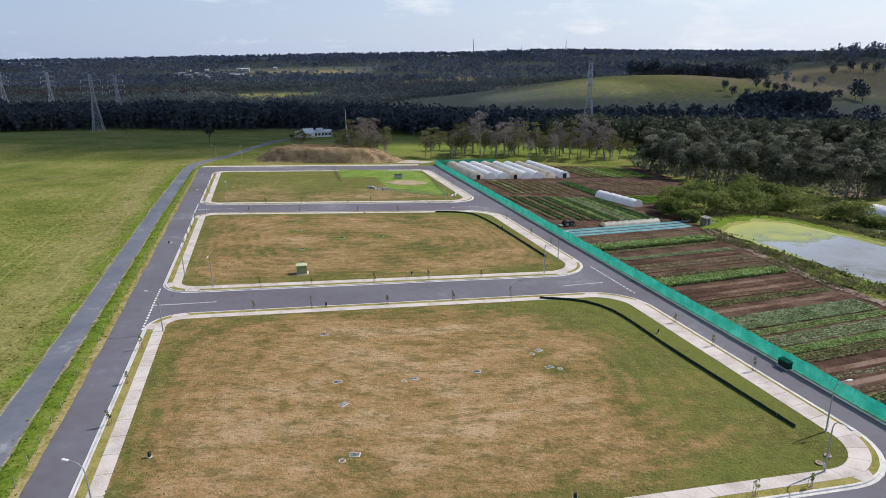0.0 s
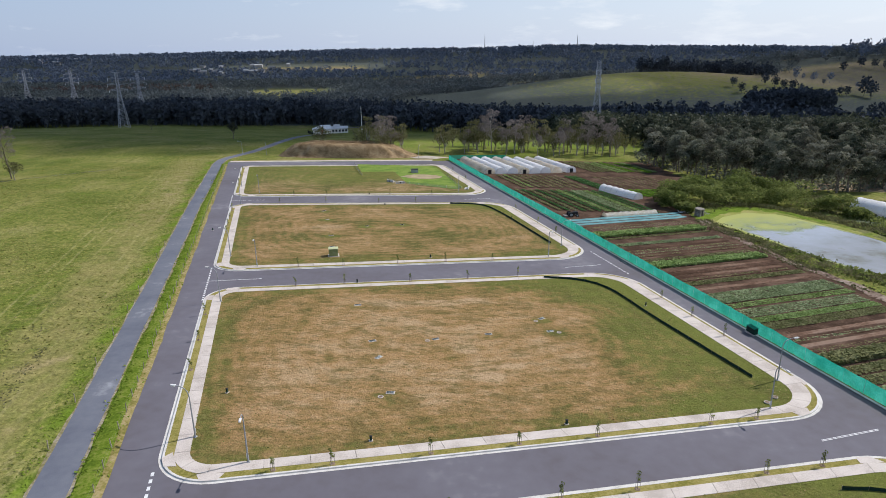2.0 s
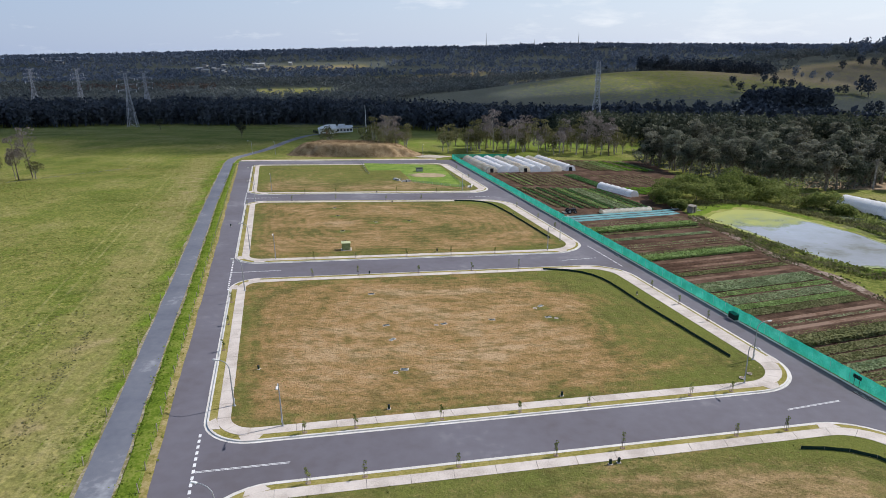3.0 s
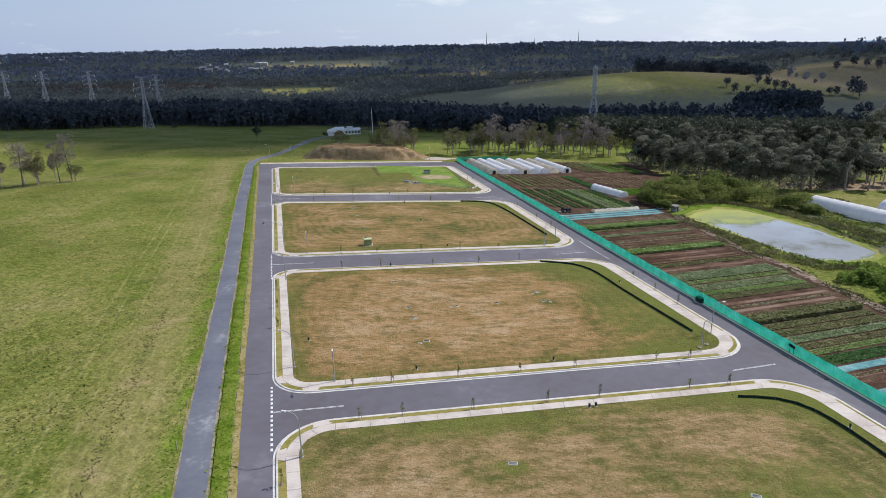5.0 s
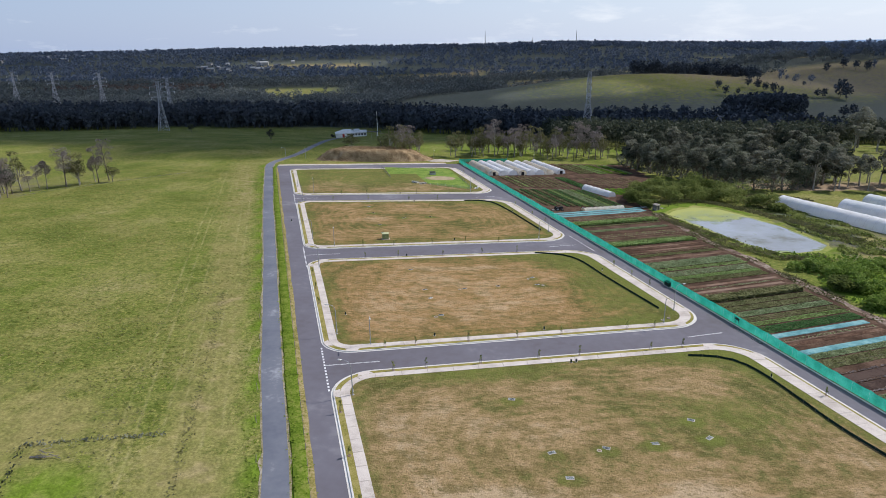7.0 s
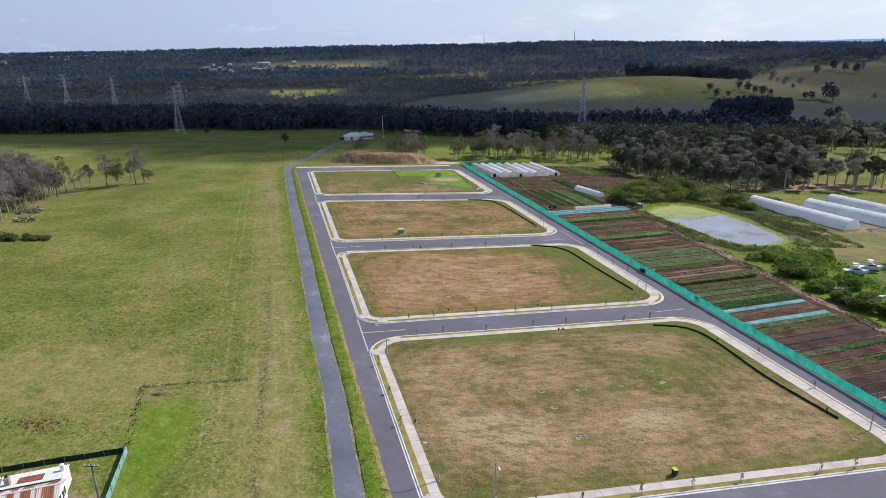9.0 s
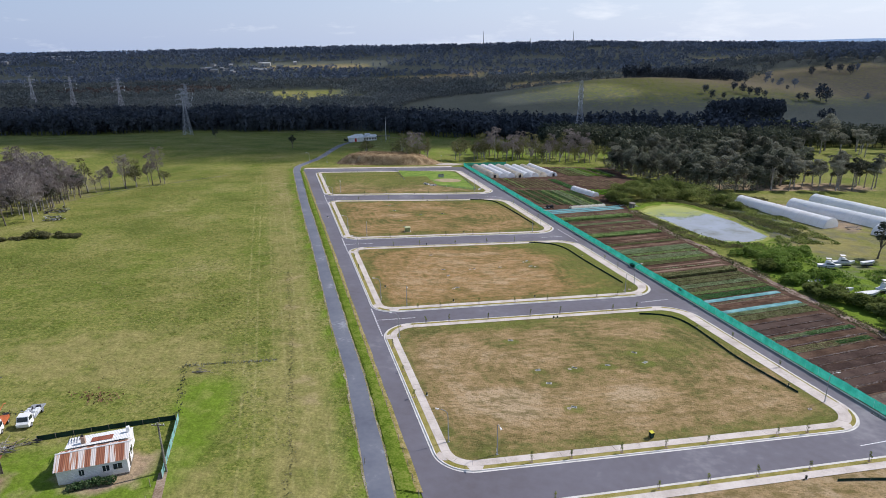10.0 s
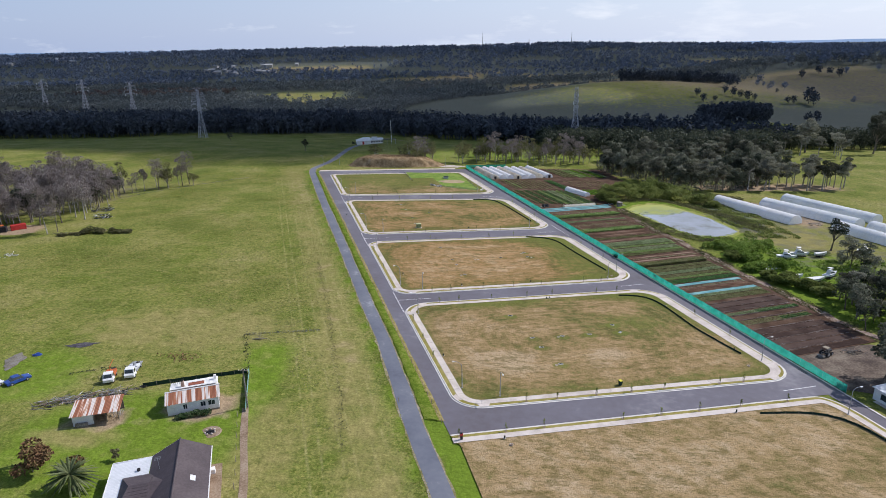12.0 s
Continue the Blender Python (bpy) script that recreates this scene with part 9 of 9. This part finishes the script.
def small_yard_things():
    x, y = 62.0, 146.6
    s = thing("pump_shed", "small grey sheet-metal pump shed by the pond", "shed", (x, y, zt(x, y)), turn=38)
    s.scale = (0.68, 0.72, 0.85)
    part("wall", box(-1.4, 1.4, -1.1, 1.1, 0, 2.0), M_WOOD, s)
    part("roof", slab([(-1.6, -1.3, 2.05), (1.6, -1.3, 2.05), (1.6, 1.3, 2.4), (-1.6, 1.3, 2.4)], 0.06), M_WOOD, s)
    part("door", box(-0.4, 0.4, -1.14, -1.103, 0.05, 1.8), M_DARK, s)
    x, y = -15.4, 207.8
    p = thing("pump_housing", "small grey outlet box on the basin grass", "outlet box", (x, y, zt(x, y) + 0.3), turn=10)
    part("body", box(-1.2, 1.2, -0.8, 0.8, 0, 1.1, bevel=0.05), M_STEEL, p)
    part("lid", box(-1.3, 1.3, -0.9, 0.9, 1.1, 1.22, bevel=0.03), M_DARK, p)
    for k, (xx, yy) in enumerate([(-22, 187.5), (-18.5, 185), (3, 179)]):
        g = thing("headwall", "pale concrete headwall at the basin edge", "headwall", (xx, yy, zt(xx, yy) + 0.25), "basin headwalls", turn=-40 + 60 * k)
        part("wall", box(-1.4, 1.4, -0.15, 0.15, 0, 0.7, bevel=0.02), M_KERB, g)
        part("apron", box(-1.4, 1.4, 0.16, 1.2, 0, 0.12, bevel=0.02), M_KERB, g)
        # dark disc on the solid wall paints the shade inside a pipe
        part("pipe_mouth", tube([(0, -0.2, 0.35), (0, -0.152, 0.35)], [0.25, 0.25], 10), M_DARK, g)
    # ring of bare earth with a low stone fire pit
    x, y = -53.7, -35.0
    f = thing("fire_pit", "round bare patch with charred fire pit", "fire pit", (x, y, zt(x, y)))
    part("earth_ring", tube([(0, 0, -0.05), (0, 0, 0.05)], [1.9, 1.75], 20), M_DIRT, f)
    part("ash", tube([(0, 0, 0.04), (0, 0, 0.08)], [0.75, 0.6], 12), M_DARK, f)
    for k in range(7):
        a = k * 0.9
        part("stone", box(0.85 * math.cos(a) - 0.16, 0.85 * math.cos(a) + 0.16, 0.85 * math.sin(a) - 0.13, 0.85 * math.sin(a) + 0.13, 0.03, 0.28, bevel=0.06), M_CONCRETE, f)
    part("log", tube([(-0.5, -0.2, 0.12), (0.5, 0.3, 0.16)], [0.09, 0.08], 6), M_DARK, f)
    x, y = -49.8, -26.8
    u = thing("power_pole", "tall grey timber power pole with crossarm", "power pole", (x, y, zt(x, y)))
    part("pole", tube([(0, 0, -0.2), (0, 0, 4), (0, 0, 8.0)], [0.16, 0.14, 0.11], 8), M_WOOD, u)
    part("cross_arm", box(-0.9, 0.9, -0.06, 0.06, 7.5, 7.62), M_WOOD, u)
    for k in (-0.8, -0.3, 0.3, 0.8):
        part("insulator", tube([(k, 0, 7.62), (k, 0, 7.8)], [0.05, 0.04], 6), M_WHITE, u)
    # shipping containers by the western wood
    for x, y, a, m, lab in ((-178, 92, 5, M_ORANGE, "faded orange shipping container"), (-171, 94, 40, M_RED, "red steel shipping container"), (-175, 89.5, 20, M_DARK, "dark tarpaulin-covered wooden crate on grass")):
        c = thing("shipping_container", lab, "container", (x, y, zt(x, y)), turn=a)
        c.scale = (0.8, 0.8, 0.75)
        part("body", box(-3, 3, -1.2, 1.2, 0.12, 2.6, bevel=0.03), m, c)
        for k in range(14):
            part("rib", box(-2.8 + 0.42 * k, -2.62 + 0.42 * k, -1.235, -1.203, 0.3, 2.45), m, c)
        for sx in (-2.6, 2.6):
            part("skid", box(sx - 0.3, sx + 0.3, -1.1, 1.1, -0.05, 0.119), M_DARK, c)
    x, y = 87.6, 61
    c = thing("sunken_tarp", "pale sagging sheet over a small frame", "tarpaulin", (x, y, zt(x, y)), turn=10)
    part("sheet", slab([(-3, -1.6, 0.7), (3, -1.4, 0.5), (3.2, 1.6, 0.9), (-2.8, 1.7, 1.0)], 0.05), M_PALEROOF, c)
    for sx, sy in ((-2.7, -1.4), (2.7, -1.2), (2.8, 1.4), (-2.6, 1.4)):
        part("leg", tube([(sx, sy, -0.1), (sx, sy, 0.66 if sx < 0 else 0.5)], [0.05, 0.05], 4), M_WOOD, c)


small_yard_things()


def palm(x, y):
    rng = np.random.default_rng(12)
    frond_mat = mat("palm_frond", [(0.055, 0.078, 0.022), (0.105, 0.128, 0.042), (0.17, 0.19, 0.08)], 0.8, 4.0, 0.5, 0.6, vary=0.3, through_light=0.3)
    t = thing("palm_tree", "broad date palm with arching green fronds", "palm tree", (x, y, zt(x, y)))
    part("trunk", tube([(0, 0, -0.2), (0, 0, 1.2), (0.05, 0, 2.4)], [0.42, 0.38, 0.34], 9), M_BARK, t)
    for k in range(84):
        a, up = k * 2.4, rng.uniform(-0.25, 1.15)
        ln = rng.uniform(2.9, 3.8)
        pts = [Vector((0, 0, 2.4)) + Vector((math.cos(a) * math.cos(up) * ln * s, math.sin(a) * math.cos(up) * ln * s, math.sin(up) * ln * s - 1.3 * s * s)) for s in np.linspace(0, 1, 7)]
        bm = bmesh.new()
        side = Vector((-math.sin(a), math.cos(a), 0))
        rows = []
        for i, p in enumerate(pts):
            wd = 0.19 * math.sin(math.pi * (0.12 + 0.86 * i / 6))
            rows.append([bm.verts.new(p + side * wd - Vector((0, 0, wd * 0.5))), bm.verts.new(p), bm.verts.new(p - side * wd - Vector((0, 0, wd * 0.5)))])
        for r0, r1 in zip(rows, rows[1:]):
            bm.faces.new((r0[0], r0[1], r1[1], r1[0]))
            bm.faces.new((r0[1], r0[2], r1[2], r1[1]))
        part("frond", bm, frond_mat, t)


palm(-68.3, -50.5)
bpy.data.objects["palm_tree"].scale = (1.15, 1.15, 1.1)
rt = gum_tree("garden_tree", "small round garden tree with reddish-brown leaves", 201, 4.6, 3.5, 1900, M_LEAF_RED, M_BARK, 8, 0.22, 0.25)
rt.matrix_world = pose(-76.7, -46.6, zt(-76.7, -46.6))
rt = gum_tree("garden_tree", "low garden shrub with rusty olive leaves", 202, 1.9, 1.6, 400, M_LEAF_RED, M_BARK, 7, 0.2, 0.2)
rt.matrix_world = pose(-71, -45.5, zt(-71, -45.5))
rt = gum_tree("garden_tree", "slender yellow-green garden shrub", 203, 2.2, 0.8, 260, M_LEAF_OLIVE, M_BARK, 6, 0.18, 0.2)
rt.matrix_world = pose(-65.6, -43.2, zt(-65.6, -43.2))
rt = gum_tree("garden_tree", "dark bushy tree beside the lawn", 204, 4.2, 2.4, 700, M_LEAF, M_BARK, 8, 0.25, 0.25)
rt.matrix_world = pose(-84, -50, zt(-84, -50))


def hedge():
    rng = np.random.default_rng(31)
    t = thing("hedge", "dense dark green shrubs along the cottage front", "hedge", (-58.6, -30.4, zt(-58.6, -30.4)), turn=19)
    blobs = [(k * 0.62 - 2.2, rng.normal() * 0.12, 0.5 + rng.uniform(-0.1, 0.15), 0.62, 0.85) for k in range(9)]
    v, f = leaf_cloud(crown_points(rng, blobs, 120), 0.16, rng)
    v[:, 2] = np.maximum(v[:, 2], 0.0)
    part_me("foliage", mesh_np("foliage", v, f, mat("hedge_leaves", [(0.02, 0.05, 0.012), (0.045, 0.085, 0.025), (0.12, 0.16, 0.07)], 0.8, 4.0)), t)


hedge()


def pasture_tufts():
    """Coarse tussocks scattered over the western pasture and the lots."""
    rng = np.random.default_rng(55)
    n = 90000
    x, y = rng.uniform(-150, -24, n), rng.uniform(-75, 240, n)
    lane = smooth_line(LANE)
    o = np.argsort(lane[:, 1])
    lx = np.interp(y, lane[o, 1], lane[o, 0])
    g = np.sin(x * 0.09 + 2 * np.sin(y * 0.05)) + np.sin(y * 0.13 + x * 0.05) + rng.normal(size=n) * 0.7
    keep = (x < lx - 4) & (y > 12) & (g > 0.2) & (np.hypot((x + 62) / 24, (y + 36) / 20) > 1)
    x, y = x[keep], y[keep]
    c = np.c_[x, y, land(x, y) + 0.07]
    v, f = leaf_cloud(c, 0.17, rng, flat=0.75)
    tagged(new("grass_tussocks", mesh_np("grass_tussocks", v, f, mat("tussock", [(0.15, 0.155, 0.030), (0.22, 0.21, 0.055), (0.31, 0.275, 0.11)], 0.2, 2.0, through_light=0.3))), "coarse tussocks in grazed pasture", "grass", kind="stuff")


pasture_tufts()


def lot_tufts():
    """Dry and green grass tufts standing on the vacant lots."""
    rng = np.random.default_rng(91)
    dry = mat("dry_tufts", [(0.17, 0.13, 0.05), (0.28, 0.205, 0.095), (0.38, 0.29, 0.15)], 0.3, 2.0, through_light=0.2)
    green = mat("green_tufts", [(0.08, 0.095, 0.02), (0.135, 0.145, 0.035), (0.19, 0.18, 0.06)], 0.3, 2.0, through_light=0.2)
    for rings in BLOCKS.values():
        o = rings[PATH_W + 0.0]
        poly = [tuple(p) for p in o]
        lo, hi = o.min(0), o.max(0)
        n = int((hi - lo).prod() * 2.6)
        q = rng.uniform(lo, hi, size=(n, 2))
        q = q[inside(poly, q[:, 0], q[:, 1])]
        g = np.sin(q[:, 0] * 0.21 + 1.5 * np.sin(q[:, 1] * 0.16)) + np.sin(q[:, 1] * 0.27 - q[:, 0] * 0.1) + rng.normal(size=len(q)) * 0.7
        for sel, mt, name in ((g > 0.9, green, "green grass tufts on the vacant lots"), (g < -0.9, dry, "dry straw tufts on the vacant lots")):
            p = q[sel]
            c = np.c_[p, land(p[:, 0], p[:, 1]) + 0.27]
            v, f = leaf_cloud(c, 0.09, rng, flat=0.8)
            tagged(new("grass_tussocks", mesh_np("grass_tussocks", v, f, mt)), name, "grass", kind="stuff")


lot_tufts()


def weed_lines():
    """Dark weeds grown up along old fence lines in the pasture."""
    rng = np.random.default_rng(23)
    for line, n in (([(-60, 4.5), (-52, 6.3), (-44, 7.7)], 260), ([(-60, 4.5), (-57, -4), (-54, -13)], 110), ([(-89, -15.5), (-84, -13.5), (-79, -12.5)], 120), ([(-165, 155), (-155, 170), (-141.7, 183), (-120, 203)], 520)):
        p = along(line, 0.2)
        q = p[rng.integers(0, len(p), n)] + rng.normal(size=(n, 2)) * 0.28
        c = np.c_[q, land(q[:, 0], q[:, 1]) + rng.uniform(0.03, 0.32, n)]
        v, f = leaf_cloud(c, 0.16, rng)
        tagged(new("weeds", mesh_np("weeds", v, f, M_LEAF)), "dark weeds along an old fence line", "weeds", kind="stuff")


weed_lines()


def field_bits():
    x, y = -100.5, -7.5
    t = thing("tarpaulin", "small blue tarpaulin thrown over a heap", "tarpaulin", (x, y, zt(x, y)), turn=20)
    bm = bmesh.new()
    bmesh.ops.create_icosphere(bm, subdivisions=2, radius=1.0)
    for q in bm.verts:
        q.co = Vector((q.co.x * 1.0, q.co.y * 0.6, max(q.co.z, -0.02) * 0.55 * (1 + 0.25 * math.sin(5 * q.co.x + 3 * q.co.y))))
    part("sheet", bm, M_BLUE, t)
    rng = np.random.default_rng(61)
    rust = mat("dead_bracken", [(0.11, 0.062, 0.03), (0.18, 0.105, 0.055), (0.25, 0.16, 0.09)], 0.5, 3.0, spec=0.06)
    n = 150
    q = np.array([-70.0, -7.0]) + rng.normal(size=(n, 2)) * [2.4, 1.0]
    c = np.c_[q, land(q[:, 0], q[:, 1]) + rng.uniform(0.03, 0.35, n)]
    v, f = leaf_cloud(c, 0.2, rng, 0.5)
    tagged(new("dead_bracken", mesh_np("dead_bracken", v, f, rust)), "patch of dead brown bracken in the pasture", "bracken", kind="stuff")


field_bits()
